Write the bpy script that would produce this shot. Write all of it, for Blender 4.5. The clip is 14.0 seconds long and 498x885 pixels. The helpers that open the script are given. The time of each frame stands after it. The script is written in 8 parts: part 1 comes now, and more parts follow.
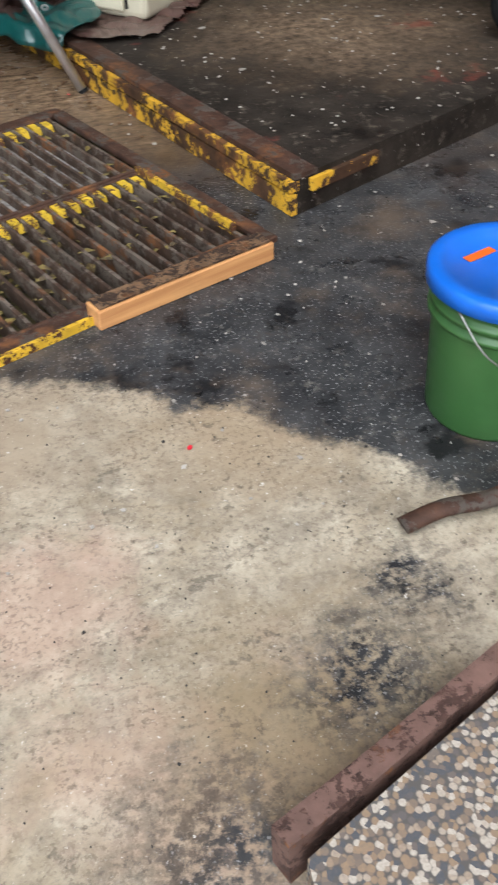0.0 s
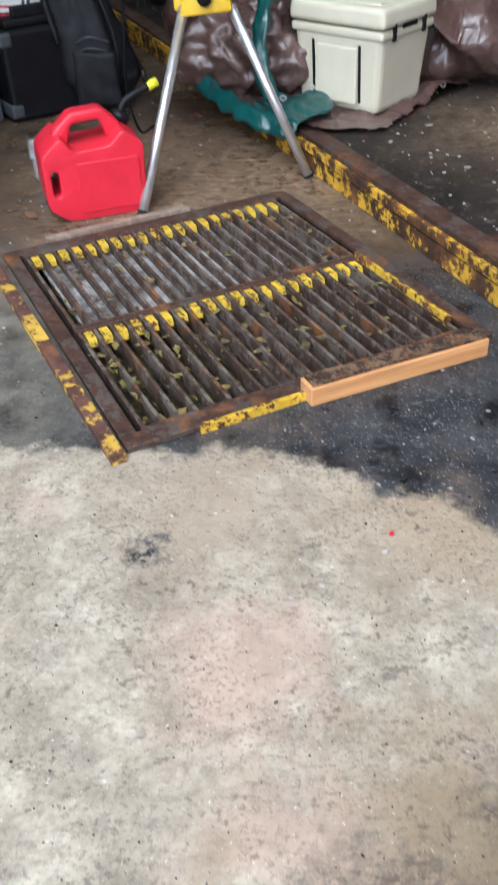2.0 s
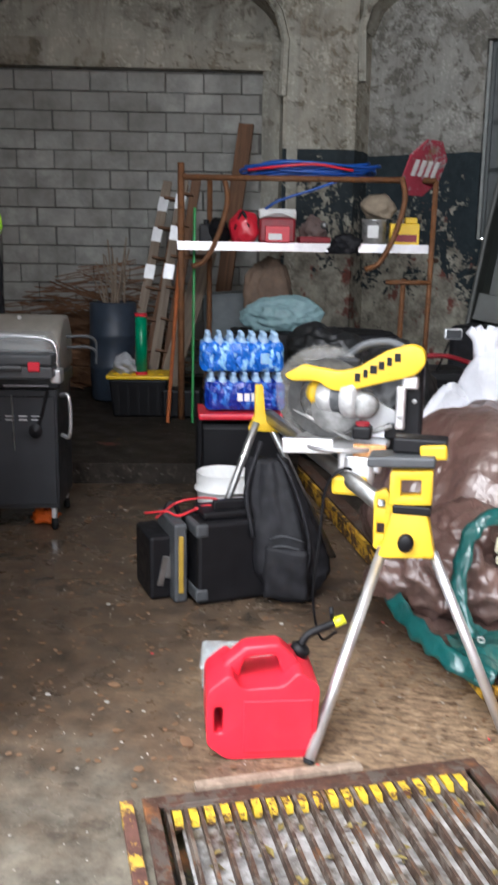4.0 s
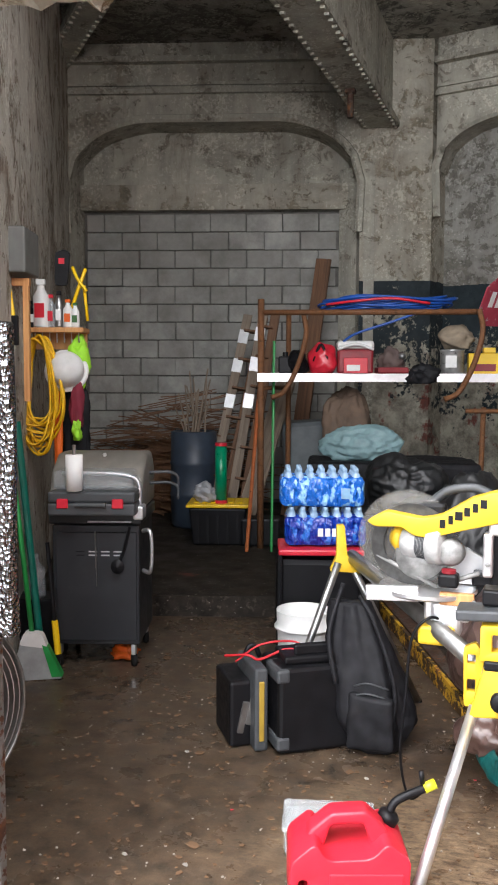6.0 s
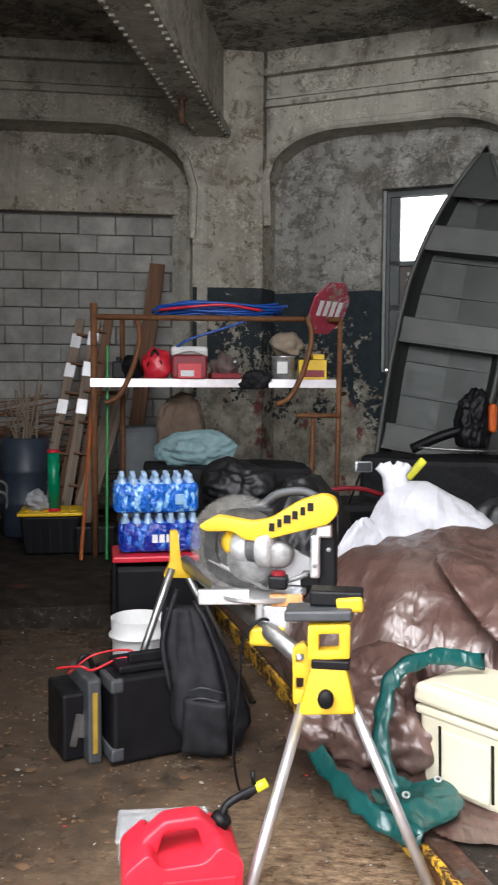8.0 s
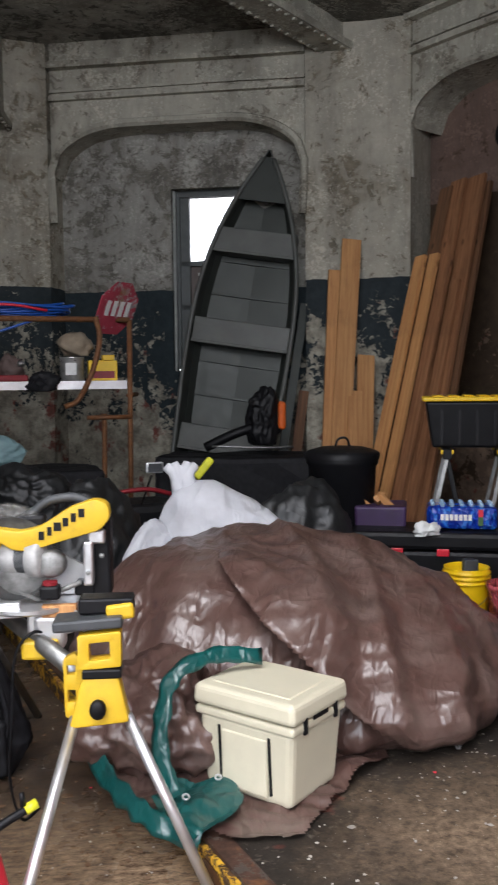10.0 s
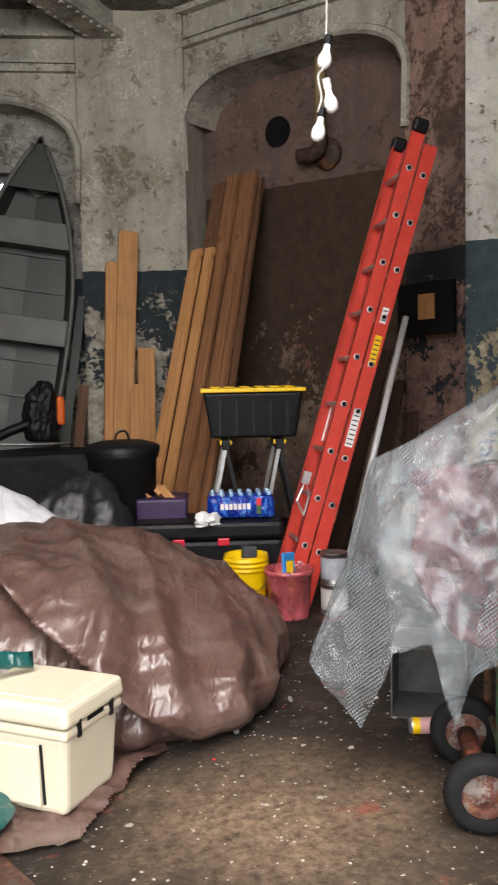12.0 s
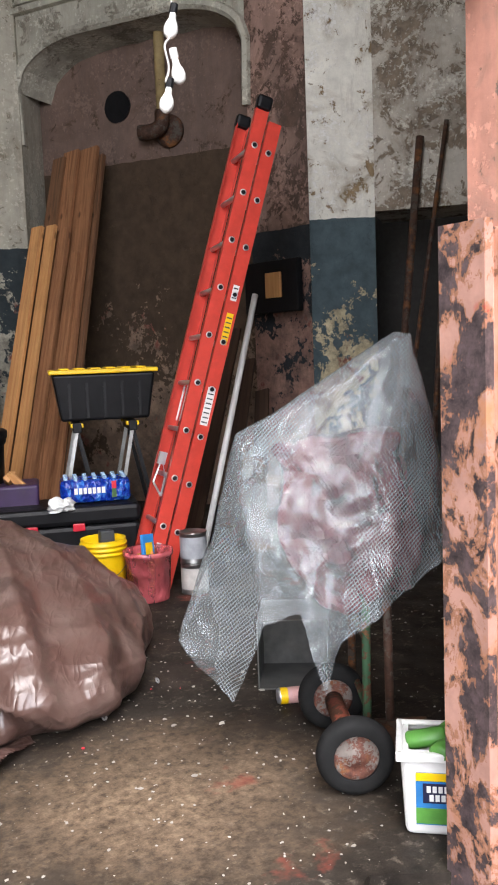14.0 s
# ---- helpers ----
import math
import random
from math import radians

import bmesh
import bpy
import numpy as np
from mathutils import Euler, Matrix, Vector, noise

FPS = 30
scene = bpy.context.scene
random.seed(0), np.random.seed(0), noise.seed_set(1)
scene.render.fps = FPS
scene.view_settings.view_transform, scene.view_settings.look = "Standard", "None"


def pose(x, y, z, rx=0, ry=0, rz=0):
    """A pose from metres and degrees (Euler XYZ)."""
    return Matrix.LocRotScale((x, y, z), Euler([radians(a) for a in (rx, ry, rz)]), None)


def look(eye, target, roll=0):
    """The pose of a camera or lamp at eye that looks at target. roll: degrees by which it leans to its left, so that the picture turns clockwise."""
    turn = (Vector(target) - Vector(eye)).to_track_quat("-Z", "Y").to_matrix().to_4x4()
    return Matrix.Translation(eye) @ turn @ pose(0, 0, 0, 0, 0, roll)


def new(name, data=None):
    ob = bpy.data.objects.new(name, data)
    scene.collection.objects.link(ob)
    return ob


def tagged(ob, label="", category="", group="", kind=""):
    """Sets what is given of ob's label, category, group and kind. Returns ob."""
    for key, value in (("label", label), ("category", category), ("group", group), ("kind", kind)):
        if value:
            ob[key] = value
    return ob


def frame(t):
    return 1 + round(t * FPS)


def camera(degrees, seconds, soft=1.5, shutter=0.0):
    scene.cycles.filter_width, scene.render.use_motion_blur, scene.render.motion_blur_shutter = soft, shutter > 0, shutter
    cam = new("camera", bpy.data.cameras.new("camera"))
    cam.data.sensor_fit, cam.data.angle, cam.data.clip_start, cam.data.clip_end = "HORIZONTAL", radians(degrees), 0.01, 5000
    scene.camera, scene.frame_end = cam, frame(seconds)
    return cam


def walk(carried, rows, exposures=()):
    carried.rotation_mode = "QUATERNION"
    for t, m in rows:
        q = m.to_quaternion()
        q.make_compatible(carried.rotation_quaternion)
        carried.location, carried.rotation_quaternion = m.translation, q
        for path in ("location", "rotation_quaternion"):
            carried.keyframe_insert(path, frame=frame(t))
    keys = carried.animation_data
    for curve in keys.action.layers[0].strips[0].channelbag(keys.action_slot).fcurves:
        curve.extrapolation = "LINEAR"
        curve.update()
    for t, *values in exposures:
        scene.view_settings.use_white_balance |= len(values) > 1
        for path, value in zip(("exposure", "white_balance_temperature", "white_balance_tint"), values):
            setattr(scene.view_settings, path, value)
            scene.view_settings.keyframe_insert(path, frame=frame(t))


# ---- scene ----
cam = camera(32.2, 14.0, soft=1.9, shutter=0.4)
# seconds, eye, target, roll
PATH = [
    (0, (0.649, -0.608, 1.141), (0.972, 0.827, -0.214), -1.9),
    (0.5, (0.607, -0.609, 1.137), (0.813, 0.866, -0.198), -1.7),
    (1, (0.582, -0.612, 1.138), (0.696, 0.888, -0.18), -1.7),
    (1.5, (0.561, -0.616, 1.152), (0.603, 0.914, -0.136), -2.3),
    (2, (0.539, -0.607, 1.177), (0.535, 0.981, -0.04), -2.6),
    (2.5, (0.532, -0.498, 1.22), (0.462, 1.223, 0.204), -2.5),
    (3, (0.53, -0.304, 1.299), (0.327, 1.549, 0.573), -2.5),
    (3.5, (0.527, -0.146, 1.422), (0.218, 1.752, 0.871), -0.5),
    (4, (0.489, -0.093, 1.493), (0.091, 1.822, 1.076), 0.9),
    (4.2, (0.466, -0.079, 1.515), (0.023, 1.837, 1.151), 0.6),
    (6.5, (0.463, -0.081, 1.601), (-0.119, 1.827, 1.458), 0.2),
    (7, (0.45, -0.081, 1.601), (-0.017, 1.858, 1.459), 0.4),
    (9.5, (0.602, -0.041, 1.616), (0.69, 1.952, 1.475), -0.5),
    (10, (0.628, -0.029, 1.612), (0.852, 1.954, 1.469), -0.6),
    (10.5, (0.657, -0.023, 1.599), (1.02, 1.939, 1.451), -0.6),
    (11, (0.68, -0.001, 1.584), (1.177, 1.93, 1.43), -0.9),
    (11.5, (0.703, 0.001, 1.587), (1.297, 1.904, 1.429), -1.2),
    (12, (0.718, 0.009, 1.587), (1.41, 1.879, 1.427), -1.2),
    (12.5, (0.731, 0.004, 1.592), (1.523, 1.833, 1.427), -1.3),
    (13, (0.719, -0.001, 1.583), (1.627, 1.773, 1.413), -1.5),
    (13.5, (0.689, 0.011, 1.576), (1.676, 1.74, 1.388), -2.1),
    (14, (0.684, 0.073, 1.558), (1.694, 1.787, 1.35), -2.2),
]
walk(cam, [(t, look(eye, target, roll)) for t, eye, target, roll in PATH],
     exposures=[(0, 0.2, 6000, 8), (0.6, 0.4, 5700, 8), (1.8, 0.42, 5500, 8), (2.5, 0.45, 5350, 8), (3.0, 0.85, 5600, 9), (4.0, 1.2, 5950, 10), (6.5, 1.4, 6200, 11), (7.0, 1.38, 6200, 11), (9.5, 0.58, 6050, 12), (10.5, 0.47, 6100, 12), (12.0, 1.02, 6600, 13), (14.0, 1.3, 6250, 13)])

# ---- daylight: overcast sky through the open front and the window ----
world = bpy.data.worlds.new("overcast")
scene.world = world
world.use_nodes = True
wn = world.node_tree
sky = wn.nodes.new("ShaderNodeTexSky")
sky.sky_type, sky.sun_disc = "NISHITA", False
sky.sun_elevation, sky.sun_rotation = radians(50), radians(200)
sky.dust_density, sky.ozone_density = 4.0, 1.0
hsv = wn.nodes.new("ShaderNodeHueSaturation")
hsv.inputs["Saturation"].default_value = 0.35
wn.links.new(sky.outputs[0], hsv.inputs["Color"])
wn.links.new(hsv.outputs[0], wn.nodes["Background"].inputs[0])
wn.nodes["Background"].inputs[1].default_value = 0.15
sun = new("sun", bpy.data.lights.new("sun", "SUN"))
sun.data.energy, sun.data.angle, sun.data.color = 1.5, radians(25), (1.0, 0.97, 0.92)
sun.matrix_world = look((0, 0, 10), (0.8, 4.2, 0))
# the sky's light through the open front
door_sky = new("door_sky", bpy.data.lights.new("door_sky", "AREA"))
door_sky.data.shape, door_sky.data.size, door_sky.data.size_y = "RECTANGLE", 9.0, 4.5
door_sky.data.energy, door_sky.data.color = 360, (0.97, 0.98, 1.0)
door_sky.matrix_world = look((-0.6, -3.4, 3.7), (0.8, 6.0, 1.8))
# white overcast glare far behind the window
glare = new("backdrop", bpy.data.meshes.new("backdrop"))
glare.data.from_pydata([(-14, 34, -2), (22, 34, -2), (22, 34, 24), (-14, 34, 24)], [], [(0, 1, 2, 3)])
gm = bpy.data.materials.new("overcast_glare")
gm.use_nodes = True
gm.node_tree.nodes["Principled BSDF"].inputs["Emission Color"].default_value = (0.97, 0.98, 1.0, 1)
gm.node_tree.nodes["Principled BSDF"].inputs["Emission Strength"].default_value = 2.6
glare.data.materials.append(gm)
tagged(glare, "white overcast sky beyond the window", "sky", kind="structure")
# added fill lamp above the lintel, brightens the upper walls and ceiling
upper_fill = new("upper_fill", bpy.data.lights.new("upper_fill", "AREA"))
upper_fill.data.shape, upper_fill.data.size, upper_fill.data.size_y = "RECTANGLE", 2.6, 2.1
upper_fill.data.energy, upper_fill.data.color = 66, (1.0, 0.98, 0.95)
upper_fill.matrix_world = look((0.3, 1.5, 3.98), (-0.4, 6.0, 3.5))

# ---- materials ----
class Nodes:
    """A small writer of node materials."""
    def __init__(self, name, rough=0.6, metal=0.0, spec=0.5):
        self.m = bpy.data.materials.new(name)
        self.m.use_nodes = True
        self.t = self.m.node_tree
        self.b = self.t.nodes["Principled BSDF"]
        self.b.inputs["Roughness"].default_value = rough
        self.b.inputs["Metallic"].default_value = metal
        self.b.inputs["Specular IOR Level"].default_value = spec
        self.geo = self.t.nodes.new("ShaderNodeNewGeometry")
        self.pos = self.geo.outputs["Position"]

    def set(self, node, key, v):
        if isinstance(v, bpy.types.NodeSocket):
            self.t.links.new(v, node.inputs[key])
        elif isinstance(v, (tuple, list)) and len(v) == 3 and node.inputs[key].type == "RGBA":
            node.inputs[key].default_value = (*v, 1)
        else:
            node.inputs[key].default_value = v

    def noise(self, scale, detail=6, rough=0.6, vec=None, warp=0.0):
        n = self.t.nodes.new("ShaderNodeTexNoise")
        self.set(n, "Vector", vec or self.pos)
        n.inputs["Scale"].default_value, n.inputs["Detail"].default_value = scale, detail
        n.inputs["Roughness"].default_value, n.inputs["Distortion"].default_value = rough, warp
        return n.outputs["Fac"]

    def voro(self, scale, feature="F1", vec=None):
        n = self.t.nodes.new("ShaderNodeTexVoronoi")
        n.feature = feature
        self.set(n, "Vector", vec or self.pos)
        n.inputs["Scale"].default_value = scale
        return n

    def ramp(self, fac, a, b, ca=(0, 0, 0), cb=(1, 1, 1)):
        n = self.t.nodes.new("ShaderNodeValToRGB")
        n.color_ramp.elements[0].position, n.color_ramp.elements[1].position = a, b
        n.color_ramp.elements[0].color, n.color_ramp.elements[1].color = (*ca, 1), (*cb, 1)
        self.t.links.new(fac, n.inputs[0])
        return n.outputs[0]

    def mix(self, fac, a, b, kind="MIX"):
        n = self.t.nodes.new("ShaderNodeMix")
        n.data_type, n.blend_type = "RGBA", kind
        self.set(n, 0, fac), self.set(n, 6, a), self.set(n, 7, b)
        return n.outputs[2]

    def math(self, op, a, b=0.0):
        n = self.t.nodes.new("ShaderNodeMath")
        n.operation = op
        self.set(n, 0, a), self.set(n, 1, b)
        return n.outputs[0]

    def axis(self, k, vec=None):
        n = self.t.nodes.new("ShaderNodeSeparateXYZ")
        self.t.links.new(vec or self.pos, n.inputs[0])
        return n.outputs[k]

    def stretch(self, s, vec=None):
        n = self.t.nodes.new("ShaderNodeMapping")
        self.t.links.new(vec or self.pos, n.inputs[0])
        n.inputs["Scale"].default_value = s
        return n.outputs[0]

    def local(self):
        return self.t.nodes.new("ShaderNodeTexCoord").outputs["Object"]

    def random(self):
        return self.t.nodes.new("ShaderNodeObjectInfo").outputs["Random"]

    def bump(self, h, strength=0.3, dist=0.01):
        n = self.t.nodes.new("ShaderNodeBump")
        n.inputs["Strength"].default_value, n.inputs["Distance"].default_value = strength, dist
        self.t.links.new(h, n.inputs["Height"])
        old = self.b.inputs["Normal"]
        if old.is_linked:
            self.t.links.new(old.links[0].from_socket, n.inputs["Normal"])
        self.t.links.new(n.outputs[0], old)
        return self

    def out(self, color=None, rough=None):
        if color is not None:
            self.set(self.b, "Base Color", color)
        if rough is not None:
            self.set(self.b, "Roughness", rough)
        return self.m


def paint(name, col, rough=0.45, var=0.15, scale=14, metal=0.0, dirt=(0.1, 0.08, 0.06), dirty=0.25, spec=0.5):
    """A painted or moulded surface with smudges and a little dirt."""
    n = Nodes(name, rough, metal, spec)
    o = n.local()
    a = n.noise(scale, 5, 0.6, o)
    dark = tuple(c * (1 - var * 2) for c in col)
    c = n.mix(n.ramp(a, 0.35, 0.7), dark, col)
    c = n.mix(n.math("MULTIPLY", n.ramp(n.noise(scale * 0.4, 8, 0.75, o), 0.55, 0.75), dirty), c, dirt)
    r = n.ramp(n.noise(scale * 2, 4, 0.6, o), 0.2, 0.8, (rough * 0.75,) * 3, (min(1, rough * 1.35),) * 3)
    n.bump(n.noise(scale * 6, 3, 0.5, o), 0.06, 0.004)
    return n.out(c, r)


def plaster(name, paint_col, bare, dark=None, peel=0.5, line=2.63, blotch=1.3, dark_peel=0.5, soot_k=0.55, under_col=(0.44, 0.41, 0.33)):
    """Old painted plaster that peels; below the line a dark paint band, more worn towards its foot."""
    n = Nodes(name, 0.85, 0, 0.25)
    big, mid, fine = n.noise(blotch, 9, 0.66, warp=0.8), n.noise(6, 10, 0.72), n.noise(60, 4, 0.6)
    c = n.mix(n.ramp(mid, 0.3, 0.72), tuple(v * 0.66 for v in paint_col), paint_col)
    # broad weathering with soft edges, then small sharp chips where it is worst
    worn = n.ramp(n.math("ADD", n.math("MULTIPLY", big, 0.7), n.math("MULTIPLY", mid, 0.3)), peel - 0.05, peel + 0.07)
    bare_c = n.mix(n.ramp(n.noise(11, 9, 0.72), 0.35, 0.7), tuple(v * 0.45 for v in bare), bare)
    c = n.mix(n.math("MULTIPLY", worn, 0.7), c, bare_c)
    chips = n.ramp(n.math("ADD", n.math("MULTIPLY", n.noise(7, 10, 0.74, warp=0.6), 0.65), n.math("MULTIPLY", big, 0.35)), peel + 0.008, peel + 0.022)
    c = n.mix(chips, c, bare_c)
    flecks = n.ramp(n.math("ADD", n.math("MULTIPLY", n.noise(31, 6, 0.7), 0.6), n.math("MULTIPLY", n.noise(2.6, 6, 0.65), 0.4)), 0.545, 0.56)
    c = n.mix(n.math("MULTIPLY", flecks, 0.45), c, tuple(min(0.85, v * 1.45) for v in paint_col))
    rust = n.ramp(n.noise(2.2, 10, 0.75, n.stretch((2.2, 2.2, 0.4))), 0.56, 0.74)
    c = n.mix(n.math("MULTIPLY", rust, 0.5), c, (0.14, 0.085, 0.05))
    soot = n.ramp(n.noise(1.6, 8, 0.72, n.stretch((2.0, 2.0, 0.3))), 0.42, 0.75)
    c = n.mix(n.math("MULTIPLY", soot, soot_k), c, (0.06, 0.055, 0.05))
    h = n.math("ADD", n.math("MULTIPLY", chips, -0.5), n.math("MULTIPLY", flecks, 0.3))
    if dark:
        z = n.axis(2)
        below = n.math("LESS_THAN", n.math("ADD", z, n.math("MULTIPLY", n.noise(5, 4), 0.05)), line + 0.025)
        v = n.math("ADD", n.math("MULTIPLY", n.noise(2.6, 9, 0.68, warp=0.4), 0.65), n.math("MULTIPLY", n.noise(17, 7, 0.72), 0.35))
        v = n.math("ADD", v, n.math("MULTIPLY", n.math("SUBTRACT", line - 0.75, z), 0.11))
        chip = n.ramp(v, dark_peel, dark_peel + 0.012)
        dc = n.mix(n.ramp(n.noise(9, 6), 0.3, 0.7), tuple(v * 0.6 for v in dark), dark)
        under = n.mix(n.ramp(n.noise(4.5, 7, 0.7), 0.4, 0.55), tuple(v * 0.6 for v in under_col), under_col)
        under = n.mix(n.ramp(n.noise(3.1, 6, 0.7, n.stretch((1.3, 1, 1))), 0.58, 0.64), under, (0.2, 0.065, 0.05))
        under = n.mix(n.math("MULTIPLY", n.ramp(n.noise(7, 8, 0.75), 0.45, 0.62), 0.6), under, (0.07, 0.06, 0.05))
        c = n.mix(below, c, n.mix(chip, dc, under))
        h = n.math("ADD", h, n.math("MULTIPLY", chip, -0.4))
    n.bump(h, 0.6, 0.01).bump(mid, 0.45, 0.015).bump(fine, 0.3, 0.003)
    return n.out(c)


def rusty(name, col, rust=0.5, rcol=(0.11, 0.045, 0.022), scale=9, rough=0.7, metal=0.0):
    """Painted steel gone to rust where the paint has flaked."""
    n = Nodes(name, rough, metal, 0.35)
    k = n.ramp(n.math("ADD", n.math("MULTIPLY", n.noise(scale, 9, 0.7), 0.6), n.math("MULTIPLY", n.noise(scale * 5, 5, 0.7), 0.4)), rust, rust + 0.03)
    rc = n.mix(n.ramp(n.noise(scale * 2.3, 8, 0.7), 0.35, 0.65), tuple(v * 0.35 for v in rcol), rcol)
    rc = n.mix(n.ramp(n.noise(scale * 0.8, 5), 0.55, 0.7), rc, (0.22, 0.09, 0.03))
    cc = n.mix(n.ramp(n.noise(scale * 1.5, 6), 0.3, 0.7), tuple(v * 0.6 for v in col), col)
    n.bump(n.math("MULTIPLY", k, -1.0), 0.5, 0.003).bump(n.noise(scale * 9, 4), 0.3, 0.002)
    return n.out(n.mix(k, cc, rc))


def wood(name, light, dark, scale=1.0, rough=0.65, stain=0.3):
    n = Nodes(name, rough, 0, 0.3)
    o = n.local()
    # grain runs along the piece's own z
    g = n.noise(22 * scale, 8, 0.65, n.stretch((1, 1, 0.05), o), 1.2)
    f = n.noise(120 * scale, 3, 0.5, n.stretch((1, 1, 0.03), o))
    c = n.mix(n.ramp(g, 0.38, 0.62), dark, light)
    c = n.mix(n.math("MULTIPLY", n.ramp(n.random(), 0.0, 1.0), 0.35), c, tuple(v * 0.7 for v in light))
    knots = n.ramp(n.voro(3.3, vec=n.stretch((2, 2, 0.8), o)).outputs["Distance"], 0.06, 0.12, (1, 1, 1), (0, 0, 0))
    c = n.mix(n.math("MULTIPLY", knots, 0.7), c, tuple(v * 0.25 for v in dark))
    c = n.mix(n.math("MULTIPLY", n.ramp(n.noise(4, 8, 0.7, o), 0.5, 0.75), stain), c, (0.06, 0.045, 0.03))
    n.bump(f, 0.15, 0.002)
    return n.out(c)


def film(name, col, rough, alpha_mix, wrinkle=20, dust_sheen=None, spots=None):
    """Plastic sheet, creased."""
    n = Nodes(name, rough, 0, 0.7)
    o = n.local()
    # sharp creases where two soft fields cross their middle value
    for k, s, d in ((0.3, 0.6, 0.09), (0.8, 0.6, 0.05), (2.1, 0.6, 0.022)):
        f = n.noise(wrinkle * k, 1, 0.4, n.stretch((1.0, 0.4, 0.65), o), 0.6)
        n.bump(n.math("MULTIPLY", n.math("ABSOLUTE", n.math("SUBTRACT", f, 0.5)), -1.0), s, d)
    # small stiff facets between the creases
    for k, s, d, way in ((0.55, 0.5, 0.05, (0.5, 1.0, 0.8)), (1.3, 0.4, 0.02, (1.0, 0.6, 0.45))):
        v = n.t.nodes.new("ShaderNodeTexVoronoi")
        v.inputs["Scale"].default_value = wrinkle * k
        n.t.links.new(n.stretch(way, o), v.inputs["Vector"])
        n.bump(n.math("ADD", v.outputs["Distance"], n.math("MULTIPLY", n.noise(wrinkle * k, 2, 0.5, o), 0.8)), s, d)
    n.bump(n.noise(wrinkle * 2.5, 3, 0.5, o), 0.1, 0.004)
    c = n.mix(n.ramp(n.noise(3, 5, 0.6, o), 0.3, 0.7), tuple(v * 0.75 for v in col), col)
    # paler blotches put a dusty sheen into the colour
    if dust_sheen:
        c = n.mix(n.math("MULTIPLY", n.ramp(n.noise(4, 8, 0.7, o), 0.45, 0.7), 0.6), c, dust_sheen)
    # lighter spots: glints painted into the film's colour
    if spots:
        c = n.mix(n.ramp(n.noise(28, 3, 0.5, n.stretch((1, 1, 0.6), o)), 0.52, 0.6), c, spots)
    if alpha_mix < 1:
        n.set(n.b, "Alpha", n.ramp(n.noise(7, 5, 0.6, n.stretch((1.0, 1.0, 0.4), o)), 0.3, 0.75, (alpha_mix * 0.55,) * 3, (min(1.0, alpha_mix * 1.7),) * 3))
    return n.out(c)


def clear_sheet(name):
    """Clear sheet with woven reinforcing threads and a strong gloss on its creases."""
    n = Nodes(name, 0.6, 0, 0.0)
    o = n.local()
    for scale, strength, dist in ((2.0, 0.4, 0.07), (5, 0.22, 0.02), (13, 0.1, 0.005)):
        f = n.noise(scale, 1, 0.4, n.stretch((1.0, 0.6, 0.5), o), 0.5)
        n.bump(n.math("MULTIPLY", n.math("ABSOLUTE", n.math("SUBTRACT", f, 0.5)), -1.0), strength, dist)
    threads = None
    for rot in (0.55, -0.95):
        mp = n.t.nodes.new("ShaderNodeMapping")
        mp.inputs["Rotation"].default_value = (0, rot, 0.45)
        n.t.links.new(o, mp.inputs[0])
        w = n.t.nodes.new("ShaderNodeTexWave")
        w.inputs["Scale"].default_value = 30
        n.t.links.new(mp.outputs[0], w.inputs["Vector"])
        k = n.ramp(w.outputs["Fac"], 0.62, 0.95)
        threads = k if threads is None else n.math("MAXIMUM", threads, k)
    haze = n.ramp(n.noise(3.2, 4, 0.55, n.stretch((1.0, 1.0, 0.5), o)), 0.38, 0.7, (0.01,) * 3, (0.09,) * 3)
    cover = n.math("ADD", haze, n.math("MULTIPLY", threads, 0.39))
    m = n.out((0.42, 0.47, 0.49))
    clear = n.t.nodes.new("ShaderNodeBsdfTransparent")
    body = n.t.nodes.new("ShaderNodeMixShader")
    n.t.links.new(cover, body.inputs[0])
    n.t.links.new(clear.outputs[0], body.inputs[1])
    n.t.links.new(n.b.outputs[0], body.inputs[2])
    gloss = n.t.nodes.new("ShaderNodeBsdfGlossy")
    gloss.inputs["Roughness"].default_value = 0.11
    fres = n.t.nodes.new("ShaderNodeFresnel")
    fres.inputs["IOR"].default_value = 1.55
    normal = n.b.inputs["Normal"].links[0].from_socket
    n.t.links.new(normal, gloss.inputs["Normal"])
    n.t.links.new(normal, fres.inputs["Normal"])
    both = n.t.nodes.new("ShaderNodeMixShader")
    n.t.links.new(n.math("MULTIPLY", fres.outputs[0], 0.6), both.inputs[0])
    n.t.links.new(body.outputs[0], both.inputs[1])
    n.t.links.new(gloss.outputs[0], both.inputs[2])
    n.t.links.new(both.outputs[0], n.t.nodes["Material Output"].inputs["Surface"])
    return m


def glassy(name, col, rough=0.05, alpha=0.35):
    n = Nodes(name, rough, 0, 0.8)
    n.b.inputs["Alpha"].default_value = alpha
    return n.out(col)


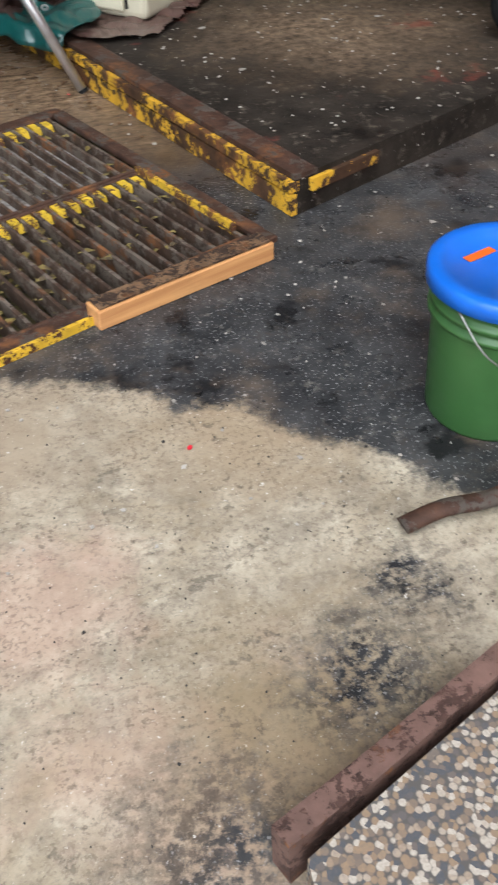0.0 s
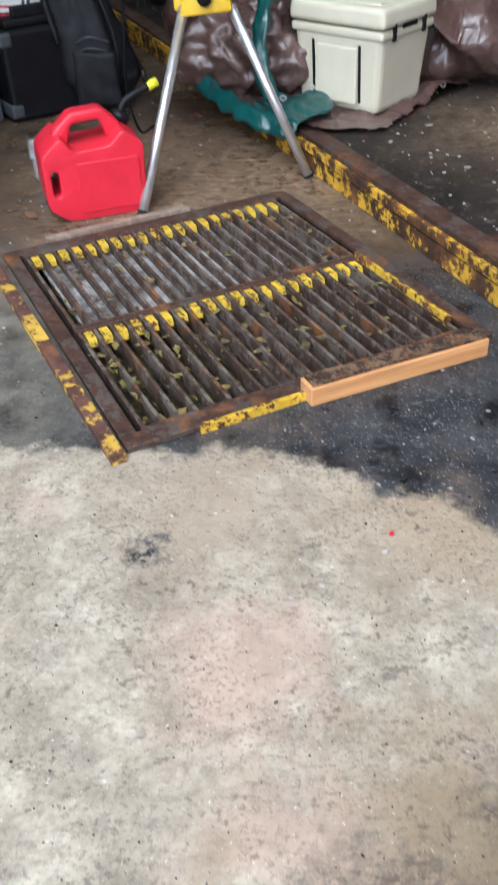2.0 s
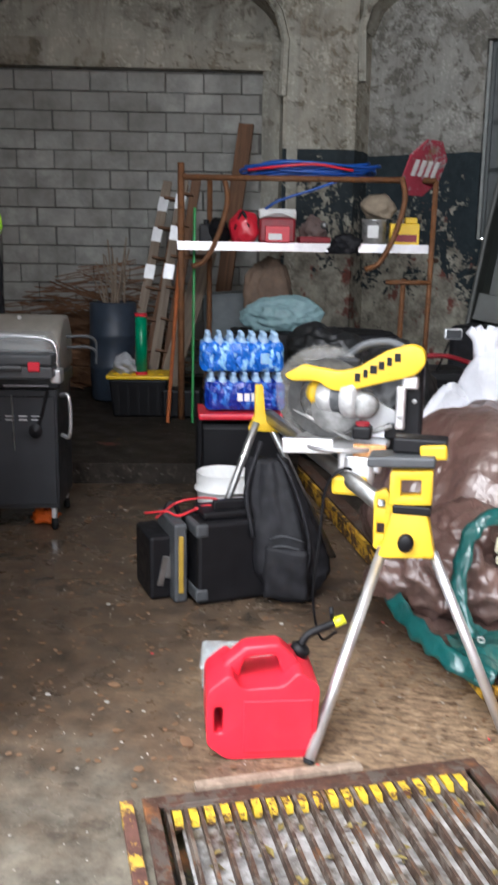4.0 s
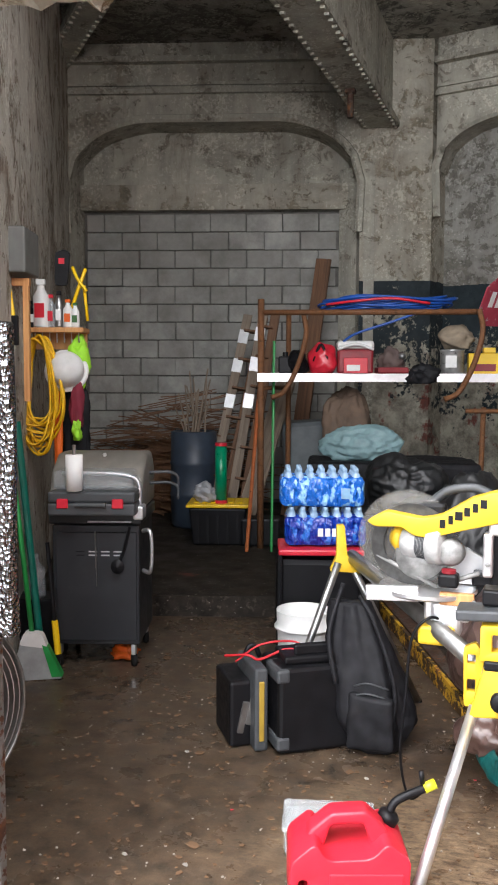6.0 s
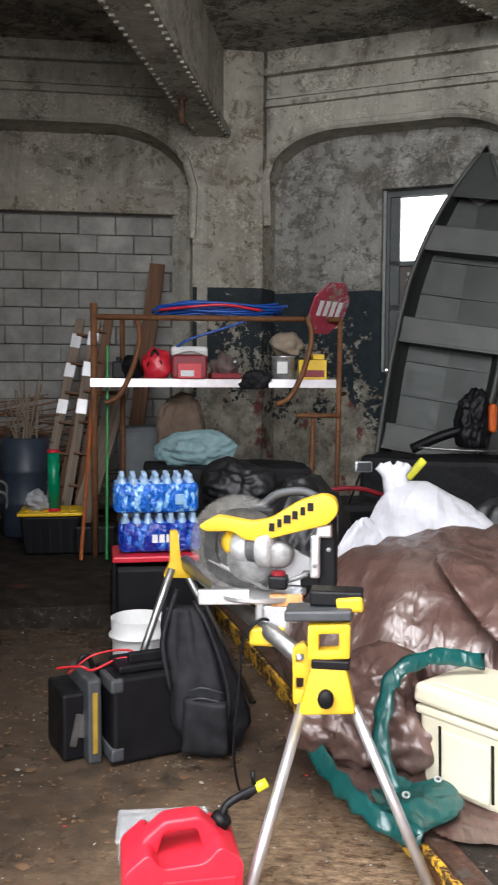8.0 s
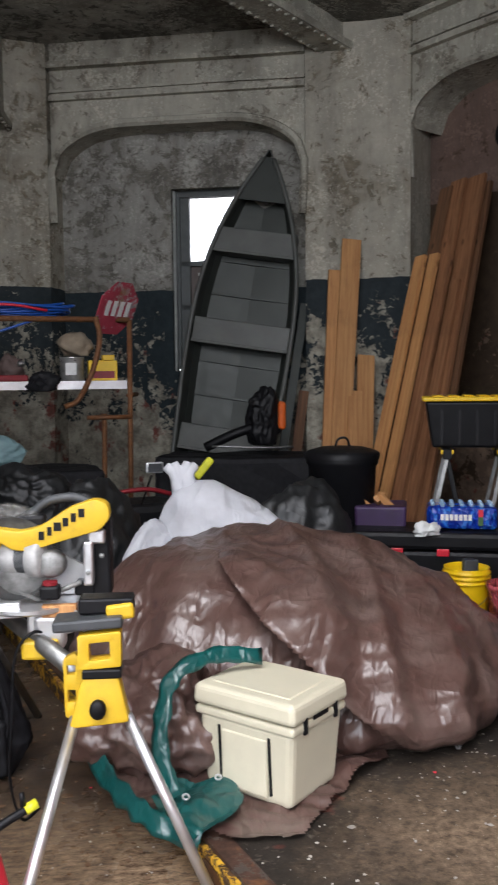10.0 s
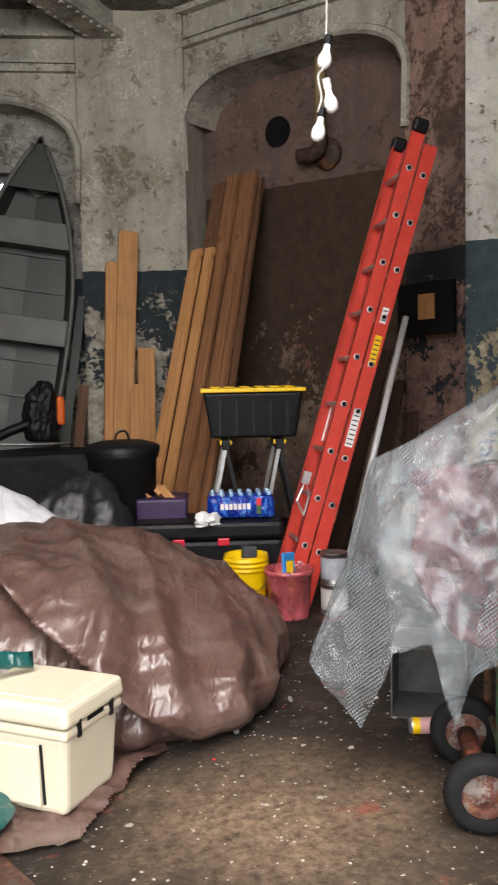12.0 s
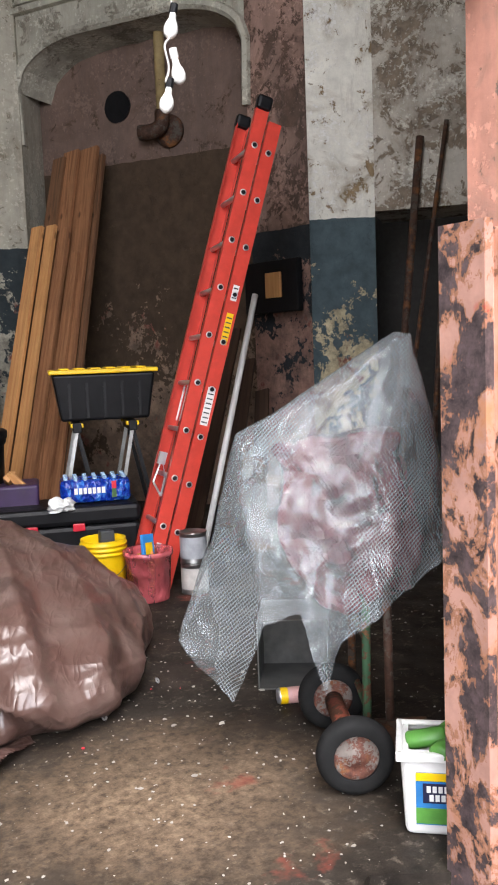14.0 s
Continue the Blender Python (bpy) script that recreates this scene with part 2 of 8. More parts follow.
def floor_material(name, kind):
    n = Nodes(name, 0.6, 0, 0.22 if kind == "ground" else 0.1)
    x, y = n.axis(0), n.axis(1)
    big, mid, fine = n.noise(1.4, 8, 0.65, warp=0.4), n.noise(7, 10, 0.72), n.noise(70, 6, 0.7)
    speck = n.noise(38, 5, 0.75)
    if kind == "ground":
        dry = n.mix(n.ramp(mid, 0.34, 0.64), (0.25, 0.21, 0.15), (0.47, 0.42, 0.325))
        dry = n.mix(n.math("MULTIPLY", n.ramp(n.noise(3.3, 8, 0.7, warp=0.8), 0.5, 0.68), 0.6), dry, (0.26, 0.2, 0.12))
        dry = n.mix(n.math("MULTIPLY", n.ramp(n.noise(9, 10, 0.78), 0.46, 0.62), 0.55), dry, (0.17, 0.145, 0.11))
        dry = n.mix(n.math("MULTIPLY", n.ramp(n.noise(34, 8, 0.76), 0.5, 0.62), 0.5), dry, (0.15, 0.125, 0.1))
        dry = n.mix(n.math("MULTIPLY", n.ramp(n.noise(1.9, 5, 0.6), 0.55, 0.72), 0.6), dry, (0.48, 0.33, 0.27))
        wet = n.mix(n.ramp(mid, 0.32, 0.66), (0.013, 0.014, 0.016), (0.06, 0.06, 0.061))
        wet = n.mix(n.ramp(n.noise(26, 8, 0.75), 0.55, 0.68), wet, (0.15, 0.14, 0.125))
        wet = n.mix(n.math("MULTIPLY", n.ramp(n.noise(150, 2, 0.5), 0.62, 0.68), 0.7), wet, (0.3, 0.3, 0.3))
        wet = n.mix(n.ramp(n.noise(6.5, 8, 0.72), 0.54, 0.62), wet, (0.013, 0.013, 0.014))
        wet = n.mix(n.math("MULTIPLY", n.ramp(n.noise(2.4, 8, 0.7), 0.52, 0.64), 0.7), wet, (0.12, 0.09, 0.065))
        # grey-olive damp concrete beside the grating
        left = n.math("ADD", n.math("MULTIPLY", x, -0.5), n.math("MULTIPLY", n.noise(2.2, 8, 0.68), 0.6))
        wet = n.mix(n.math("MULTIPLY", n.math("MULTIPLY", n.ramp(left, 0.12, 0.36), n.ramp(y, 1.45, 2.1, (0.9,) * 3, (0.1,) * 3)), 1.0), wet, n.mix(n.ramp(n.noise(8, 10, 0.75), 0.34, 0.66), (0.05, 0.045, 0.036), (0.23, 0.21, 0.165)))
        # brown mud trodden in behind the doorway
        wet = n.mix(n.math("MULTIPLY", n.ramp(n.math("ADD", n.math("MULTIPLY", y, 0.25), n.math("MULTIPLY", n.noise(1.6, 6, 0.6), 0.5)), 0.6, 0.82), 0.85), wet, n.mix(n.ramp(n.noise(9, 9, 0.75), 0.35, 0.68), (0.016, 0.01, 0.007), (0.115, 0.072, 0.042)))
        # pale trodden chips and dust round the stand
        sx, sy = n.math("DIVIDE", n.math("SUBTRACT", x, 0.5), 0.95), n.math("DIVIDE", n.math("SUBTRACT", y, 2.55), 0.85)
        e = n.math("SQRT", n.math("ADD", n.math("MULTIPLY", sx, sx), n.math("MULTIPLY", sy, sy)))
        e = n.math("ADD", e, n.math("MULTIPLY", n.math("SUBTRACT", n.noise(2.8, 9, 0.7), 0.5), 1.2))
        chips = n.mix(n.ramp(n.noise(24, 9, 0.78, n.stretch((0.7, 1.6, 1))), 0.38, 0.64), (0.05, 0.03, 0.018), (0.34, 0.24, 0.15))
        wet = n.mix(n.math("MULTIPLY", n.ramp(e, 0.45, 1.05, (1, 1, 1), (0, 0, 0)), 0.85), wet, chips)
        # worn pale patch before the doorway
        dx = n.math("DIVIDE", n.math("SUBTRACT", x, 0.16), 1.34)
        dy = n.math("DIVIDE", n.math("SUBTRACT", y, -0.3), 1.25)
        d = n.math("SQRT", n.math("ADD", n.math("MULTIPLY", dx, dx), n.math("MULTIPLY", dy, dy)))
        d = n.math("ADD", d, n.math("MULTIPLY", n.math("SUBTRACT", n.noise(4.5, 10, 0.72), 0.5), 0.28))
        where = n.ramp(d, 0.97, 1.05)
        # old oil spills on the patch
        for ox, oy, orad in ((0.97, 0.05, 0.13), (0.69, -0.14, 0.14), (1.1, 0.2, 0.08), (0.33, 0.6, 0.05)):
            ex, ey = n.math("SUBTRACT", x, ox), n.math("SUBTRACT", y, oy)
            e = n.math("SQRT", n.math("ADD", n.math("MULTIPLY", ex, ex), n.math("MULTIPLY", ey, ey)))
            e = n.math("ADD", e, n.math("MULTIPLY", n.math("SUBTRACT", n.noise(16, 9, 0.75), 0.5), 0.35))
            where = n.math("MAXIMUM", where, n.math("MULTIPLY", n.ramp(e, orad * 0.3, orad * 1.25, (1, 1, 1), (0, 0, 0)), n.ramp(n.noise(48, 6, 0.7), 0.4, 0.53)))
        # brown seepage round the spills, pinkish wear, clustered grit
        for ox, oy, orad, col, amt in ((0.83, -0.02, 0.3, (0.2, 0.15, 0.085), 0.8), (0.5, 0.3, 0.2, (0.45, 0.3, 0.23), 0.45), (0.57, 0.0, 0.17, (0.44, 0.31, 0.24), 0.4), (0.95, 0.7, 0.35, (0.3, 0.23, 0.15), 0.75), (0.45, 0.75, 0.3, (0.3, 0.24, 0.17), 0.7)):
            ex, ey = n.math("SUBTRACT", x, ox), n.math("SUBTRACT", y, oy)
            e = n.math("SQRT", n.math("ADD", n.math("MULTIPLY", ex, ex), n.math("MULTIPLY", ey, ey)))
            e = n.math("ADD", e, n.math("MULTIPLY", n.math("SUBTRACT", n.noise(6, 9, 0.72), 0.5), 0.5))
            dry = n.mix(n.math("MULTIPLY", n.ramp(e, orad * 0.3, orad, (1, 1, 1), (0, 0, 0)), amt), dry, col)
        grit = n.math("MULTIPLY", n.ramp(n.noise(95, 5, 0.7), 0.52, 0.59), n.ramp(n.noise(5, 8, 0.7), 0.36, 0.56))
        dry = n.mix(n.math("MULTIPLY", grit, 0.4), dry, (0.07, 0.055, 0.045))
        dry = n.mix(n.math("MULTIPLY", n.ramp(n.noise(130, 3, 0.6), 0.66, 0.7), 0.6), dry, (0.6, 0.57, 0.5))
        c = n.mix(where, dry, wet)
        spots = n.ramp(n.math("ADD", n.math("MULTIPLY", n.noise(11, 8, 0.7), 0.5), n.math("MULTIPLY", n.noise(60, 4, 0.7), 0.5)), 0.555, 0.6)
        c = n.mix(n.math("MULTIPLY", spots, 0.5), c, (0.05, 0.042, 0.035))
        rough = n.mix(where, (0.75,) * 3, n.ramp(n.noise(2.4, 7, 0.65), 0.38, 0.66, (0.16,) * 3, (0.55,) * 3))
    else:
        # near-black base: the shade indoors is put into the concrete's colour
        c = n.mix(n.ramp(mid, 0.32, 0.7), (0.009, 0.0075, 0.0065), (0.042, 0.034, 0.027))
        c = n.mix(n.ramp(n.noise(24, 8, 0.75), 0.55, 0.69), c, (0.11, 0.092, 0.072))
        # paler speckled brown patch round the middle of the platform
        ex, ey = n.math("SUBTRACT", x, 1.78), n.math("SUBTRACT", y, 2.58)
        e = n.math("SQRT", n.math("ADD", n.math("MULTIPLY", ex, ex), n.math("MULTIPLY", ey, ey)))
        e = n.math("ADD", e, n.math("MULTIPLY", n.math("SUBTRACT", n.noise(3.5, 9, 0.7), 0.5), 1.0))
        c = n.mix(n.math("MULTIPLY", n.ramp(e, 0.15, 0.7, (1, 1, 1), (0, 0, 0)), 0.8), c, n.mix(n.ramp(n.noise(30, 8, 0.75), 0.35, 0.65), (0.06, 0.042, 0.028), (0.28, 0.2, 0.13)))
        c = n.mix(n.math("MULTIPLY", n.ramp(n.noise(2.7, 6), 0.64, 0.7), 0.6), c, (0.2, 0.05, 0.035))
        rough = n.ramp(n.noise(3, 6), 0.35, 0.65, (0.45,) * 3, (0.8,) * 3)
    flake = n.ramp(n.noise(55, 3, 0.6), 0.7, 0.73)
    c = n.mix(n.math("MULTIPLY", flake, 0.8), c, (0.6, 0.58, 0.53))
    n.bump(mid, 0.2, 0.008).bump(fine, 0.18, 0.0025).bump(speck, 0.12, 0.003)
    return n.out(c, rough)


GREY = plaster("grey_plaster", (0.52, 0.5, 0.42), (0.34, 0.31, 0.25), None, 0.54, soot_k=0.5)
PALE = plaster("pale_plaster_band", (0.5, 0.47, 0.39), (0.31, 0.27, 0.2), (0.035, 0.045, 0.05), 0.54, dark_peel=0.51, soot_k=0.4)
PANEL = plaster("panel_plaster_band", (0.42, 0.41, 0.37), (0.25, 0.235, 0.2), (0.03, 0.042, 0.048), 0.5, line=2.6, dark_peel=0.52)
BROWN = plaster("brown_plaster", (0.2, 0.135, 0.11), (0.12, 0.077, 0.055), (0.075, 0.05, 0.032), 0.56, line=3.42, dark_peel=0.64, under_col=(0.26, 0.18, 0.13))
WHITE = plaster("white_peeling_plaster", (0.88, 0.86, 0.77), (0.36, 0.26, 0.15), (0.08, 0.115, 0.13), 0.555, line=2.58, dark_peel=0.55, blotch=2.4, soot_k=0.08, under_col=(0.6, 0.52, 0.34))
REDDISH = plaster("reddish_peeling_plaster", (0.42, 0.27, 0.22), (0.16, 0.1, 0.075), (0.03, 0.035, 0.04), 0.5, line=2.55, blotch=2.5, dark_peel=0.5, under_col=(0.34, 0.2, 0.16))
CEIL = plaster("ceiling_plaster", (0.44, 0.42, 0.36), (0.17, 0.16, 0.135), None, 0.5, blotch=1.0, soot_k=0.6)
GROUND = floor_material("oily_concrete", "ground")
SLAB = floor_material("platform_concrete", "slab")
BLOCKM = None


def block_material():
    n = Nodes("concrete_block", 0.9, 0, 0.2)
    r = n.random()
    c = n.mix(n.ramp(n.noise(5, 8, 0.7), 0.3, 0.7), (0.24, 0.24, 0.225), (0.46, 0.455, 0.42))
    c = n.mix(n.math("MULTIPLY", r, 0.65), c, (0.27, 0.26, 0.24))
    c = n.mix(n.math("MULTIPLY", n.ramp(n.noise(2, 8, 0.7), 0.45, 0.7), 0.55), c, (0.11, 0.105, 0.09))
    n.bump(n.noise(70, 5, 0.7), 0.4, 0.004)
    return n.out(c)


BLOCKM = block_material()
MORTAR = paint("mortar", (0.17, 0.16, 0.145), 0.9, 0.25, 9)
STEEL_RUST = rusty("rusty_steel", (0.085, 0.068, 0.055), 0.45, (0.075, 0.036, 0.022))
YELLOW_RUST = rusty("chipped_yellow_paint", (0.72, 0.45, 0.03), 0.5, scale=14)


# ---- mesh tools ----
def part(name, bm, material, parent=None, label="", smooth=False, at=None):
    me = bpy.data.meshes.new(name)
    bmesh.ops.recalc_face_normals(bm, faces=bm.faces[:])
    bm.to_mesh(me)
    bm.free()
    if smooth:
        for p in me.polygons:
            p.use_smooth = True
    ob = new(name, me)
    for m in material if isinstance(material, (list, tuple)) else [material]:
        me.materials.append(m)
    if at is not None:
        ob.matrix_basis = at
    if parent is not None:
        ob.parent = parent
    if label:
        ob["label"] = label
    return ob


def empty(name, m, label, category, group="", kind=""):
    ob = new(name)
    ob.empty_display_size = 0.05
    ob.matrix_basis = m
    return tagged(ob, label, category, group, kind)


def box(bm, size, at=(0, 0, 0), m=None, bevel=0.0, seg=2):
    """A box with its base centre at the place given."""
    made = bmesh.ops.create_cube(bm, size=1.0)["verts"]
    bmesh.ops.scale(bm, vec=size, verts=made)
    bmesh.ops.translate(bm, vec=(at[0], at[1], at[2] + size[2] / 2), verts=made)
    if bevel:
        edges = list({e for v in made for e in v.link_edges})
        got = bmesh.ops.bevel(bm, geom=edges, offset=bevel, segments=seg, profile=0.5, affect="EDGES")
        made = list({v for f in got["faces"] for v in f.verts} | {v for v in made if v.is_valid})
    if m is not None:
        bmesh.ops.transform(bm, matrix=m, verts=made)
    return bm


def boxes(*args, **kw):
    bm = bmesh.new()
    for a in args:
        box(bm, *a, **kw) if isinstance(a, tuple) else box(bm, **a)
    return bm


def lathe(profile, n=24, bm=None, m=None, caps=True):
    """A turned shape from (radius, height) pairs."""
    bm = bm or bmesh.new()
    rings = []
    for r, z in profile:
        rings.append([bm.verts.new((r * math.cos(2 * math.pi * k / n), r * math.sin(2 * math.pi * k / n), z)) for k in range(n)])
    for a, b in zip(rings, rings[1:]):
        for k in range(n):
            bm.faces.new((a[k], a[(k + 1) % n], b[(k + 1) % n], b[k]))
    if caps:
        bm.faces.new(rings[0][::-1]), bm.faces.new(rings[-1])
    if m is not None:
        bmesh.ops.transform(bm, matrix=m, verts=[v for ring in rings for v in ring])
    return bm


def tube(points, r, n=8, bm=None, closed=False, taper=None):
    """A round bar along points."""
    bm = bm or bmesh.new()
    pts = [Vector(p) for p in points]
    rings, side = [], None
    for i, p in enumerate(pts):
        a, b = pts[max(i - 1, 0)], pts[min(i + 1, len(pts) - 1)]
        if closed:
            a, b = pts[i - 1], pts[(i + 1) % len(pts)]
        d = (b - a).normalized()
        if side is None:
            side = d.orthogonal().normalized()
        side = (side - d * side.dot(d)).normalized()
        up = d.cross(side)
        rr = r if taper is None else r + (taper - r) * i / max(1, len(pts) - 1)
        rings.append([bm.verts.new(p + rr * (math.cos(2 * math.pi * k / n) * side + math.sin(2 * math.pi * k / n) * up)) for k in range(n)])
    pairs = list(zip(rings, rings[1:])) + ([(rings[-1], rings[0])] if closed else [])
    for a, b in pairs:
        for k in range(n):
            bm.faces.new((a[k], a[(k + 1) % n], b[(k + 1) % n], b[k]))
    if not closed:
        bm.faces.new(rings[0][::-1]), bm.faces.new(rings[-1])
    return bm


def curve(points, steps=8):
    """Points along a smooth line through the given ones."""
    p = [Vector(q) for q in points]
    p = [2 * p[0] - p[1], *p, 2 * p[-1] - p[-2]]
    res = []
    for a, b, c, d in zip(p, p[1:], p[2:], p[3:]):
        for k in range(steps):
            t = k / steps
            res.append(0.5 * (2 * b + (c - a) * t + (2 * a - 5 * b + 4 * c - d) * t * t + (3 * b - a - 3 * c + d) * t ** 3))
    return res + [p[-2]]


def prism(outline, z0, z1, bm=None):
    """An upright prism over a plan outline."""
    bm = bm or bmesh.new()
    lo = [bm.verts.new((x, y, z0)) for x, y in outline]
    hi = [bm.verts.new((x, y, z1)) for x, y in outline]
    n = len(outline)
    for k in range(n):
        bm.faces.new((lo[k], lo[(k + 1) % n], hi[(k + 1) % n], hi[k]))
    bm.faces.new(lo[::-1]), bm.faces.new(hi)
    return bm


def rough_up(bm, amount, scale, cut=0):
    """Uneven, worn faces."""
    if cut:
        bmesh.ops.subdivide_edges(bm, edges=bm.edges[:], cuts=cut, use_grid_fill=True)
    for v in bm.verts:
        v.co += amount * noise.noise_vector(v.co * scale)
    return bm


def bay(p, a):
    """The frame of a wall bay: x along the wall, y into it, z up."""
    return pose(p[0], p[1], 0, 0, 0, a)


BAY_BLOCK, BAY_WINDOW, BAY_LADDER = bay((-1.05, 9.3), 14), bay((-0.37, 9.45), -15), bay((3.2, 8.5), -57)
CEILING_Z = 5.15


def arch_wall(name, x0, x1, spring, top, round_, depth, at, material, label, left=0.0, right=0.0):
    """The arched girder over a bay: a wall from the arch to the ceiling, with its soffit."""
    bm = bmesh.new()
    n = 28
    rows = []
    for k in range(n + 1):
        x = x0 + (x1 - x0) * k / n
        e = min(x - x0, x1 - x) / round_
        z = top if e >= 1 else spring + (top - spring) * math.sqrt(max(0.0, 1 - (1 - e) ** 2))
        z += 0.012 * noise.noise((x * 6, 3, z))
        rows.append([bm.verts.new(q) for q in ((x, 0, z), (x, 0, CEILING_Z), (x, depth, CEILING_Z), (x, depth, z))])
    for a, b in zip(rows, rows[1:]):
        for k in range(4):
            bm.faces.new((a[k], b[k], b[(k + 1) % 4], a[(k + 1) % 4]))
    bm.faces.new(rows[0]), bm.faces.new(rows[-1][::-1])
    ob = part(name, bm, material, at=at)
    tagged(ob, label, "arch", kind="structure")
    # raised rib round the arch
    pts = []
    for k in range(41):
        x = x0 + (x1 - x0) * k / 40
        e = min(x - x0, x1 - x) / round_
        z = top if e >= 1 else spring + (top - spring) * math.sqrt(max(0.0, 1 - (1 - e) ** 2))
        pts.append((x, -0.015, z + 0.03))
    pts = [(x0 + 0.02, -0.005, spring - 0.5)] + pts + [(x1 - 0.02, -0.005, spring - 0.5)]
    part("arch_rib", tube(pts, 0.045, 6), material, ob)
    bm = bmesh.new()
    for z, h, d in ((top + 0.28, 0.05, 0.06), (top + 0.6, 0.06, 0.1), (top + 0.37, 0.03, 0.035)):
        box(bm, (x1 - x0, d, h), ((x0 + x1) / 2, -d / 2 - 0.002, z))
    part("moulding", rough_up(bm, 0.01, 7, 3), material, ob)
    return ob


# ground: one sheet to the horizon, open over the drain pit
GRATE = pose(0.289, 0.98, 0, 0, 0, 25)
GW, GL = 0.90, 1.04
bm = bmesh.new()
hole = [GRATE @ Vector(q) for q in ((-0.03, -0.03, 0), (GW + 0.03, -0.03, 0), (GW + 0.03, GL + 0.03, 0), (-0.03, GL + 0.03, 0))]
inner = [bm.verts.new(q) for q in hole]
outer = [bm.verts.new(q) for q in ((-300, -300, 0), (300, -300, 0), (300, 300, 0), (-300, 300, 0))]
for k in range(4):
    bm.faces.new((outer[k], outer[(k + 1) % 4], inner[(k + 1) % 4], inner[k]))
ground = tagged(part("ground", bm, GROUND), "oil-stained concrete floor with a pale worn patch", "floor", kind="structure")

# drain pit under the grate
bm = bmesh.new()
lo = [bm.verts.new(q + Vector((0, 0, -0.35))) for q in hole]
hi = [bm.verts.new(q) for q in hole]
for k in range(4):
    bm.faces.new((hi[k], hi[(k + 1) % 4], lo[(k + 1) % 4], lo[k]))
bm.faces.new(lo)
PIT = rusty("muddy_pit", (0.09, 0.075, 0.03), 0.5, (0.03, 0.025, 0.02))
tagged(part("drain_pit", bm, PIT), "shallow muddy pit under the steel grating", "pit", kind="structure")

# raised platform with a worn kerb
PLAT = 0.11
bm = prism([(1.262, 1.45), (2.07, 1.86), (2.6, 1.55), (9, 1.55), (9, 11.5), (-2.6, 11.5)], 0.0, PLAT)
platform = tagged(part("platform", bm, SLAB), "raised concrete platform, coloured dark for shade, strewn with paint flakes", "platform", kind="structure")

# alcove step towards the block wall
bm = prism([(-4.6, 4.6), (-1.763, 5.153), (-0.35, 5.55), (-0.9, 11.4), (-6.5, 11.0)], 0.0, 0.14)
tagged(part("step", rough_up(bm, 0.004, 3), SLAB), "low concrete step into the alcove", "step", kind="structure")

# ---- walls ----
pier_1 = tagged(part("pier_1", prism([(-1.15, 9.27), (-0.41, 9.45), (-0.1, 10.4), (-1.3, 10.4)], 0, CEILING_Z), PALE), "pale peeling pier with a dark painted base", "pier", kind="structure")
pier_2 = tagged(part("pier_2", prism([(2.22, 8.74), (2.86, 8.57), (3.21, 8.40), (3.9, 9.3), (2.6, 9.8)], 0, CEILING_Z), PALE), "peeling pier with a chipped dark base", "pier", kind="structure")
pier_3 = tagged(part("pier_3", prism([(4.54, 6.44), (4.69, 5.8), (5.5, 7.0)], 0, CEILING_Z), REDDISH), "reddish flaking side of a pier", "pier", kind="structure")
pier_4 = tagged(part("pier_4", prism([(4.69, 5.796), (5.11, 5.5), (5.7, 6.4), (5.4, 6.9)], 0, CEILING_Z), WHITE), "white flaking pier with a dark blue painted base", "pier", kind="structure")
arch_wall("arch_1", -3.3, -0.09, 3.65, 4.33, 0.95, 0.45, BAY_BLOCK, GREY, "riveted grey arched girder over the block wall")
arch_wall("arch_2", 0.0, 2.68, 3.8, 4.27, 0.8, 0.35, BAY_WINDOW, GREY, "grey flaking arched girder over the window bay")
arch_wall("arch_3", 0.04, 2.48, 4.1, 4.5, 0.75, 0.5, BAY_LADDER, GREY, "flaking arched girder over the brown bay")


def slab_wall(name, x0, x1, z0, z1, y, thick, at, material, label):
    bm = bmesh.new()
    box(bm, (x1 - x0, thick, z1 - z0), ((x0 + x1) / 2, y + thick / 2, z0))
    return tagged(part(name, bm, material, at=at), label, "wall", kind="structure")


# block bay: lintel and tympanum over the blocks
slab_wall("wall_tympanum", -3.4, 0.1, 3.72, CEILING_Z - 0.01, 0.45, 0.2, BAY_BLOCK, GREY, "grey plaster under the arch")
slab_wall("lintel", -3.35, 0.0, 3.46, 3.74, 0.34, 0.3, BAY_BLOCK, PALE, "flaking concrete lintel over the blocks")
jamb = prism([(-0.3, 0.52), (-0.3, 0.42), (-0.12, 0.25), (-0.06, -0.01), (0.05, -0.01), (0.3, 0.7)], 0, 3.9)
tagged(part("jamb_1", rough_up(jamb, 0.01, 4), GREY, at=BAY_BLOCK), "worn splayed jamb beside the block wall", "jamb", kind="structure")
jamb = prism([(-3.2, 0.52), (-3.2, 0.42), (-3.3, -0.01), (-3.6, -0.01), (-3.6, 0.7)], 0, CEILING_Z - 0.02)
tagged(part("jamb_2", rough_up(jamb, 0.01, 4), GREY, at=BAY_BLOCK), "worn grey jamb beside the block wall", "jamb", kind="structure")

# window bay: panel with a window opening
WX0, WX1, WZ0, WZ1 = 1.2, 2.04, 1.75, 3.68
bm = bmesh.new()
for x0, x1, z0, z1 in ((-0.1, WX0, 0, CEILING_Z), (WX1, 2.9, 0, CEILING_Z), (WX0, WX1, 0, WZ0), (WX0, WX1, WZ1, CEILING_Z)):
    box(bm, (x1 - x0, 0.3, z1 - z0 - 0.02), ((x0 + x1) / 2, 0.5, z0))
tagged(part("wall_window", bm, PANEL, at=BAY_WINDOW), "plaster panel with a dark peeling band", "wall", kind="structure")
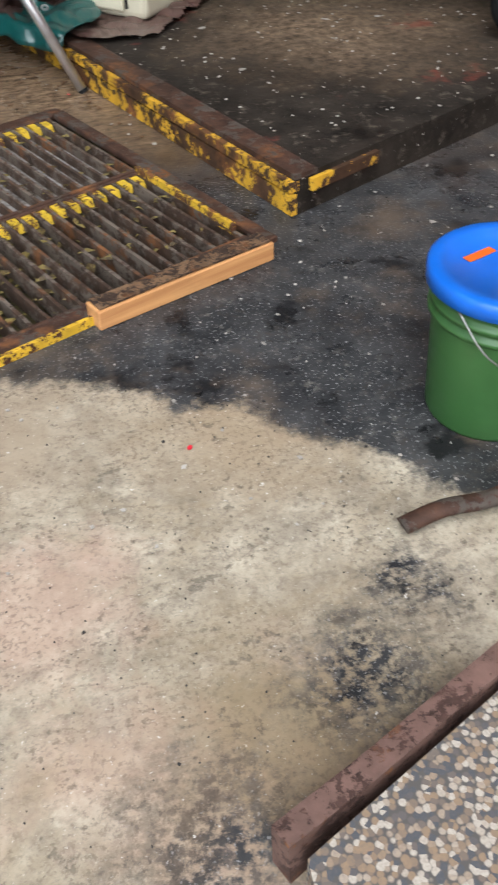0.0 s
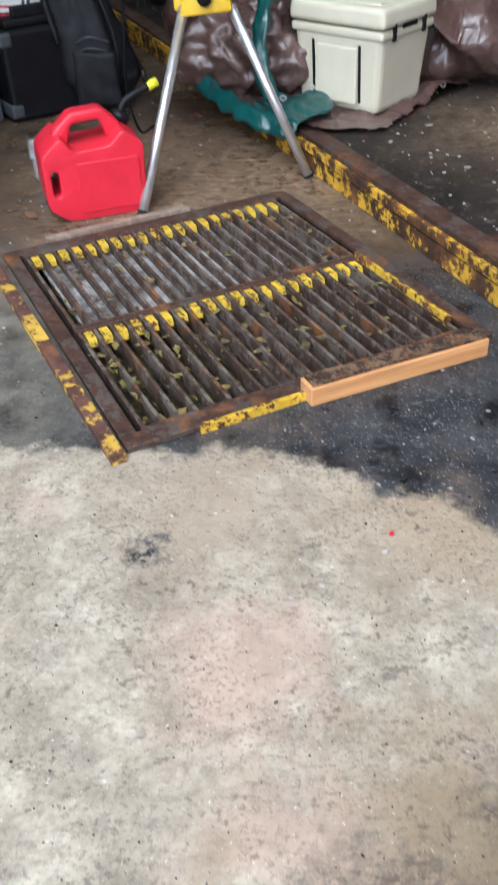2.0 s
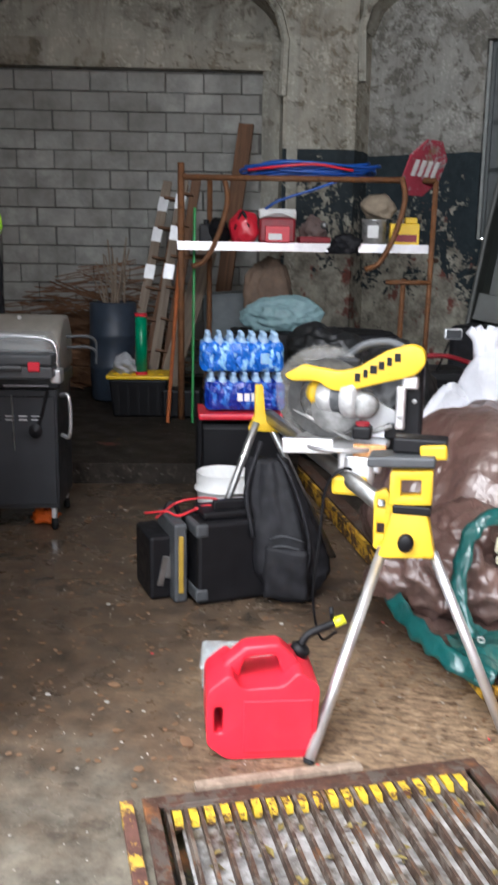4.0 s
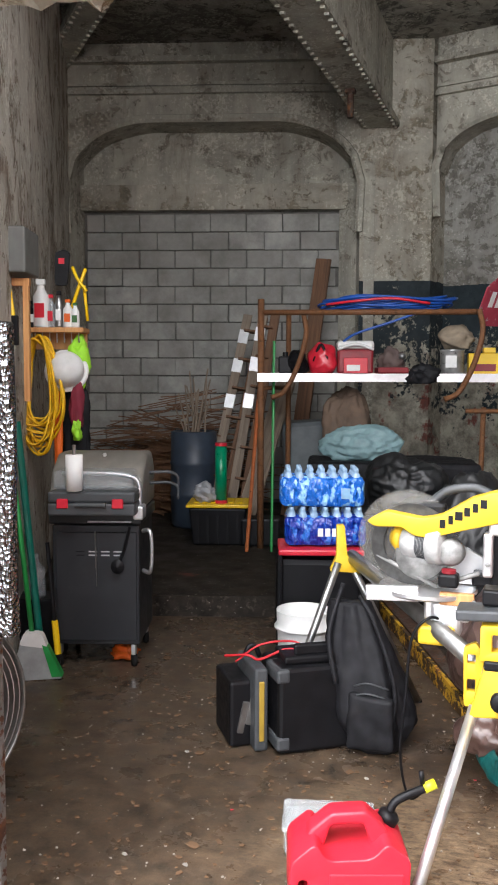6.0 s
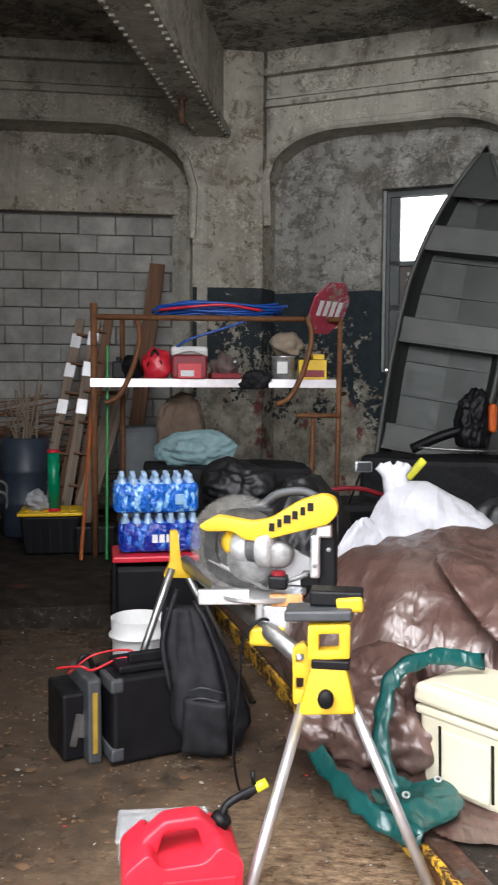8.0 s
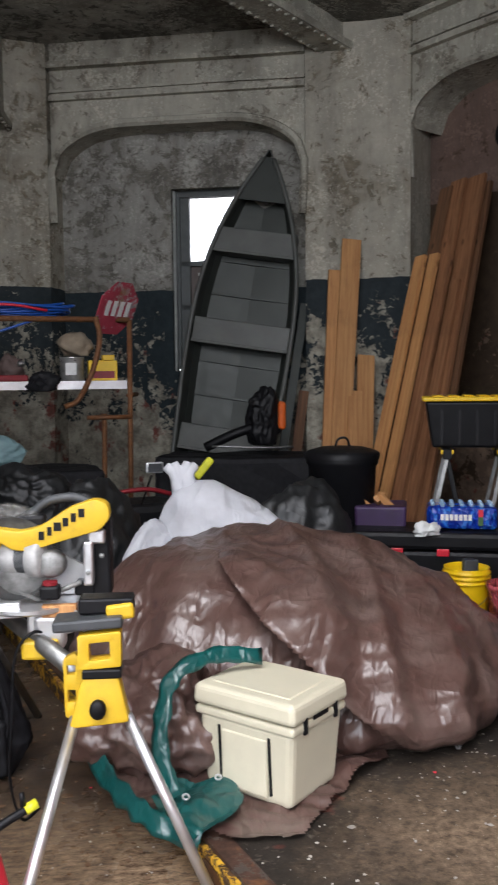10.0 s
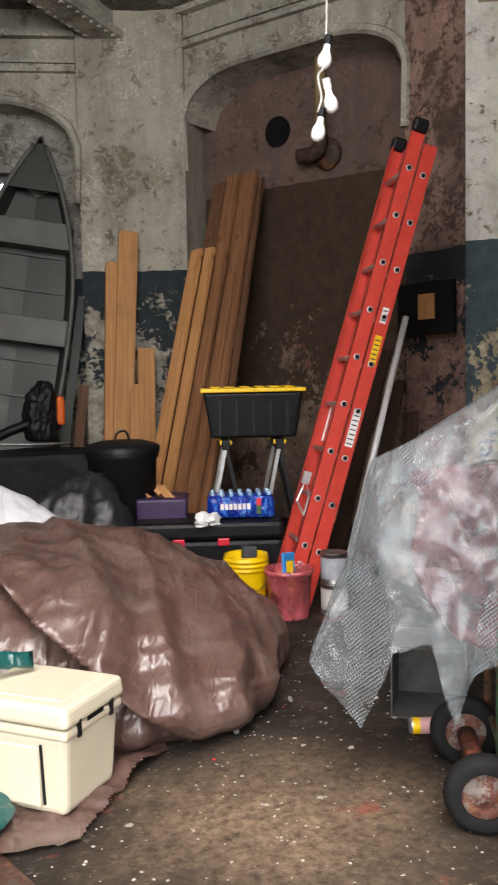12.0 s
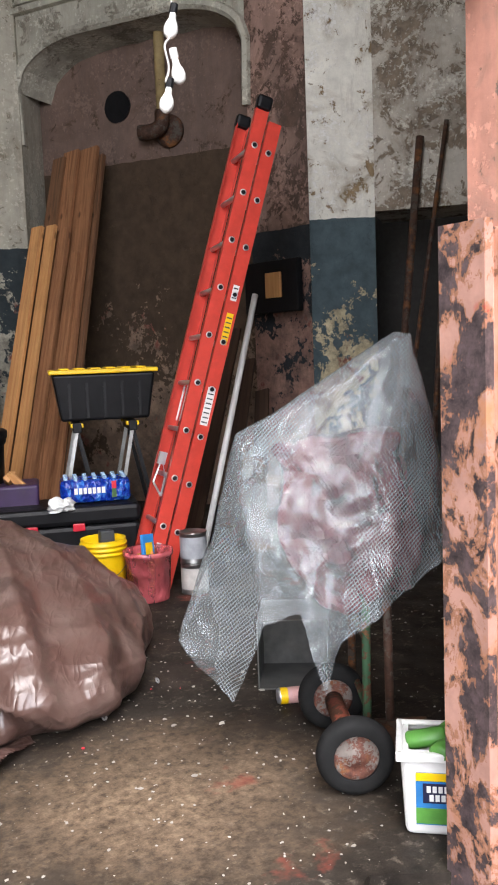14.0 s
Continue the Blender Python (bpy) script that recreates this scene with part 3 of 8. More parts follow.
slab_wall("wall_brown", -0.2, 2.9, 0, CEILING_Z - 0.01, 0.5, 0.2, BAY_LADDER, BROWN, "brown stained plaster wall")

# left wall, and plain walls that close the place
LEFT = bay((-4.3, 8.7), -65)
bm = bmesh.new()
for x0, x1 in ((-0.3, 7.3),):
    box(bm, (x1 - x0, 0.25, CEILING_Z), ((x0 + x1) / 2, -0.125, 0))
LEFTW = plaster("left_wall_plaster", (0.64, 0.6, 0.52), (0.3, 0.24, 0.18), None, 0.52, blotch=1.8, soot_k=0.2)
tagged(part("wall_left", bm, LEFTW, at=LEFT), "flaking cream plaster wall hung with tools", "wall", kind="structure")
# the wall beyond the pier stands on a wide opening into a dark store
bm = prism([(5.1, 5.52), (6.6, 3.9), (7.0, 4.2), (5.6, 6.0)], 2.62, CEILING_Z)
prism([(6.1, 4.44), (6.6, 3.9), (7.0, 4.2), (6.4, 4.75)], 0, 2.62, bm)
tagged(part("wall_right", bm, LEFTW), "peeling plaster wall over a dark opening", "wall", kind="structure")
# near-black colour stands in for the shade inside the store
tagged(part("wall_store", prism([(5.72, 6.4), (7.4, 4.8), (7.6, 5.0), (5.9, 6.6)], 0, 2.9), paint("shade_black_store_wall", (0.03, 0.027, 0.024), 0.85)), "back wall of the store, its shade painted near black", "wall", kind="structure")
tagged(part("wall_right_front", prism([(6.6, 3.9), (6.6, 1.6), (6.9, 1.6), (6.9, 4.2)], 0, CEILING_Z), BROWN), "plain plaster wall", "wall", kind="structure")

# front wall: the open doorway that the camera looks through
FRONT = plaster("front_wall_paint", (0.62, 0.3, 0.22), (0.33, 0.24, 0.19), None, 0.55, blotch=3)
tagged(part("wall_front_left", prism([(-1.7, 1.6), (-1.12, 1.6), (-1.12, 1.8), (-1.7, 1.8)], 0, CEILING_Z), FRONT), "painted front wall beside the doorway", "wall", kind="structure")
tagged(part("wall_front_right", prism([(2.37, 1.62), (6.9, 1.62), (6.9, 1.76), (2.37, 1.76)], 0, CEILING_Z), FRONT), "salmon painted front wall, flaking to rust", "wall", kind="structure")
bm = bmesh.new()
box(bm, (3.6, 0.2, 0.35), (0.62, 1.7, 2.47))
bmesh.ops.subdivide_edges(bm, edges=[e for e in bm.edges if abs((e.verts[0].co - e.verts[1].co).x) > 1], cuts=90)
for v in bm.verts:
    if v.co.z < 2.6:
        v.co.z += 0.03 * noise.noise((v.co.x * 9, 0, 1)) + 0.05 * noise.noise((v.co.x * 31, v.co.y * 5, 4))
LINTEL = plaster("crumbling_lintel", (0.62, 0.6, 0.52), (0.28, 0.23, 0.14), None, 0.5, blotch=4, soot_k=0.3)
tagged(part("door_lintel", bm, LINTEL), "crumbling concrete lintel over the doorway", "lintel", kind="structure")

# out-of-view wall, added to keep light off the right side
tagged(part("light_block_wall", prism([(2.37, -4.0), (2.7, -4.0), (2.7, 1.618), (2.37, 1.618)], 0, 4.2), FRONT), "unseen flank wall added to block light", "wall", kind="structure")

# ceiling, and beams that run in from the piers
bm = prism([(-7, 1.7), (8, 1.7), (8, 11.5), (-7, 11.5)], CEILING_Z, CEILING_Z + 0.25)
tagged(part("ceiling", bm, CEIL), "dark stained concrete ceiling", "ceiling", kind="structure")


def beam(name, a, b, w, z0, label):
    d = Vector((b[0] - a[0], b[1] - a[1], 0))
    bm = bmesh.new()
    n = 24
    box(bm, (w, d.length, CEILING_Z - z0 - 0.004), (0, d.length / 2, z0))
    bmesh.ops.subdivide_edges(bm, edges=[e for e in bm.edges if abs((e.verts[0].co - e.verts[1].co).y) > 1], cuts=n)
    box(bm, (w + 0.16, d.length, 0.07), (0, d.length / 2, z0 - 0.07))
    for v in bm.verts:
        v.co += 0.012 * noise.noise_vector(v.co * 5)
    ob = part(name, bm, GREY, at=pose(a[0], a[1], 0, 0, 0, math.degrees(math.atan2(-d.x, d.y))))
    tagged(ob, label, "beam", kind="structure")
    rivets = bmesh.new()
    for k in range(int(d.length / 0.12)):
        for x in (-w / 2 - 0.05, w / 2 + 0.05):
            box(rivets, (0.035, 0.035, 0.02), (x, 0.06 + k * 0.12, z0 - 0.088))
    tagged(part("rivets", rivets, GREY, ob), kind="stuff")


beam("beam_1", (-0.93, 9.35), (-1.2, 2.0), 0.2, 4.3, "riveted flaking ceiling beam")
beam("beam_2", (2.6, 8.75), (-0.6, 5.4), 0.14, 4.95, "flaking concrete ceiling beam")
beam("beam_3", (-4.3, 8.4), (-1.7, 5.4), 0.12, 4.95, "flaking concrete ceiling beam")

# short hanger left under the riveted beam
bm = tube([(-1.03, 8.0, 4.235), (-1.03, 8.0, 3.98)], 0.03, 10)
box(bm, (0.09, 0.09, 0.03), (-1.03, 8.0, 4.2))
tagged(part("pipe_hanger", bm, STEEL_RUST), "rusty stub of a hanger under the ceiling beam", "hanger")

# concrete blocks that fill the bay
block_wall = empty("block_wall", BAY_BLOCK, "grey concrete block infill wall", "wall", kind="structure")
bm = bmesh.new()
box(bm, (2.95, 0.16, 3.33), (-1.74, 0.545, 0.12))
part("mortar", bm, MORTAR, block_wall)
bm = bmesh.new()
box(bm, (0.396, 0.06, 0.193), (0, 0, 0), bevel=0.006, seg=1)
full = bpy.data.meshes.new("block")
bm.to_mesh(full), bm.free()
full.materials.append(BLOCKM)
bm = bmesh.new()
box(bm, (0.193, 0.06, 0.193), (0, 0, 0), bevel=0.006, seg=1)
half = bpy.data.meshes.new("half_block")
bm.to_mesh(half), bm.free()
half.materials.append(BLOCKM)
for row in range(16):
    z = 0.18 + 0.2032 * row
    for k in range(8):
        x = -3.17 + 0.4064 * k + (0.2032 if row % 2 else 0.0)
        if x > -0.4 or x < -3.2:
            continue
        ob = new("block", full)
        ob.parent = block_wall
        ob.matrix_basis = pose(x + 0.2 + random.uniform(-0.006, 0.006), 0.458 + random.uniform(-0.009, 0.009), z + 0.005 + random.uniform(-0.003, 0.003), random.uniform(-0.8, 0.8), random.uniform(-0.5, 0.5), random.uniform(-0.7, 0.7))
    for x in ((-3.07,) if row % 2 else ()):
        ob = new("block", half)
        ob.parent = block_wall
        ob.matrix_basis = pose(x, 0.46, z + 0.005)


# ---- materials of things ----
RED_PLASTIC = paint("red_plastic", (0.62, 0.02, 0.04), 0.33, 0.08, dirty=0.1)
BLACK_PLASTIC = paint("black_plastic", (0.008, 0.008, 0.0095), 0.45, 0.2, dirt=(0.05, 0.045, 0.04), dirty=0.1, spec=0.22)
DARK_GREY = paint("dark_grey_plastic", (0.06, 0.065, 0.07), 0.5)
YELLOW_PLASTIC = paint("yellow_plastic", (0.85, 0.55, 0.0), 0.38, 0.06, dirty=0.12)
TOOL_YELLOW = paint("tool_yellow", (0.7, 0.45, 0.015), 0.48, 0.1, dirty=0.35)
GREEN_PLASTIC = paint("green_plastic", (0.045, 0.13, 0.035), 0.4, 0.1, dirty=0.15)
BLUE_PLASTIC = paint("blue_plastic", (0.01, 0.13, 0.6), 0.35, 0.08, dirty=0.1)
WHITE_PLASTIC = paint("white_plastic", (0.72, 0.72, 0.7), 0.4, 0.06, dirty=0.2)
CREAM = paint("cream_plastic", (0.6, 0.56, 0.42), 0.5, 0.05, scale=6, dirty=0.12)
ALU = paint("aluminium", (0.75, 0.75, 0.76), 0.36, 0.08, metal=0.85, dirty=0.15)
STEEL = paint("grey_steel", (0.35, 0.35, 0.34), 0.35, 0.15, metal=0.9, dirty=0.2)
LADDER_RED = paint("orange_red_fibreglass", (0.62, 0.055, 0.035), 0.38, 0.1, dirty=0.12)
RUBBER = paint("black_rubber", (0.012, 0.012, 0.012), 0.75, 0.2, dirt=(0.05, 0.04, 0.03), dirty=0.12, spec=0.2)
PINE = wood("pale_pine", (0.62, 0.33, 0.13), (0.42, 0.19, 0.07), stain=0.25)
OLD_WOOD = wood("old_brown_wood", (0.2, 0.1, 0.05), (0.09, 0.045, 0.025))
GREY_WOOD = wood("weathered_wood", (0.3, 0.24, 0.18), (0.16, 0.12, 0.09))
CLOTH_BLACK = paint("black_cloth", (0.017, 0.017, 0.02), 0.6, 0.3, 25, dirty=0.1, spec=0.2)
PAPER = paint("white_paper", (0.78, 0.78, 0.76), 0.8, 0.04)
ORANGE = paint("orange_plastic", (0.75, 0.13, 0.01), 0.45, 0.1)
RED_DARK = paint("dark_red_plastic", (0.25, 0.012, 0.02), 0.45, 0.12)
# greyer blotches stand for dust and the tarp's silvery sheen
BROWN_TARP = film("brown_tarp", (0.095, 0.052, 0.042), 0.34, 1.0, 8.5, dust_sheen=(0.185, 0.135, 0.115))
GREEN_TARP = film("green_tarp", (0.006, 0.075, 0.07), 0.28, 1.0, 9)
BAG_BLACK = film("black_bag", (0.009, 0.01, 0.011), 0.52, 1.0, 5)
SACK_WHITE = film("white_woven_sack", (0.68, 0.69, 0.73), 0.55, 1.0, 7)
GLASS = glassy("window_glass", (0.8, 0.85, 0.85), 0.04, 0.15)
CLEAR = glassy("clear_plastic", (0.6, 0.65, 0.68), 0.15, 0.25)
# both wraps carry painted highlights as paler spots
BLUE_WRAP = film("blue_glint_wrap", (0.006, 0.035, 0.36), 0.15, 1.0, 25, spots=(0.03, 0.16, 0.6))
LIGHT_BLUE = film("light_blue_wrap", (0.015, 0.16, 0.7), 0.13, 1.0, 25, spots=(0.3, 0.6, 0.9))


def outline_solid(outer, holes, depth, bevel=0.0, seg=3):
    """A plate cut to an outline in x and z, with holes, and given depth along y."""
    bm = bmesh.new()
    edges = []
    for loop in (outer, *holes):
        vs = [bm.verts.new((x, -depth / 2, z)) for x, z in loop]
        edges += [bm.edges.new((vs[k], vs[(k + 1) % len(vs)])) for k in range(len(vs))]
    bmesh.ops.triangle_fill(bm, use_beauty=True, use_dissolve=True, edges=edges)
    got = bmesh.ops.extrude_face_region(bm, geom=bm.faces[:])
    bmesh.ops.translate(bm, vec=(0, depth, 0), verts=[g for g in got["geom"] if isinstance(g, bmesh.types.BMVert)])
    return bm


def soften(ob, width, seg=3):
    m = ob.modifiers.new("bevel", "BEVEL")
    m.width, m.segments, m.limit_method, m.angle_limit = width, seg, "ANGLE", radians(40)
    for p in ob.data.polygons:
        p.use_smooth = True
    return ob


def rounded(points, r=0.02, n=4):
    """An outline with its corners rounded."""
    res = []
    for k, p in enumerate(points):
        p, a, b = Vector(p), Vector(points[k - 1]), Vector(points[(k + 1) % len(points)])
        u, v = (a - p).normalized(), (b - p).normalized()
        q = min(r, (a - p).length * 0.45, (b - p).length * 0.45)
        for i in range(n + 1):
            t = i / n
            res.append(tuple((1 - t) ** 2 * (p + u * q) + 2 * t * (1 - t) * p + t * t * (p + v * q)))
    return res


def blob(name, at, size, seed, material, parent=None, label="", folds=0.12, cuts=4, flat=0.0, fine=0.04):
    """A crumpled bag or heap of cloth."""
    bm = bmesh.new()
    bmesh.ops.create_icosphere(bm, subdivisions=cuts + 1, radius=1.0)
    s = Vector((seed * 3.1, seed * 1.7, seed))
    for v in bm.verts:
        n = v.co.normalized()
        k = 1 + folds * 2.2 * noise.noise(n * 1.3 + s) - folds * abs(noise.noise(n * 3.1 + s)) * 1.5 + folds * 0.5 * noise.noise(n * 6 + s) - fine * abs(noise.noise(n * 11 + s))
        v.co = n * k
        if v.co.z < -0.75 + flat:
            v.co.z = -0.75 + flat
        v.co = Vector((v.co.x * size[0], v.co.y * size[1], (v.co.z + 0.75 - flat) * size[2] / 1.75))
    return part(name, bm, material, parent, label, True, pose(*at) if not isinstance(at, Matrix) else at)


# ---- the doorway floor ----
rim = empty("grate_rim", GRATE, "rusted steel rim let into the floor round the grating", "rim", kind="structure")
for k, (x, y, w, l, h) in enumerate(((GW / 2, -0.034, GW + 0.11, 0.05, 0.018), (GW / 2, GL + 0.034, GW + 0.11, 0.05, 0.014), (-0.034, GL / 2, 0.042, GL + 0.016, 0.02), (GW + 0.034, GL / 2, 0.042, GL + 0.016, 0.02))):
    bm = bmesh.new()
    box(bm, (w, l, h), (x, y, 0.001), bevel=0.003, seg=1)
    part("rim_bar", rough_up(bm, 0.003, 6), STEEL_RUST, rim)
bm = bmesh.new()
box(bm, (0.035, GL + 0.12, 0.024), (-0.082, GL / 2 - 0.02, 0.001), m=pose(0, 0, 0, 0, 0, 1.0))
part("side_angle", rough_up(bm, 0.004, 5), rusty("flaked_yellow_angle", (0.6, 0.38, 0.05), 0.46, (0.13, 0.06, 0.045), scale=6), rim)
bm = bmesh.new()
box(bm, (0.36, 0.012, 0.022), (0.3, -0.066, 0.001))
part("yellow_strip", bm, YELLOW_RUST, rim)
bm = bmesh.new()
box(bm, (0.012, 0.46, 0.03), (GW - 0.01, 0.27, 0.004))
part("yellow_strip", bm, YELLOW_RUST, rim)
bm = bmesh.new()
box(bm, (0.5, 0.035, 0.02), (0.35, GL + 0.085, 0.001))
part("packing_timber", rough_up(bm, 0.003, 9, 1), GREY_WOOD, rim)


def drain_grate(y0, length, label):
    g = empty("drain_grate", GRATE @ pose(0, y0, 0), label, "grate", "grates over the pit")
    bm = bmesh.new()
    for y in (0.0, length):
        box(bm, (GW, 0.014, 0.05), (GW / 2, y, -0.035), bevel=0.002, seg=1)
    part("end_bar", bm, STEEL_RUST, g)
    n = 21
    bm = bmesh.new()
    box(bm, (0.0095, length, 0.05), (0, length / 2, -0.036))
    slat = bpy.data.meshes.new("slat")
    rough_up(bm, 0.0015, 8, 2).to_mesh(slat)
    bm.free()
    slat.materials.append(SLAT)
    bm = bmesh.new()
    box(bm, (0.024, 0.046, 0.022), (0.0, length - 0.028, -0.01))
    tooth = bpy.data.meshes.new("tooth")
    for v in bm.verts:
        if v.co.z < 0:
            v.co.y -= 0.008
    bm.to_mesh(tooth), bm.free()
    tooth.materials.append(YELLOW_RUST2)
    for k in range(n):
        ob = new("slat", slat)
        ob.parent, ob.matrix_basis = g, pose(0.01 + k * (GW - 0.02) / (n - 1), 0, random.uniform(-0.002, 0.002), 0, random.uniform(-5, 5), random.uniform(-0.4, 0.4))
        if k < n - 1:
            ob = new("tooth", tooth)
            ob.parent, ob.matrix_basis = g, pose(0.01 + (k + 0.5) * (GW - 0.02) / (n - 1), 0, random.uniform(-0.004, 0.002))
    return g


SLAT = rusty("muddy_slat", (0.15, 0.12, 0.095), 0.47, (0.075, 0.045, 0.03), scale=11)
YELLOW_RUST2 = rusty("yellow_tooth_paint", (0.68, 0.46, 0.03), 0.51, scale=20)
drain_grate(0.0, 0.5, "rusty steel grating with chipped yellow teeth, nearer the doorway")
drain_grate(0.52, 0.52, "rusty steel grating with chipped yellow teeth over a puddle painted pale")
WATER = Nodes("pit_water", 0.22, 0, 0.5)
# the sky's whitish reflection is painted into the water colour, silt over it
sky_tone = WATER.mix(WATER.ramp(WATER.noise(9, 8, 0.7), 0.36, 0.6), (0.12, 0.115, 0.11), (0.4, 0.39, 0.38))
silt = WATER.ramp(WATER.math("ADD", WATER.math("MULTIPLY", WATER.noise(5, 8, 0.7), 0.75), WATER.math("MULTIPLY", WATER.noise(28, 5, 0.7), 0.25)), 0.47, 0.6)
WATER = WATER.out(WATER.mix(silt, sky_tone, (0.055, 0.04, 0.025)))
bm = prism(rounded([(0.04, 0.56), (0.88, 0.56), (0.88, 1.02), (0.04, 1.02)], 0.04), -0.03, -0.018)
tagged(part("puddle", rough_up(bm, 0.002, 7), WATER, at=GRATE), "silty puddle under the grating, sky reflection painted pale", "puddle", kind="structure")
bm = bmesh.new()
box(bm, (GW + 0.05, GL + 0.05, 0.01), (GW / 2, GL / 2, -0.1))
tagged(part("pit_mud", rough_up(bm, 0.012, 9, 8), PIT, at=GRATE), "brown mud and leaves in the pit", "mud", kind="structure")

rng = random.Random(12)
verts, faces = [], []
for _ in range(420):
    c = GRATE @ Vector((rng.uniform(0.02, GW - 0.02), rng.gauss(0.3, 0.16) if rng.random() < 0.75 else rng.uniform(0.55, 1.0), rng.uniform(-0.05, 0.012)))
    a, r = rng.uniform(0, 6.28), rng.uniform(0.006, 0.02)
    k = len(verts)
    for q, h in ((0, 0.0), (1.3, 0.004), (3.1, 0.0), (4.6, 0.005)):
        verts.append((c.x + r * math.cos(a + q) * (1.4 if q in (0, 3.1) else 0.6), c.y + r * math.sin(a + q) * (1.4 if q in (0, 3.1) else 0.6), min(0.02, c.z + h + rng.uniform(-0.004, 0.004))))
    faces.append((k, k + 1, k + 2, k + 3))
me = bpy.data.meshes.new("pit_leaves")
me.from_pydata(verts, [], faces)
me.materials.append(rusty("olive_leaf", (0.22, 0.17, 0.05), 0.5, (0.09, 0.06, 0.025), scale=8))
tagged(new("pit_leaves", me), "olive and brown leaves caught in the grating", "leaves", kind="stuff")

plank = part("timber_offcut", box(bmesh.new(), (0.05, 0.06, 0.5), (0, 0, -0.25), bevel=0.003, seg=1), PINE,
             at=pose(0.905, 1.175, 0.026, 0, 0, 0) @ Matrix.Rotation(radians(22.5), 4, "Z") @ Matrix.Rotation(radians(90), 4, "Y"))
tagged(plank, "pale pine offcut with muddy top beside the grating", "timber")

bm = bmesh.new()
box(bm, (0.485, 0.052, 0.004), (0, 0.002, 0))
part("mud_crust", rough_up(bm, 0.0025, 40, 4), rusty("trodden_mud", (0.2, 0.12, 0.065), 0.47, (0.05, 0.03, 0.02), scale=18), plank, "dark trodden mud on the top face",
     at=Matrix.Rotation(radians(-90), 4, "Y") @ Matrix.Translation((0, 0, 0.0262)))

# kerb edging of the platform
kerb = empty("kerb_edging", pose(1.262, 1.45, 0), "steel kerb edging with chipped yellow paint", "kerb", kind="structure")
ka = math.degrees(math.atan2(3.862, 10.05))
bm = bmesh.new()
box(bm, (0.012, 7.0, 0.075), (-0.004, 3.5, 0.008))
KERB_Y = rusty("kerb_yellow", (0.74, 0.42, 0.03), 0.47, (0.08, 0.04, 0.02), scale=7)
bm = bmesh.new()
box(bm, (0.02, 7.0, 0.06), (-0.006, 3.5, 0.004))
part("yellow_side", rough_up(bm, 0.003, 5), KERB_Y, kerb, at=pose(0, 0, 0, 0, 0, ka))
bm = bmesh.new()
box(bm, (0.03, 7.0, 0.028), (-0.004, 3.5, 0.072))
part("yellow_lip", rough_up(bm, 0.003, 5), KERB_Y, kerb, at=pose(0, 0, 0, 0, 0, ka))
bm = bmesh.new()
box(bm, (0.075, 7.0, 0.014), (0.035, 3.5, PLAT - 0.006))
part("steel_cap", rough_up(bm, 0.003, 5), STEEL_RUST, kerb, at=pose(0, 0, 0, 0, 0, ka))
bm = bmesh.new()
box(bm, (0.26, 0.02, 0.035), (0.18, -0.004, 0.06))
part("front_strip", rough_up(bm, 0.003, 5), KERB_Y, kerb, at=pose(0, 0, 0, 0, 0, 27))

# exposed-aggregate threshold slab with a steel edge
AGG = Nodes("exposed_aggregate", 0.8, 0, 0.3)
v = AGG.voro(115)
pick = AGG.axis(0, v.outputs["Color"])
stone = AGG.mix(AGG.ramp(pick, 0.2, 0.45), (0.07, 0.075, 0.085), (0.24, 0.17, 0.11))
stone = AGG.mix(AGG.ramp(pick, 0.6, 0.85), stone, (0.42, 0.38, 0.32))
stone = AGG.mix(AGG.math("MULTIPLY", AGG.ramp(AGG.noise(260, 3), 0.4, 0.7), 0.4), stone, (0.12, 0.11, 0.1))
AGG.bump(v.outputs["Distance"], -0.8, 0.006)
AGG = AGG.out(AGG.mix(AGG.ramp(AGG.math("ADD", v.outputs["Distance"], AGG.math("MULTIPLY", AGG.noise(9, 6, 0.7), 0.35)), 0.72, 0.92), stone, (0.085, 0.08, 0.075)))
bm = prism([(0.79, -0.22), (1.75, 0.23), (1.75, -2.5), (0.7, -2.5)], 0, 0.1)
tagged(part("threshold_slab", bm, AGG), "exposed-aggregate concrete threshold", "slab", kind="structure")
bm = bmesh.new()
box(bm, (0.42, 0.035, 0.102), (0.21, 0.012, 0.0))
tagged(part("slab_edge", rough_up(bm, 0.004, 8, 2), rusty("red_rusted_edge", (0.17, 0.1, 0.08), 0.5, (0.085, 0.045, 0.035), scale=18), at=pose(0.77, -0.2, 0.002, 0, 0, 24)), "rust-red steel edge of the threshold", "edging", kind="structure")
bm = bmesh.new()
tube(curve([(0, 0, 0.015), (0.08, 0.01, 0.03), (0.17, 0.005, 0.035), (0.3, 0.03, 0.05)], 5), 0.02, 8, bm)
for v in bm.verts:
    v.co.z = 0.005 + (v.co.z - 0.005) * 0.6
tagged(part("pipe_scrap", bm, STEEL_RUST, smooth=True, at=pose(1.12, 0.3, 0.012, 0, 0, 2)), "bent rusty pipe scrap lying on the floor", "pipe")


def bucket(name, at, r, h, material, label, category, rim=0.012, inside=None, group="", ribs=3):
    b = empty(name, at, label, category, group)
    prof = [(r * 0.0, 0.0), (r * 0.86, 0.0), (r * 0.88, 0.008), (r * 0.96, h * 0.72)]
    for k in range(ribs):
        z = h * (0.74 + 0.08 * k)
        prof += [(r * 0.965, z), (r + rim, z + 0.002), (r + rim, z + 0.012), (r * 0.97, z + 0.014)]
    prof += [(r, h - 0.004), (r, h), (r - 0.006, h), (r * 0.83, 0.01), (0.0, 0.01)]
    part("body", lathe(prof, 32, caps=False), material, b, smooth=True)
    return b


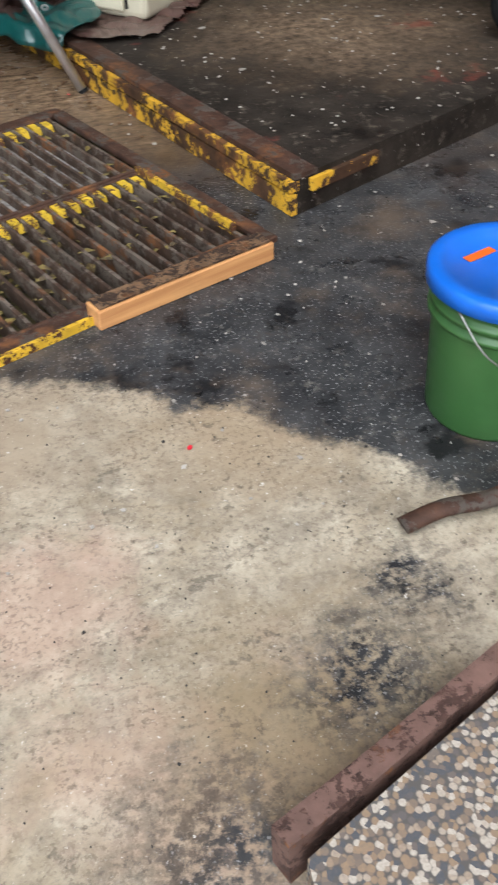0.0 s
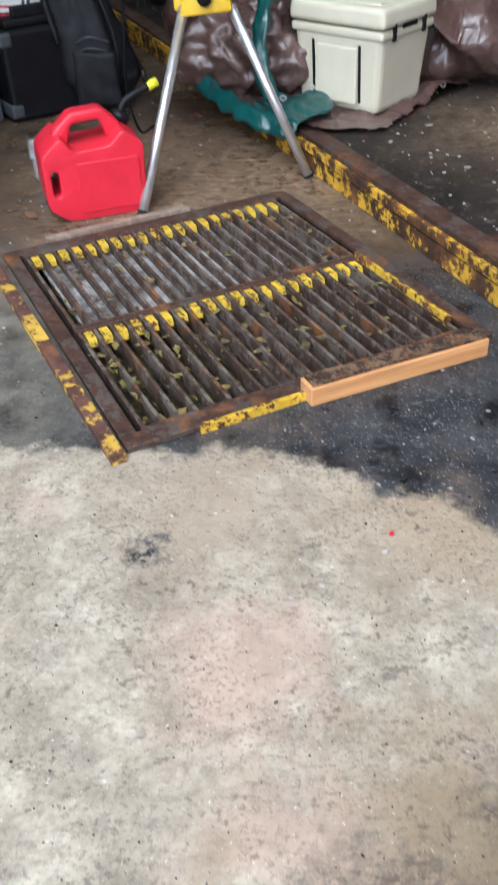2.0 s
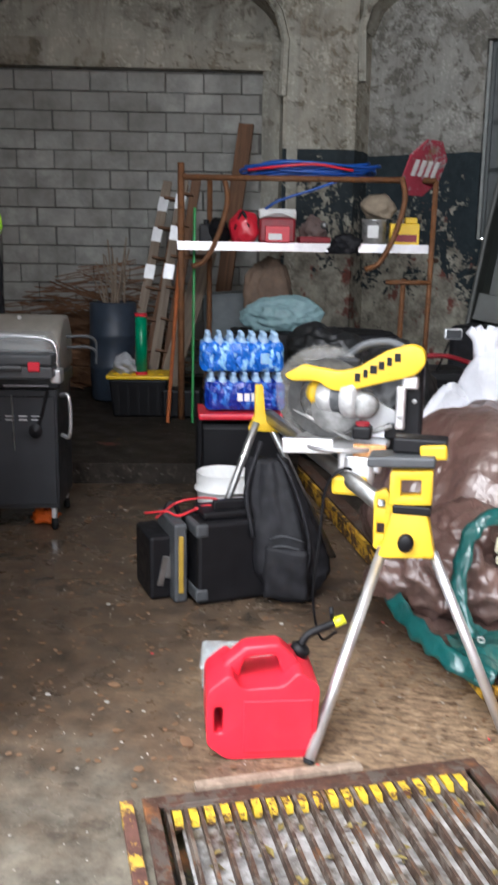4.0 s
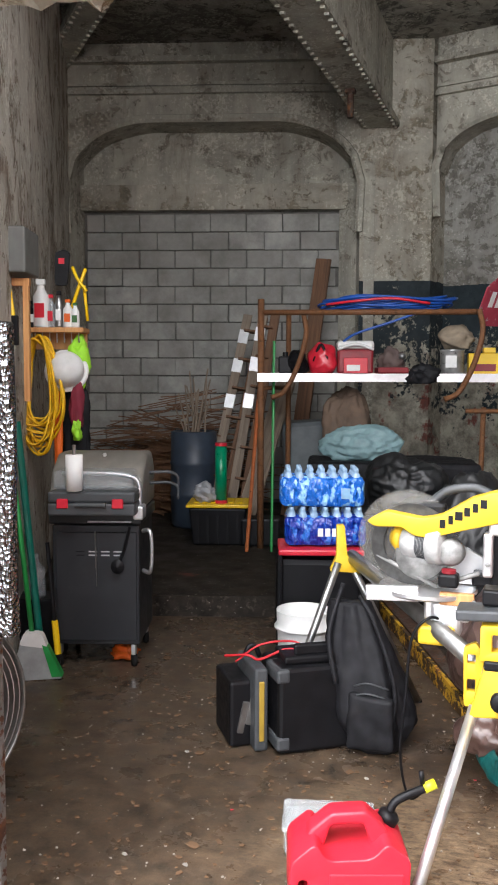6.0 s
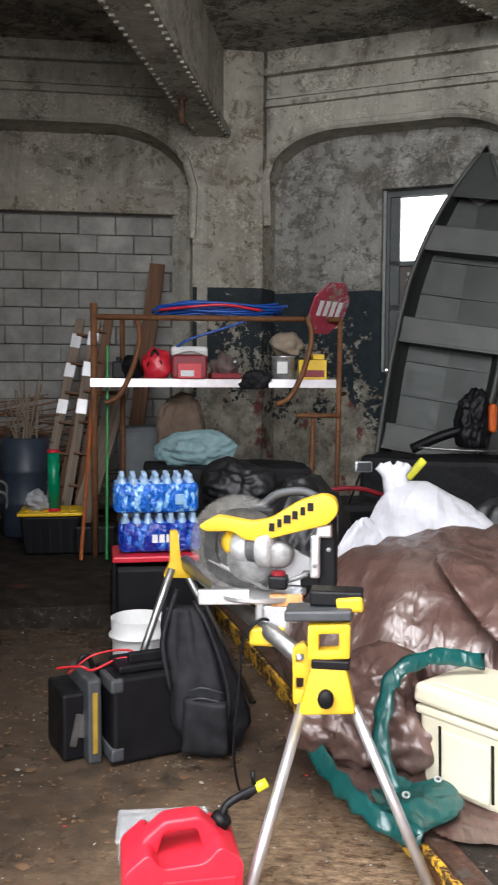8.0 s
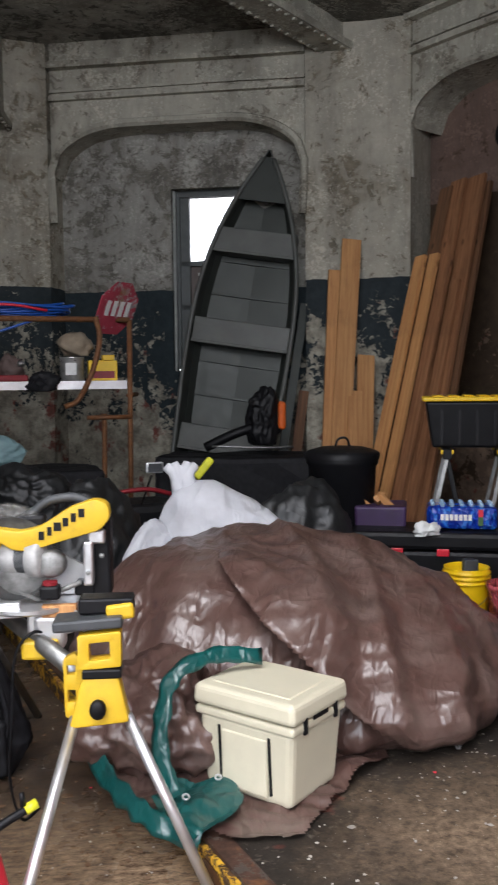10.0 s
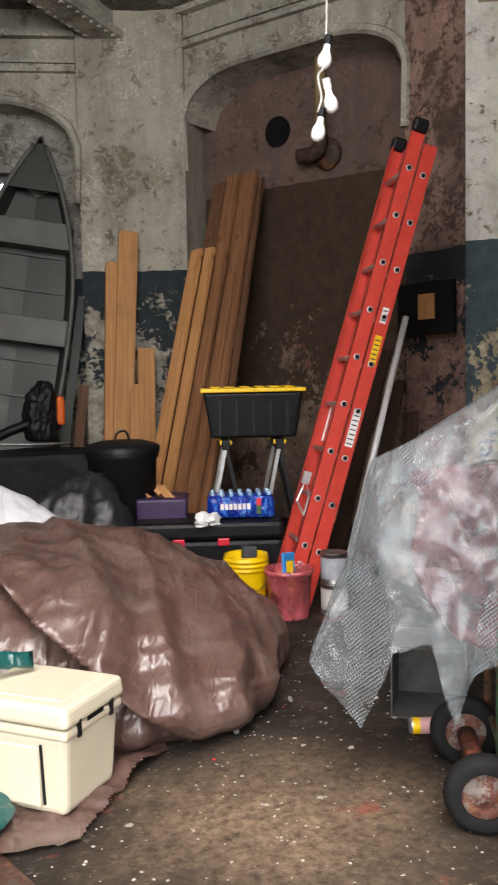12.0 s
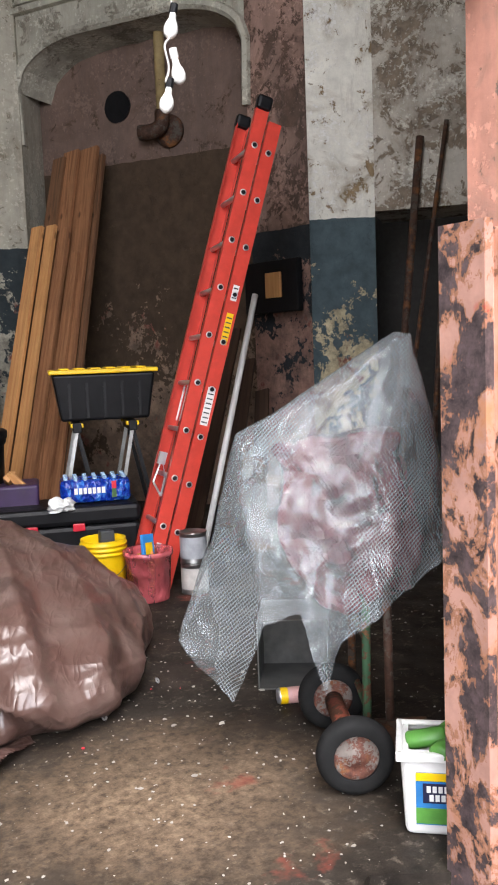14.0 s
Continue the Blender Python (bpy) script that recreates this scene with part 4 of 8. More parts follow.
gb = bucket("lidded_bucket", pose(1.415, 0.59, 0, 0, 0, 20), 0.14, 0.31, GREEN_PLASTIC, "green plastic bucket with a bright blue lid", "bucket", 0.004)
lid = part("lid", lathe([(0.0, 0.352), (0.125, 0.352), (0.13, 0.366), (0.158, 0.366), (0.164, 0.36), (0.164, 0.322), (0.158, 0.318), (0.152, 0.322), (0.15, 0.345), (0, 0.345)], 36, caps=False), BLUE_PLASTIC, gb, "blue snap-on lid", True)
lid.location.z += 0.05
lid.scale = (0.94, 0.94, 0.75)
part("lid_label", box(bmesh.new(), (0.07, 0.02, 0.002), (-0.02, 0.07, 0.3535)), ORANGE, lid, "orange warning label")
part("cap", lathe([(0, 0.352), (0.024, 0.352), (0.022, 0.374), (0, 0.374)], 16, caps=False), WHITE_PLASTIC, lid, "white screw cap", True)
part("wire_handle", tube(curve([(-0.15, -0.02, 0.29), (-0.13, -0.09, 0.22), (-0.05, -0.15, 0.17), (0.06, -0.15, 0.18), (0.14, -0.07, 0.24), (0.15, 0.0, 0.29)], 6), 0.0022, 6), STEEL, gb, "wire handle", True)


# ---- red fuel can ----
can = empty("fuel_can", pose(0.03, 2.345, 0, 0, 0, 17), "bright red plastic fuel can with a black spout", "fuel can")
outer = rounded([(-0.11, 0.0), (0.162, 0.0), (0.172, 0.235), (0.105, 0.286), (0.06, 0.238), (-0.065, 0.232), (-0.1, 0.284), (-0.172, 0.225), (-0.172, 0.05)], 0.022, 4)
side = rounded([(-0.148, 0.09), (-0.122, 0.09), (-0.122, 0.175), (-0.148, 0.175)], 0.012)
soften(part("body", outline_solid(outer, [side], 0.215), RED_PLASTIC, can), 0.024, 4)
arch = rounded([(0.125, 0.235), (0.11, 0.29), (0.055, 0.342), (-0.05, 0.336), (-0.115, 0.282), (-0.13, 0.23), (-0.075, 0.22), (-0.05, 0.3), (0.045, 0.306), (0.07, 0.225)], 0.014, 3)
soften(part("handle", outline_solid(arch, [], 0.075), RED_PLASTIC, can), 0.014, 3)
bm = bmesh.new()
box(bm, (0.21, 0.008, 0.17), (0.045, -0.1075, 0.025), bevel=0.003, seg=2)
part("side_panel", bm, RED_PLASTIC, can)
part("collar", lathe([(0.0, 0.0), (0.032, 0.0), (0.032, 0.03), (0.02, 0.04), (0, 0.04)], 18, caps=False, m=pose(0.12, 0.05, 0.265, 0, 30, 0)), BLACK_PLASTIC, can, smooth=True)
spout = part("spout", tube(curve([(0.13, 0.05, 0.29), (0.15, 0.055, 0.325), (0.19, 0.06, 0.345), (0.245, 0.07, 0.362)], 5), 0.013, 10), BLACK_PLASTIC, can, "black flexible spout", True)
part("tip", tube([(0.24, 0.07, 0.36), (0.275, 0.075, 0.373)], 0.016, 10), paint("neon_yellow", (0.75, 0.75, 0.02), 0.4), spout, "neon yellow tip", True)
part("trigger", tube([(0.235, 0.07, 0.375), (0.23, 0.07, 0.415)], 0.008, 8), BLACK_PLASTIC, spout, "", True)

tub = empty("clear_container", pose(-0.1, 2.72, 0, 0, 0, 12), "clear plastic food container behind the fuel can", "container")
bm = bmesh.new()
box(bm, (0.3, 0.2, 0.09), (0, 0, 0), bevel=0.02)
part("base", bm, CLEAR, tub)
bm = bmesh.new()
box(bm, (0.315, 0.215, 0.014), (0, 0, 0.091), bevel=0.006, seg=1)
part("lid", bm, CLEAR, tub)

# ---- cooler ----
cool = empty("cooler", pose(1.085, 2.79, PLAT + 0.012, 0, 0, 47), "sand-coloured moulded cooler standing on a brown tarp", "cooler")
LX, LY = 0.34, 0.42


def taper_box(size, taper, at, bevel, cutouts=0):
    bm = bmesh.new()
    box(bm, size, at, bevel=bevel, seg=3)
    z1 = at[2] + size[2]
    for v in bm.verts:
        k = 1 - taper * (z1 - v.co.z) / size[2]
        v.co.x, v.co.y = at[0] + (v.co.x - at[0]) * k, at[1] + (v.co.y - at[1]) * k
    return bm


part("body", taper_box((LX, LY, 0.29), 0.1, (LX / 2, LY / 2, 0), 0.028), CREAM, cool, smooth=False)
bm = taper_box((LX + 0.015, LY + 0.015, 0.035), 0.0, (LX / 2, LY / 2, 0.272), 0.012)
part("rim", bm, CREAM, cool)
lid = part("lid", taper_box((LX + 0.02, LY + 0.02, 0.075), -0.03, (LX / 2, LY / 2, 0.312), 0.02), CREAM, cool)
bm = bmesh.new()
box(bm, (LX - 0.08, LY - 0.08, 0.008), (LX / 2, LY / 2, 0.384), bevel=0.004, seg=1)
part("lid_panel", bm, CREAM, lid)
for x in (0.0,):
    bm = bmesh.new()
    box(bm, (0.012, 0.2, 0.21), (x + 0.005, LY / 2, 0.03), bevel=0.008)
    part("end_panel", bm, CREAM, cool)
    for y in (0.1, 0.32):
        part("rope", tube([(0.0, y, 0.25), (0.012, y, 0.04)], 0.006, 6), BLACK_PLASTIC, cool, "black rope handle")
for x in (0.07, 0.27):
    bm = bmesh.new()
    box(bm, (0.022, 0.012, 0.075), (x, -0.008, 0.265), bevel=0.004, seg=1)
    part("latch", bm, BLACK_PLASTIC, cool, "black rubber latch")
bm = bmesh.new()
box(bm, (0.1, 0.006, 0.035), (0.17, -0.008, 0.3), bevel=0.003, seg=1)
part("lock_plate", bm, BLACK_PLASTIC, cool)


# ---- brown tarp heap ----
def tarp_heap():
    """A tarp thrown over a long pile: broad planes, long slanting folds, tucked under at the foot."""
    bm = bmesh.new()
    nu, nv = 260, 100
    rings = []
    for j in range(nv + 1):
        t = j / nv
        phi = t * math.pi / 2
        ring = []
        for i in range(nu):
            a = 2 * math.pi * i / nu
            c, s = math.cos(a), math.sin(a)
            rr = (abs(c) ** 3.1 + abs(s) ** 3.1) ** (-1 / 3.1)
            k = max(0.0, math.cos(phi)) ** 0.62
            h = math.sin(phi) ** 0.95
            x, y = c * rr * k * 1.03, s * rr * k * 0.86
            crown = 0.65 + 0.1 * noise.noise((x * 1.1 + 5, y * 1.2, 0)) - 0.19 * x
            # fold lines run from the crown down to the near side, on the slant
            u, v = x * 0.86 + y * 0.5, y * 0.86 - x * 0.5
            w = 0.12 * noise.noise((x * 1.6, y * 1.6, 11 + h))
            g1 = 0.35 - abs(noise.noise(((u + w) * 1.5 + 3, v * 0.5 + h * 0.4, 2)))
            g2 = 0.3 - abs(noise.noise(((u + w) * 3.7, v * 1.1 + h * 1.3, 9)))
            g3 = 0.3 - abs(noise.noise(((u + 2 * w) * 8.5, v * 2.3 - h * 2.5, 4)))
            g4 = 0.3 - abs(noise.noise(((v + w) * 6.5 + h * 6, u * 2.6 - h * 1.5, 6)))
            lift = 0.15 * g1 + 0.1 * g2 + 0.034 * g3 + 0.02 * g4
            side = math.cos(phi) ** 0.8
            out = 1 + lift * 0.85 * side - 0.13 * math.exp(-h / 0.1)
            z = h * crown + lift * (1 - 0.6 * side) * min(1.0, 3 * h)
            ring.append(bm.verts.new((x * out, y * out, max(0.0, z) if t > 0 else 0.0)))
        rings.append(ring)
    for a, b in zip(rings, rings[1:]):
        for i in range(nu):
            bm.faces.new((a[i], a[(i + 1) % nu], b[(i + 1) % nu], b[i]))
    bm.faces.new(rings[-1])
    # the tarp is thrown over in front: a slanting fold with a swollen upper side
    turn = Matrix.Rotation(radians(-24), 3, "Z")
    for v in bm.verts:
        if v.co.y < 0:
            w = turn @ v.co
            d = ((w.x + 0.3) + (v.co.z - 0.64)) * 0.707 + 0.05 * noise.noise((w.x * 3, w.z * 3, 5))
            step = min(1.0, max(0.0, d / 0.025 + 0.5))
            push = (0.14 * math.exp(-abs(d) / 0.3) * step - 0.08 * math.exp(-abs(d) / 0.14) * (1 - step)) * min(1.0, -v.co.y * 3) * min(1.0, v.co.z * 5)
            v.co.y -= push
    return bm


heap = tagged(part("brown_tarp", tarp_heap(), BROWN_TARP, smooth=True, at=pose(1.3, 4.15, PLAT + 0.002, 0, 0, -24)), "large heap under a shiny crumpled brown tarp", "tarp")
for a, z in ((-1.9, 0.1), (-1.5, 0.09), (-1.1, 0.1), (-0.7, 0.08), (-0.3, 0.1)):
    part("eyelet", lathe([(0.007, 0.0), (0.013, 0.0), (0.013, 0.005), (0.007, 0.005), (0.007, 0.0)], 14, caps=False, m=pose(1.12 * math.cos(a), 0.99 * math.sin(a), 0.03, 60, 0, math.degrees(a) + 90)), ALU, heap)



def cloth_patch(outline, z, lift, seed, n=110):
    """A crumpled sheet lying over a plan outline."""
    xs, ys = [p[0] for p in outline], [p[1] for p in outline]
    bm = bmesh.new()
    grid = {}

    def inside(x, y):
        hit = False
        for (x1, y1), (x2, y2) in zip(outline, outline[1:] + outline[:1]):
            if (y1 > y) != (y2 > y) and x < (x2 - x1) * (y - y1) / (y2 - y1) + x1:
                hit = not hit
        return hit

    for i in range(n + 1):
        for j in range(n + 1):
            x, y = min(xs) + (max(xs) - min(xs)) * i / n, min(ys) + (max(ys) - min(ys)) * j / n
            if inside(x, y):
                h = abs(noise.noise((x * 4, y * 3, seed))) * 1.2 + 0.25 * abs(noise.noise((x * 11, y * 13, seed + 3)))
                grid[i, j] = bm.verts.new((x, y, z + 0.006 + lift * h))
    for i, j in list(grid):
        q = [grid.get(k) for k in ((i, j), (i + 1, j), (i + 1, j + 1), (i, j + 1))]
        if all(q):
            bm.faces.new(q)
    return bm


skirt = part("tarp_skirt", cloth_patch([(0.45, 3.15), (0.62, 2.85), (0.85, 2.66), (1.1, 2.66), (1.28, 2.92), (1.55, 3.2), (1.5, 3.7), (0.6, 3.9), (0.3, 3.6)], PLAT, 0.1, 5), BROWN_TARP, smooth=True)
tagged(skirt, "crumpled brown tarp edge with a green hem on the platform", "tarp")


def ribbon(points, width, material, parent, name="hem", label=""):
    pts = curve(points, 8)
    bm = bmesh.new()
    rows = []
    for k, p in enumerate(pts):
        d = (pts[min(k + 1, len(pts) - 1)] - pts[max(k - 1, 0)]).normalized()
        s = d.cross(Vector((-0.3, -0.9, 0.45))).normalized()
        w = width * (1 + 0.35 * noise.noise((k * 0.35, 1, 2)))
        rows.append([bm.verts.new(p + s * w * f + Vector((0.006 * noise.noise((k * 0.5, f * 5, 3)), -0.006 * (1 - f * f * 4) + 0.01 * noise.noise((k * 0.35, f * 3, 7)), 0.008 * noise.noise((k * 0.4, f * 3, 0))))) for f in (-0.5, -0.25, 0, 0.25, 0.5)])
    for a, b in zip(rows, rows[1:]):
        for i in range(4):
            bm.faces.new((a[i], a[i + 1], b[i + 1], b[i]))
    ob = part(name, bm, material, parent, label, True)
    m = ob.modifiers.new("thick", "SOLIDIFY")
    m.thickness = 0.004
    return ob


ribbon([(1.03, 3.18, 0.56), (0.85, 3.13, 0.59), (0.70, 3.05, 0.55), (0.65, 2.96, 0.45), (0.64, 2.91, 0.32), (0.68, 2.83, 0.2)], 0.06, GREEN_TARP, skirt, "hem", "folded green tarp hem")
ribbon([(0.36, 3.3, 0.2), (0.45, 3.02, 0.19), (0.54, 2.86, 0.17), (0.62, 2.76, 0.15), (0.76, 2.66, 0.13)], 0.07, GREEN_TARP, skirt, "hem", "green tarp hem")
part("green_corner", cloth_patch([(0.6, 2.88), (0.70, 3.03), (0.90, 3.0), (0.93, 2.88), (0.85, 2.7), (0.73, 2.64)], PLAT + 0.03, 0.07, 9, 70), GREEN_TARP, skirt, "green tarp corner with eyelets", True)
for x, y in ((0.72, 2.8), (0.84, 2.93)):
    part("eyelet", lathe([(0.008, 0.0), (0.014, 0.0), (0.014, 0.005), (0.008, 0.005), (0.008, 0.0)], 14, caps=False, m=pose(x, y, PLAT + 0.1, 25, 0, 0)), ALU, skirt)
blob("inner_fold", pose(0.62, 3.35, PLAT + 0.002, 0, 0, 20), (0.3, 0.35, 0.42), 4, BROWN_TARP, skirt, folds=0.2)


# ---- mitre saw on its folding stand ----
def leg(a, b, r, material, parent, foot=True):
    ob = part("leg", tube([a, b], r, 14), material, parent, smooth=True)
    if foot:
        d = (Vector(b) - Vector(a)).normalized()
        part("rubber_foot", tube([Vector(b) - d * 0.012, b], r * 1.05, 12), RUBBER, ob)
    return ob


stand = empty("saw_stand", pose(0.455, 2.64, 0), "folding saw stand with yellow brackets and aluminium legs", "saw stand")
ST = stand.matrix_basis.inverted()


def local(p):
    return ST @ Vector(p)


# front bracket: a yellow plate with a knob, two legs below it
FA = pose(0.45, 2.64, 0, 0, 0, -2) @ Matrix.Diagonal((0.86, 1, 1, 1))
yoke = outline_solid(rounded([(-0.105, 0.545), (0.11, 0.56), (0.075, 0.7), (0.05, 0.72), (-0.04, 0.72), (-0.06, 0.69)], 0.015), [], 0.07)
soften(part("front_bracket", yoke, TOOL_YELLOW, stand, at=ST @ FA), 0.008, 2)
part("knob", lathe([(0, 0), (0.026, 0), (0.03, 0.006), (0.03, 0.022), (0.02, 0.028), (0, 0.028)], 12, caps=False, m=pose(0.0, -0.037, 0.61, 90, 0, 0)), BLACK_PLASTIC, stand, "black clamp knob", True, at=ST @ FA)
side = outline_solid(rounded([(-0.13, 0.55), (-0.07, 0.55), (-0.06, 0.72), (-0.09, 0.76), (-0.135, 0.74)], 0.012), [rounded([(-0.12, 0.69), (-0.09, 0.69), (-0.09, 0.72), (-0.12, 0.72)], 0.004), rounded([(-0.12, 0.6), (-0.09, 0.6), (-0.09, 0.64), (-0.12, 0.64)], 0.004)], 0.03)
soften(part("side_plate", side, TOOL_YELLOW, stand, at=ST @ FA @ pose(0, 0.06, 0, 0, 0, 0)), 0.004, 2)
leg(local((0.375, 2.64, 0.57)), local((0.2, 2.25, 0.0)), 0.0175, ALU, stand)
leg(local((0.535, 2.64, 0.57)), local((0.8, 2.53, 0.0)), 0.0175, ALU, stand)
post = outline_solid(rounded([(-0.07, 0.725), (0.085, 0.735), (0.085, 0.845), (-0.07, 0.835)], 0.008), [rounded([(-0.03, 0.755), (0.045, 0.76), (0.045, 0.815), (-0.03, 0.81)], 0.006)], 0.06)
soften(part("clamp_frame", post, TOOL_YELLOW, stand, at=ST @ FA), 0.005, 2)
bm = bmesh.new()
box(bm, (0.14, 0.1, 0.03), (0.015, 0.01, 0.7), bevel=0.006)
part("collar", bm, BLACK_PLASTIC, stand, at=ST @ FA)
bm = bmesh.new()
box(bm, (0.25, 0.12, 0.035), (0.02, 0.03, 0.85), bevel=0.008)
part("work_stop", bm, DARK_GREY, stand, at=ST @ FA @ pose(0, 0, 0, 0, -3, 0))
bm = bmesh.new()
box(bm, (0.2, 0.09, 0.05), (0.03, 0.06, 0.888), bevel=0.008)
part("saw_mount", bm, BLACK_PLASTIC, stand, at=ST @ FA)
bm = bmesh.new()
box(bm, (0.1, 0.05, 0.05), (0.19, 0.03, 0.86), bevel=0.01)
part("release_lever", bm, TOOL_YELLOW, stand, at=ST @ FA @ pose(0, 0, 0, 0, -6, 0))
# main rail runs back to the far bracket
part("rail", tube([local((0.42, 2.7, 0.66)), local((-0.22, 3.78, 0.78))], 0.032, 10), STEEL, stand, "grey steel tube rail", True)
rear = outline_solid(rounded([(-0.065, 0.72), (0.1, 0.71), (0.08, 0.745), (0.015, 0.79), (0.0, 0.93), (-0.035, 0.93), (-0.035, 0.79)], 0.008), [], 0.05)
soften(part("rear_bracket", rear, TOOL_YELLOW, stand, at=ST @ pose(-0.25, 3.75, 0, 0, 0, 15)), 0.005, 2)
leg(local((-0.27, 3.72, 0.76)), local((-0.52, 3.62, 0.0)), 0.0175, STEEL, stand)
leg(local((-0.2, 3.75, 0.72)), local((0.06, 4.13, 0.0)), 0.0175, STEEL, stand)

saw = empty("mitre_saw", pose(0.2, 3.12, 0.64, 0, 0, -3), "yellow and grey mitre saw clamped on a folding stand", "mitre saw")
# base casting and round table
bm = bmesh.new()
lathe([(0, 0.165), (0.17, 0.165), (0.18, 0.172), (0.18, 0.185), (0, 0.187)], 40, bm, caps=False, m=pose(-0.02, 0.02, 0))
box(bm, (0.16, 0.2, 0.1), (0.06, 0.02, 0.08), bevel=0.01)
part("table", bm, ALU, saw, smooth=False)
bm = bmesh.new()
box(bm, (0.19, 0.03, 0.055), (-0.13, -0.1, 0.155), bevel=0.004)
part("front_fence", bm, ALU, saw, at=pose(0, 0, 0, 0, -2, 4))
bm = bmesh.new()
box(bm, (0.12, 0.028, 0.045), (0.1, -0.1, 0.15), bevel=0.004)
part("wooden_packer", bm, PINE, saw)
bm = bmesh.new()
box(bm, (0.11, 0.07, 0.12), (0.06, -0.06, 0.03), bevel=0.015)
part("turn_arm", bm, ALU, saw)
bm = bmesh.new()
box(bm, (0.13, 0.06, 0.07), (0.03, -0.09, 0.0), bevel=0.012)
part("mount_foot", bm, TOOL_YELLOW, saw)
# blade and guards, facing across the view
BL = pose(-0.09, -0.02, 0.36, 90, 0, 0)
part("blade_guard", lathe([(0.0, -0.02), (0.175, -0.02), (0.185, -0.012), (0.185, 0.012), (0.175, 0.02), (0, 0.02)], 44, caps=False, m=BL), glassy("smoked_guard", (0.42, 0.41, 0.38), 0.08, 0.13), saw, "scratched transparent grey guard", True)
part("blade", lathe([(0.105, -0.003), (0.15, -0.003), (0.15, 0.003), (0.105, 0.003), (0.105, -0.003)], 60, caps=False, m=BL @ pose(0.02, -0.01, 0.03)), paint("dull_blade", (0.07, 0.07, 0.068), 0.38, 0.3, 30, metal=0.5), saw)
bm = bmesh.new()
lathe([(0, 0), (0.085, 0), (0.09, 0.006), (0.09, 0.014), (0.03, 0.018), (0.0, 0.018)], 30, bm, caps=False, m=BL @ pose(0.05, -0.05, 0.022))
part("blade_cover", bm, paint("worn_cast_metal", (0.34, 0.34, 0.33), 0.5, 0.25, 30, metal=0.4, dirty=0.4), saw, smooth=True)
part("motor", lathe([(0, 0), (0.062, 0), (0.07, 0.01), (0.07, 0.05), (0.055, 0.055), (0.055, 0.1), (0.06, 0.105), (0.058, 0.15), (0.04, 0.165), (0, 0.167)], 28, caps=False, m=pose(0.05, -0.07, 0.355, 0, -90, -18)), paint("pale_grey_casting", (0.5, 0.5, 0.49), 0.45, 0.2, 20, dirty=0.45), saw, "pale grey motor housing", True)
part("motor_cap", lathe([(0, 0), (0.05, 0), (0.055, 0.02), (0.03, 0.05), (0, 0.055)], 24, caps=False, m=pose(-0.1, -0.02, 0.365, 0, -90, -18)), TOOL_YELLOW, saw, "", True)
part("gear_head", lathe([(0, -0.05), (0.03, -0.05), (0.034, -0.03), (0.05, -0.025), (0.05, 0.03), (0.04, 0.05), (0, 0.05)], 24, caps=False, m=pose(0.07, -0.05, 0.33, 80, 0, 0)), bpy.data.materials["worn_cast_metal"], saw, "", True)
arm = outline_solid(rounded([(-0.23, 0.435), (-0.16, 0.475), (-0.03, 0.455), (0.04, 0.47), (0.14, 0.535), (0.23, 0.565), (0.275, 0.55), (0.285, 0.5), (0.25, 0.455), (0.12, 0.42), (0.0, 0.385), (-0.06, 0.39), (-0.1, 0.42), (-0.2, 0.415)], 0.02), [], 0.07)
yarm = soften(part("arm", arm, TOOL_YELLOW, saw, "bright yellow saw arm", at=pose(0, -0.07, 0)), 0.012, 3)
bm = bmesh.new()
for k, w in enumerate((0.02, 0.016, 0.026, 0.02, 0.018, 0.022)):
    box(bm, (w, 0.002, 0.03), (0.045 + k * 0.028, -0.037, 0.425 + k * 0.0155), m=None)
part("lettering", bm, BLACK_PLASTIC, yarm, "black lettering bars")
bm = bmesh.new()
box(bm, (0.1, 0.05, 0.05), (-0.0, -0.02, 0.455), bevel=0.015)
part("trigger_handle", bm, BLACK_PLASTIC, saw)
part("carry_handle", tube(curve([(-0.02, 0.0, 0.49), (0.05, 0.0, 0.545), (0.14, 0.0, 0.56), (0.2, 0.0, 0.54)], 6), 0.017, 10), DARK_GREY, saw, "", True)
bm = bmesh.new()
box(bm, (0.07, 0.1, 0.28), (0.24, 0.03, 0.2), bevel=0.012)
box(bm, (0.12, 0.08, 0.05), (0.2, 0.03, 0.2), bevel=0.01)
part("pivot_column", bm, BLACK_PLASTIC, saw)
bm = bmesh.new()
box(bm, (0.035, 0.05, 0.16), (0.2, -0.05, 0.25), bevel=0.008)
box(bm, (0.06, 0.04, 0.05), (0.23, -0.05, 0.4), bevel=0.008)
part("depth_stop", bm, ALU, saw)
fence = outline_solid(rounded([(0.02, 0.19), (0.26, 0.19), (0.24, 0.26), (0.1, 0.33), (0.02, 0.36)], 0.01), [], 0.02)
part("rear_fence", fence, ALU, saw, at=pose(0, 0.08, 0))
bm = bmesh.new()
for k in range(7):
    lathe([(0.0555, 0.058 + 0.0055 * k), (0.0575, 0.0595 + 0.0055 * k), (0.0575, 0.061 + 0.0055 * k), (0.0555, 0.0625 + 0.0055 * k)], 24, bm, caps=False, m=pose(0.05, -0.07, 0.355, 0, -90, -18))
part("cooling_ribs", bm, DARK_GREY, saw, "dark ribs round the motor")
for x0, z0, x1, z1 in ((-0.2, 0.3, 0.02, 0.2), (0.02, 0.2, 0.17, 0.26), (-0.05, 0.24, 0.1, 0.3)):
    part("link_arm", tube([(x0, -0.045, z0), (x1, -0.05, z1)], 0.009, 8), bpy.data.materials["worn_cast_metal"], saw, "", True)
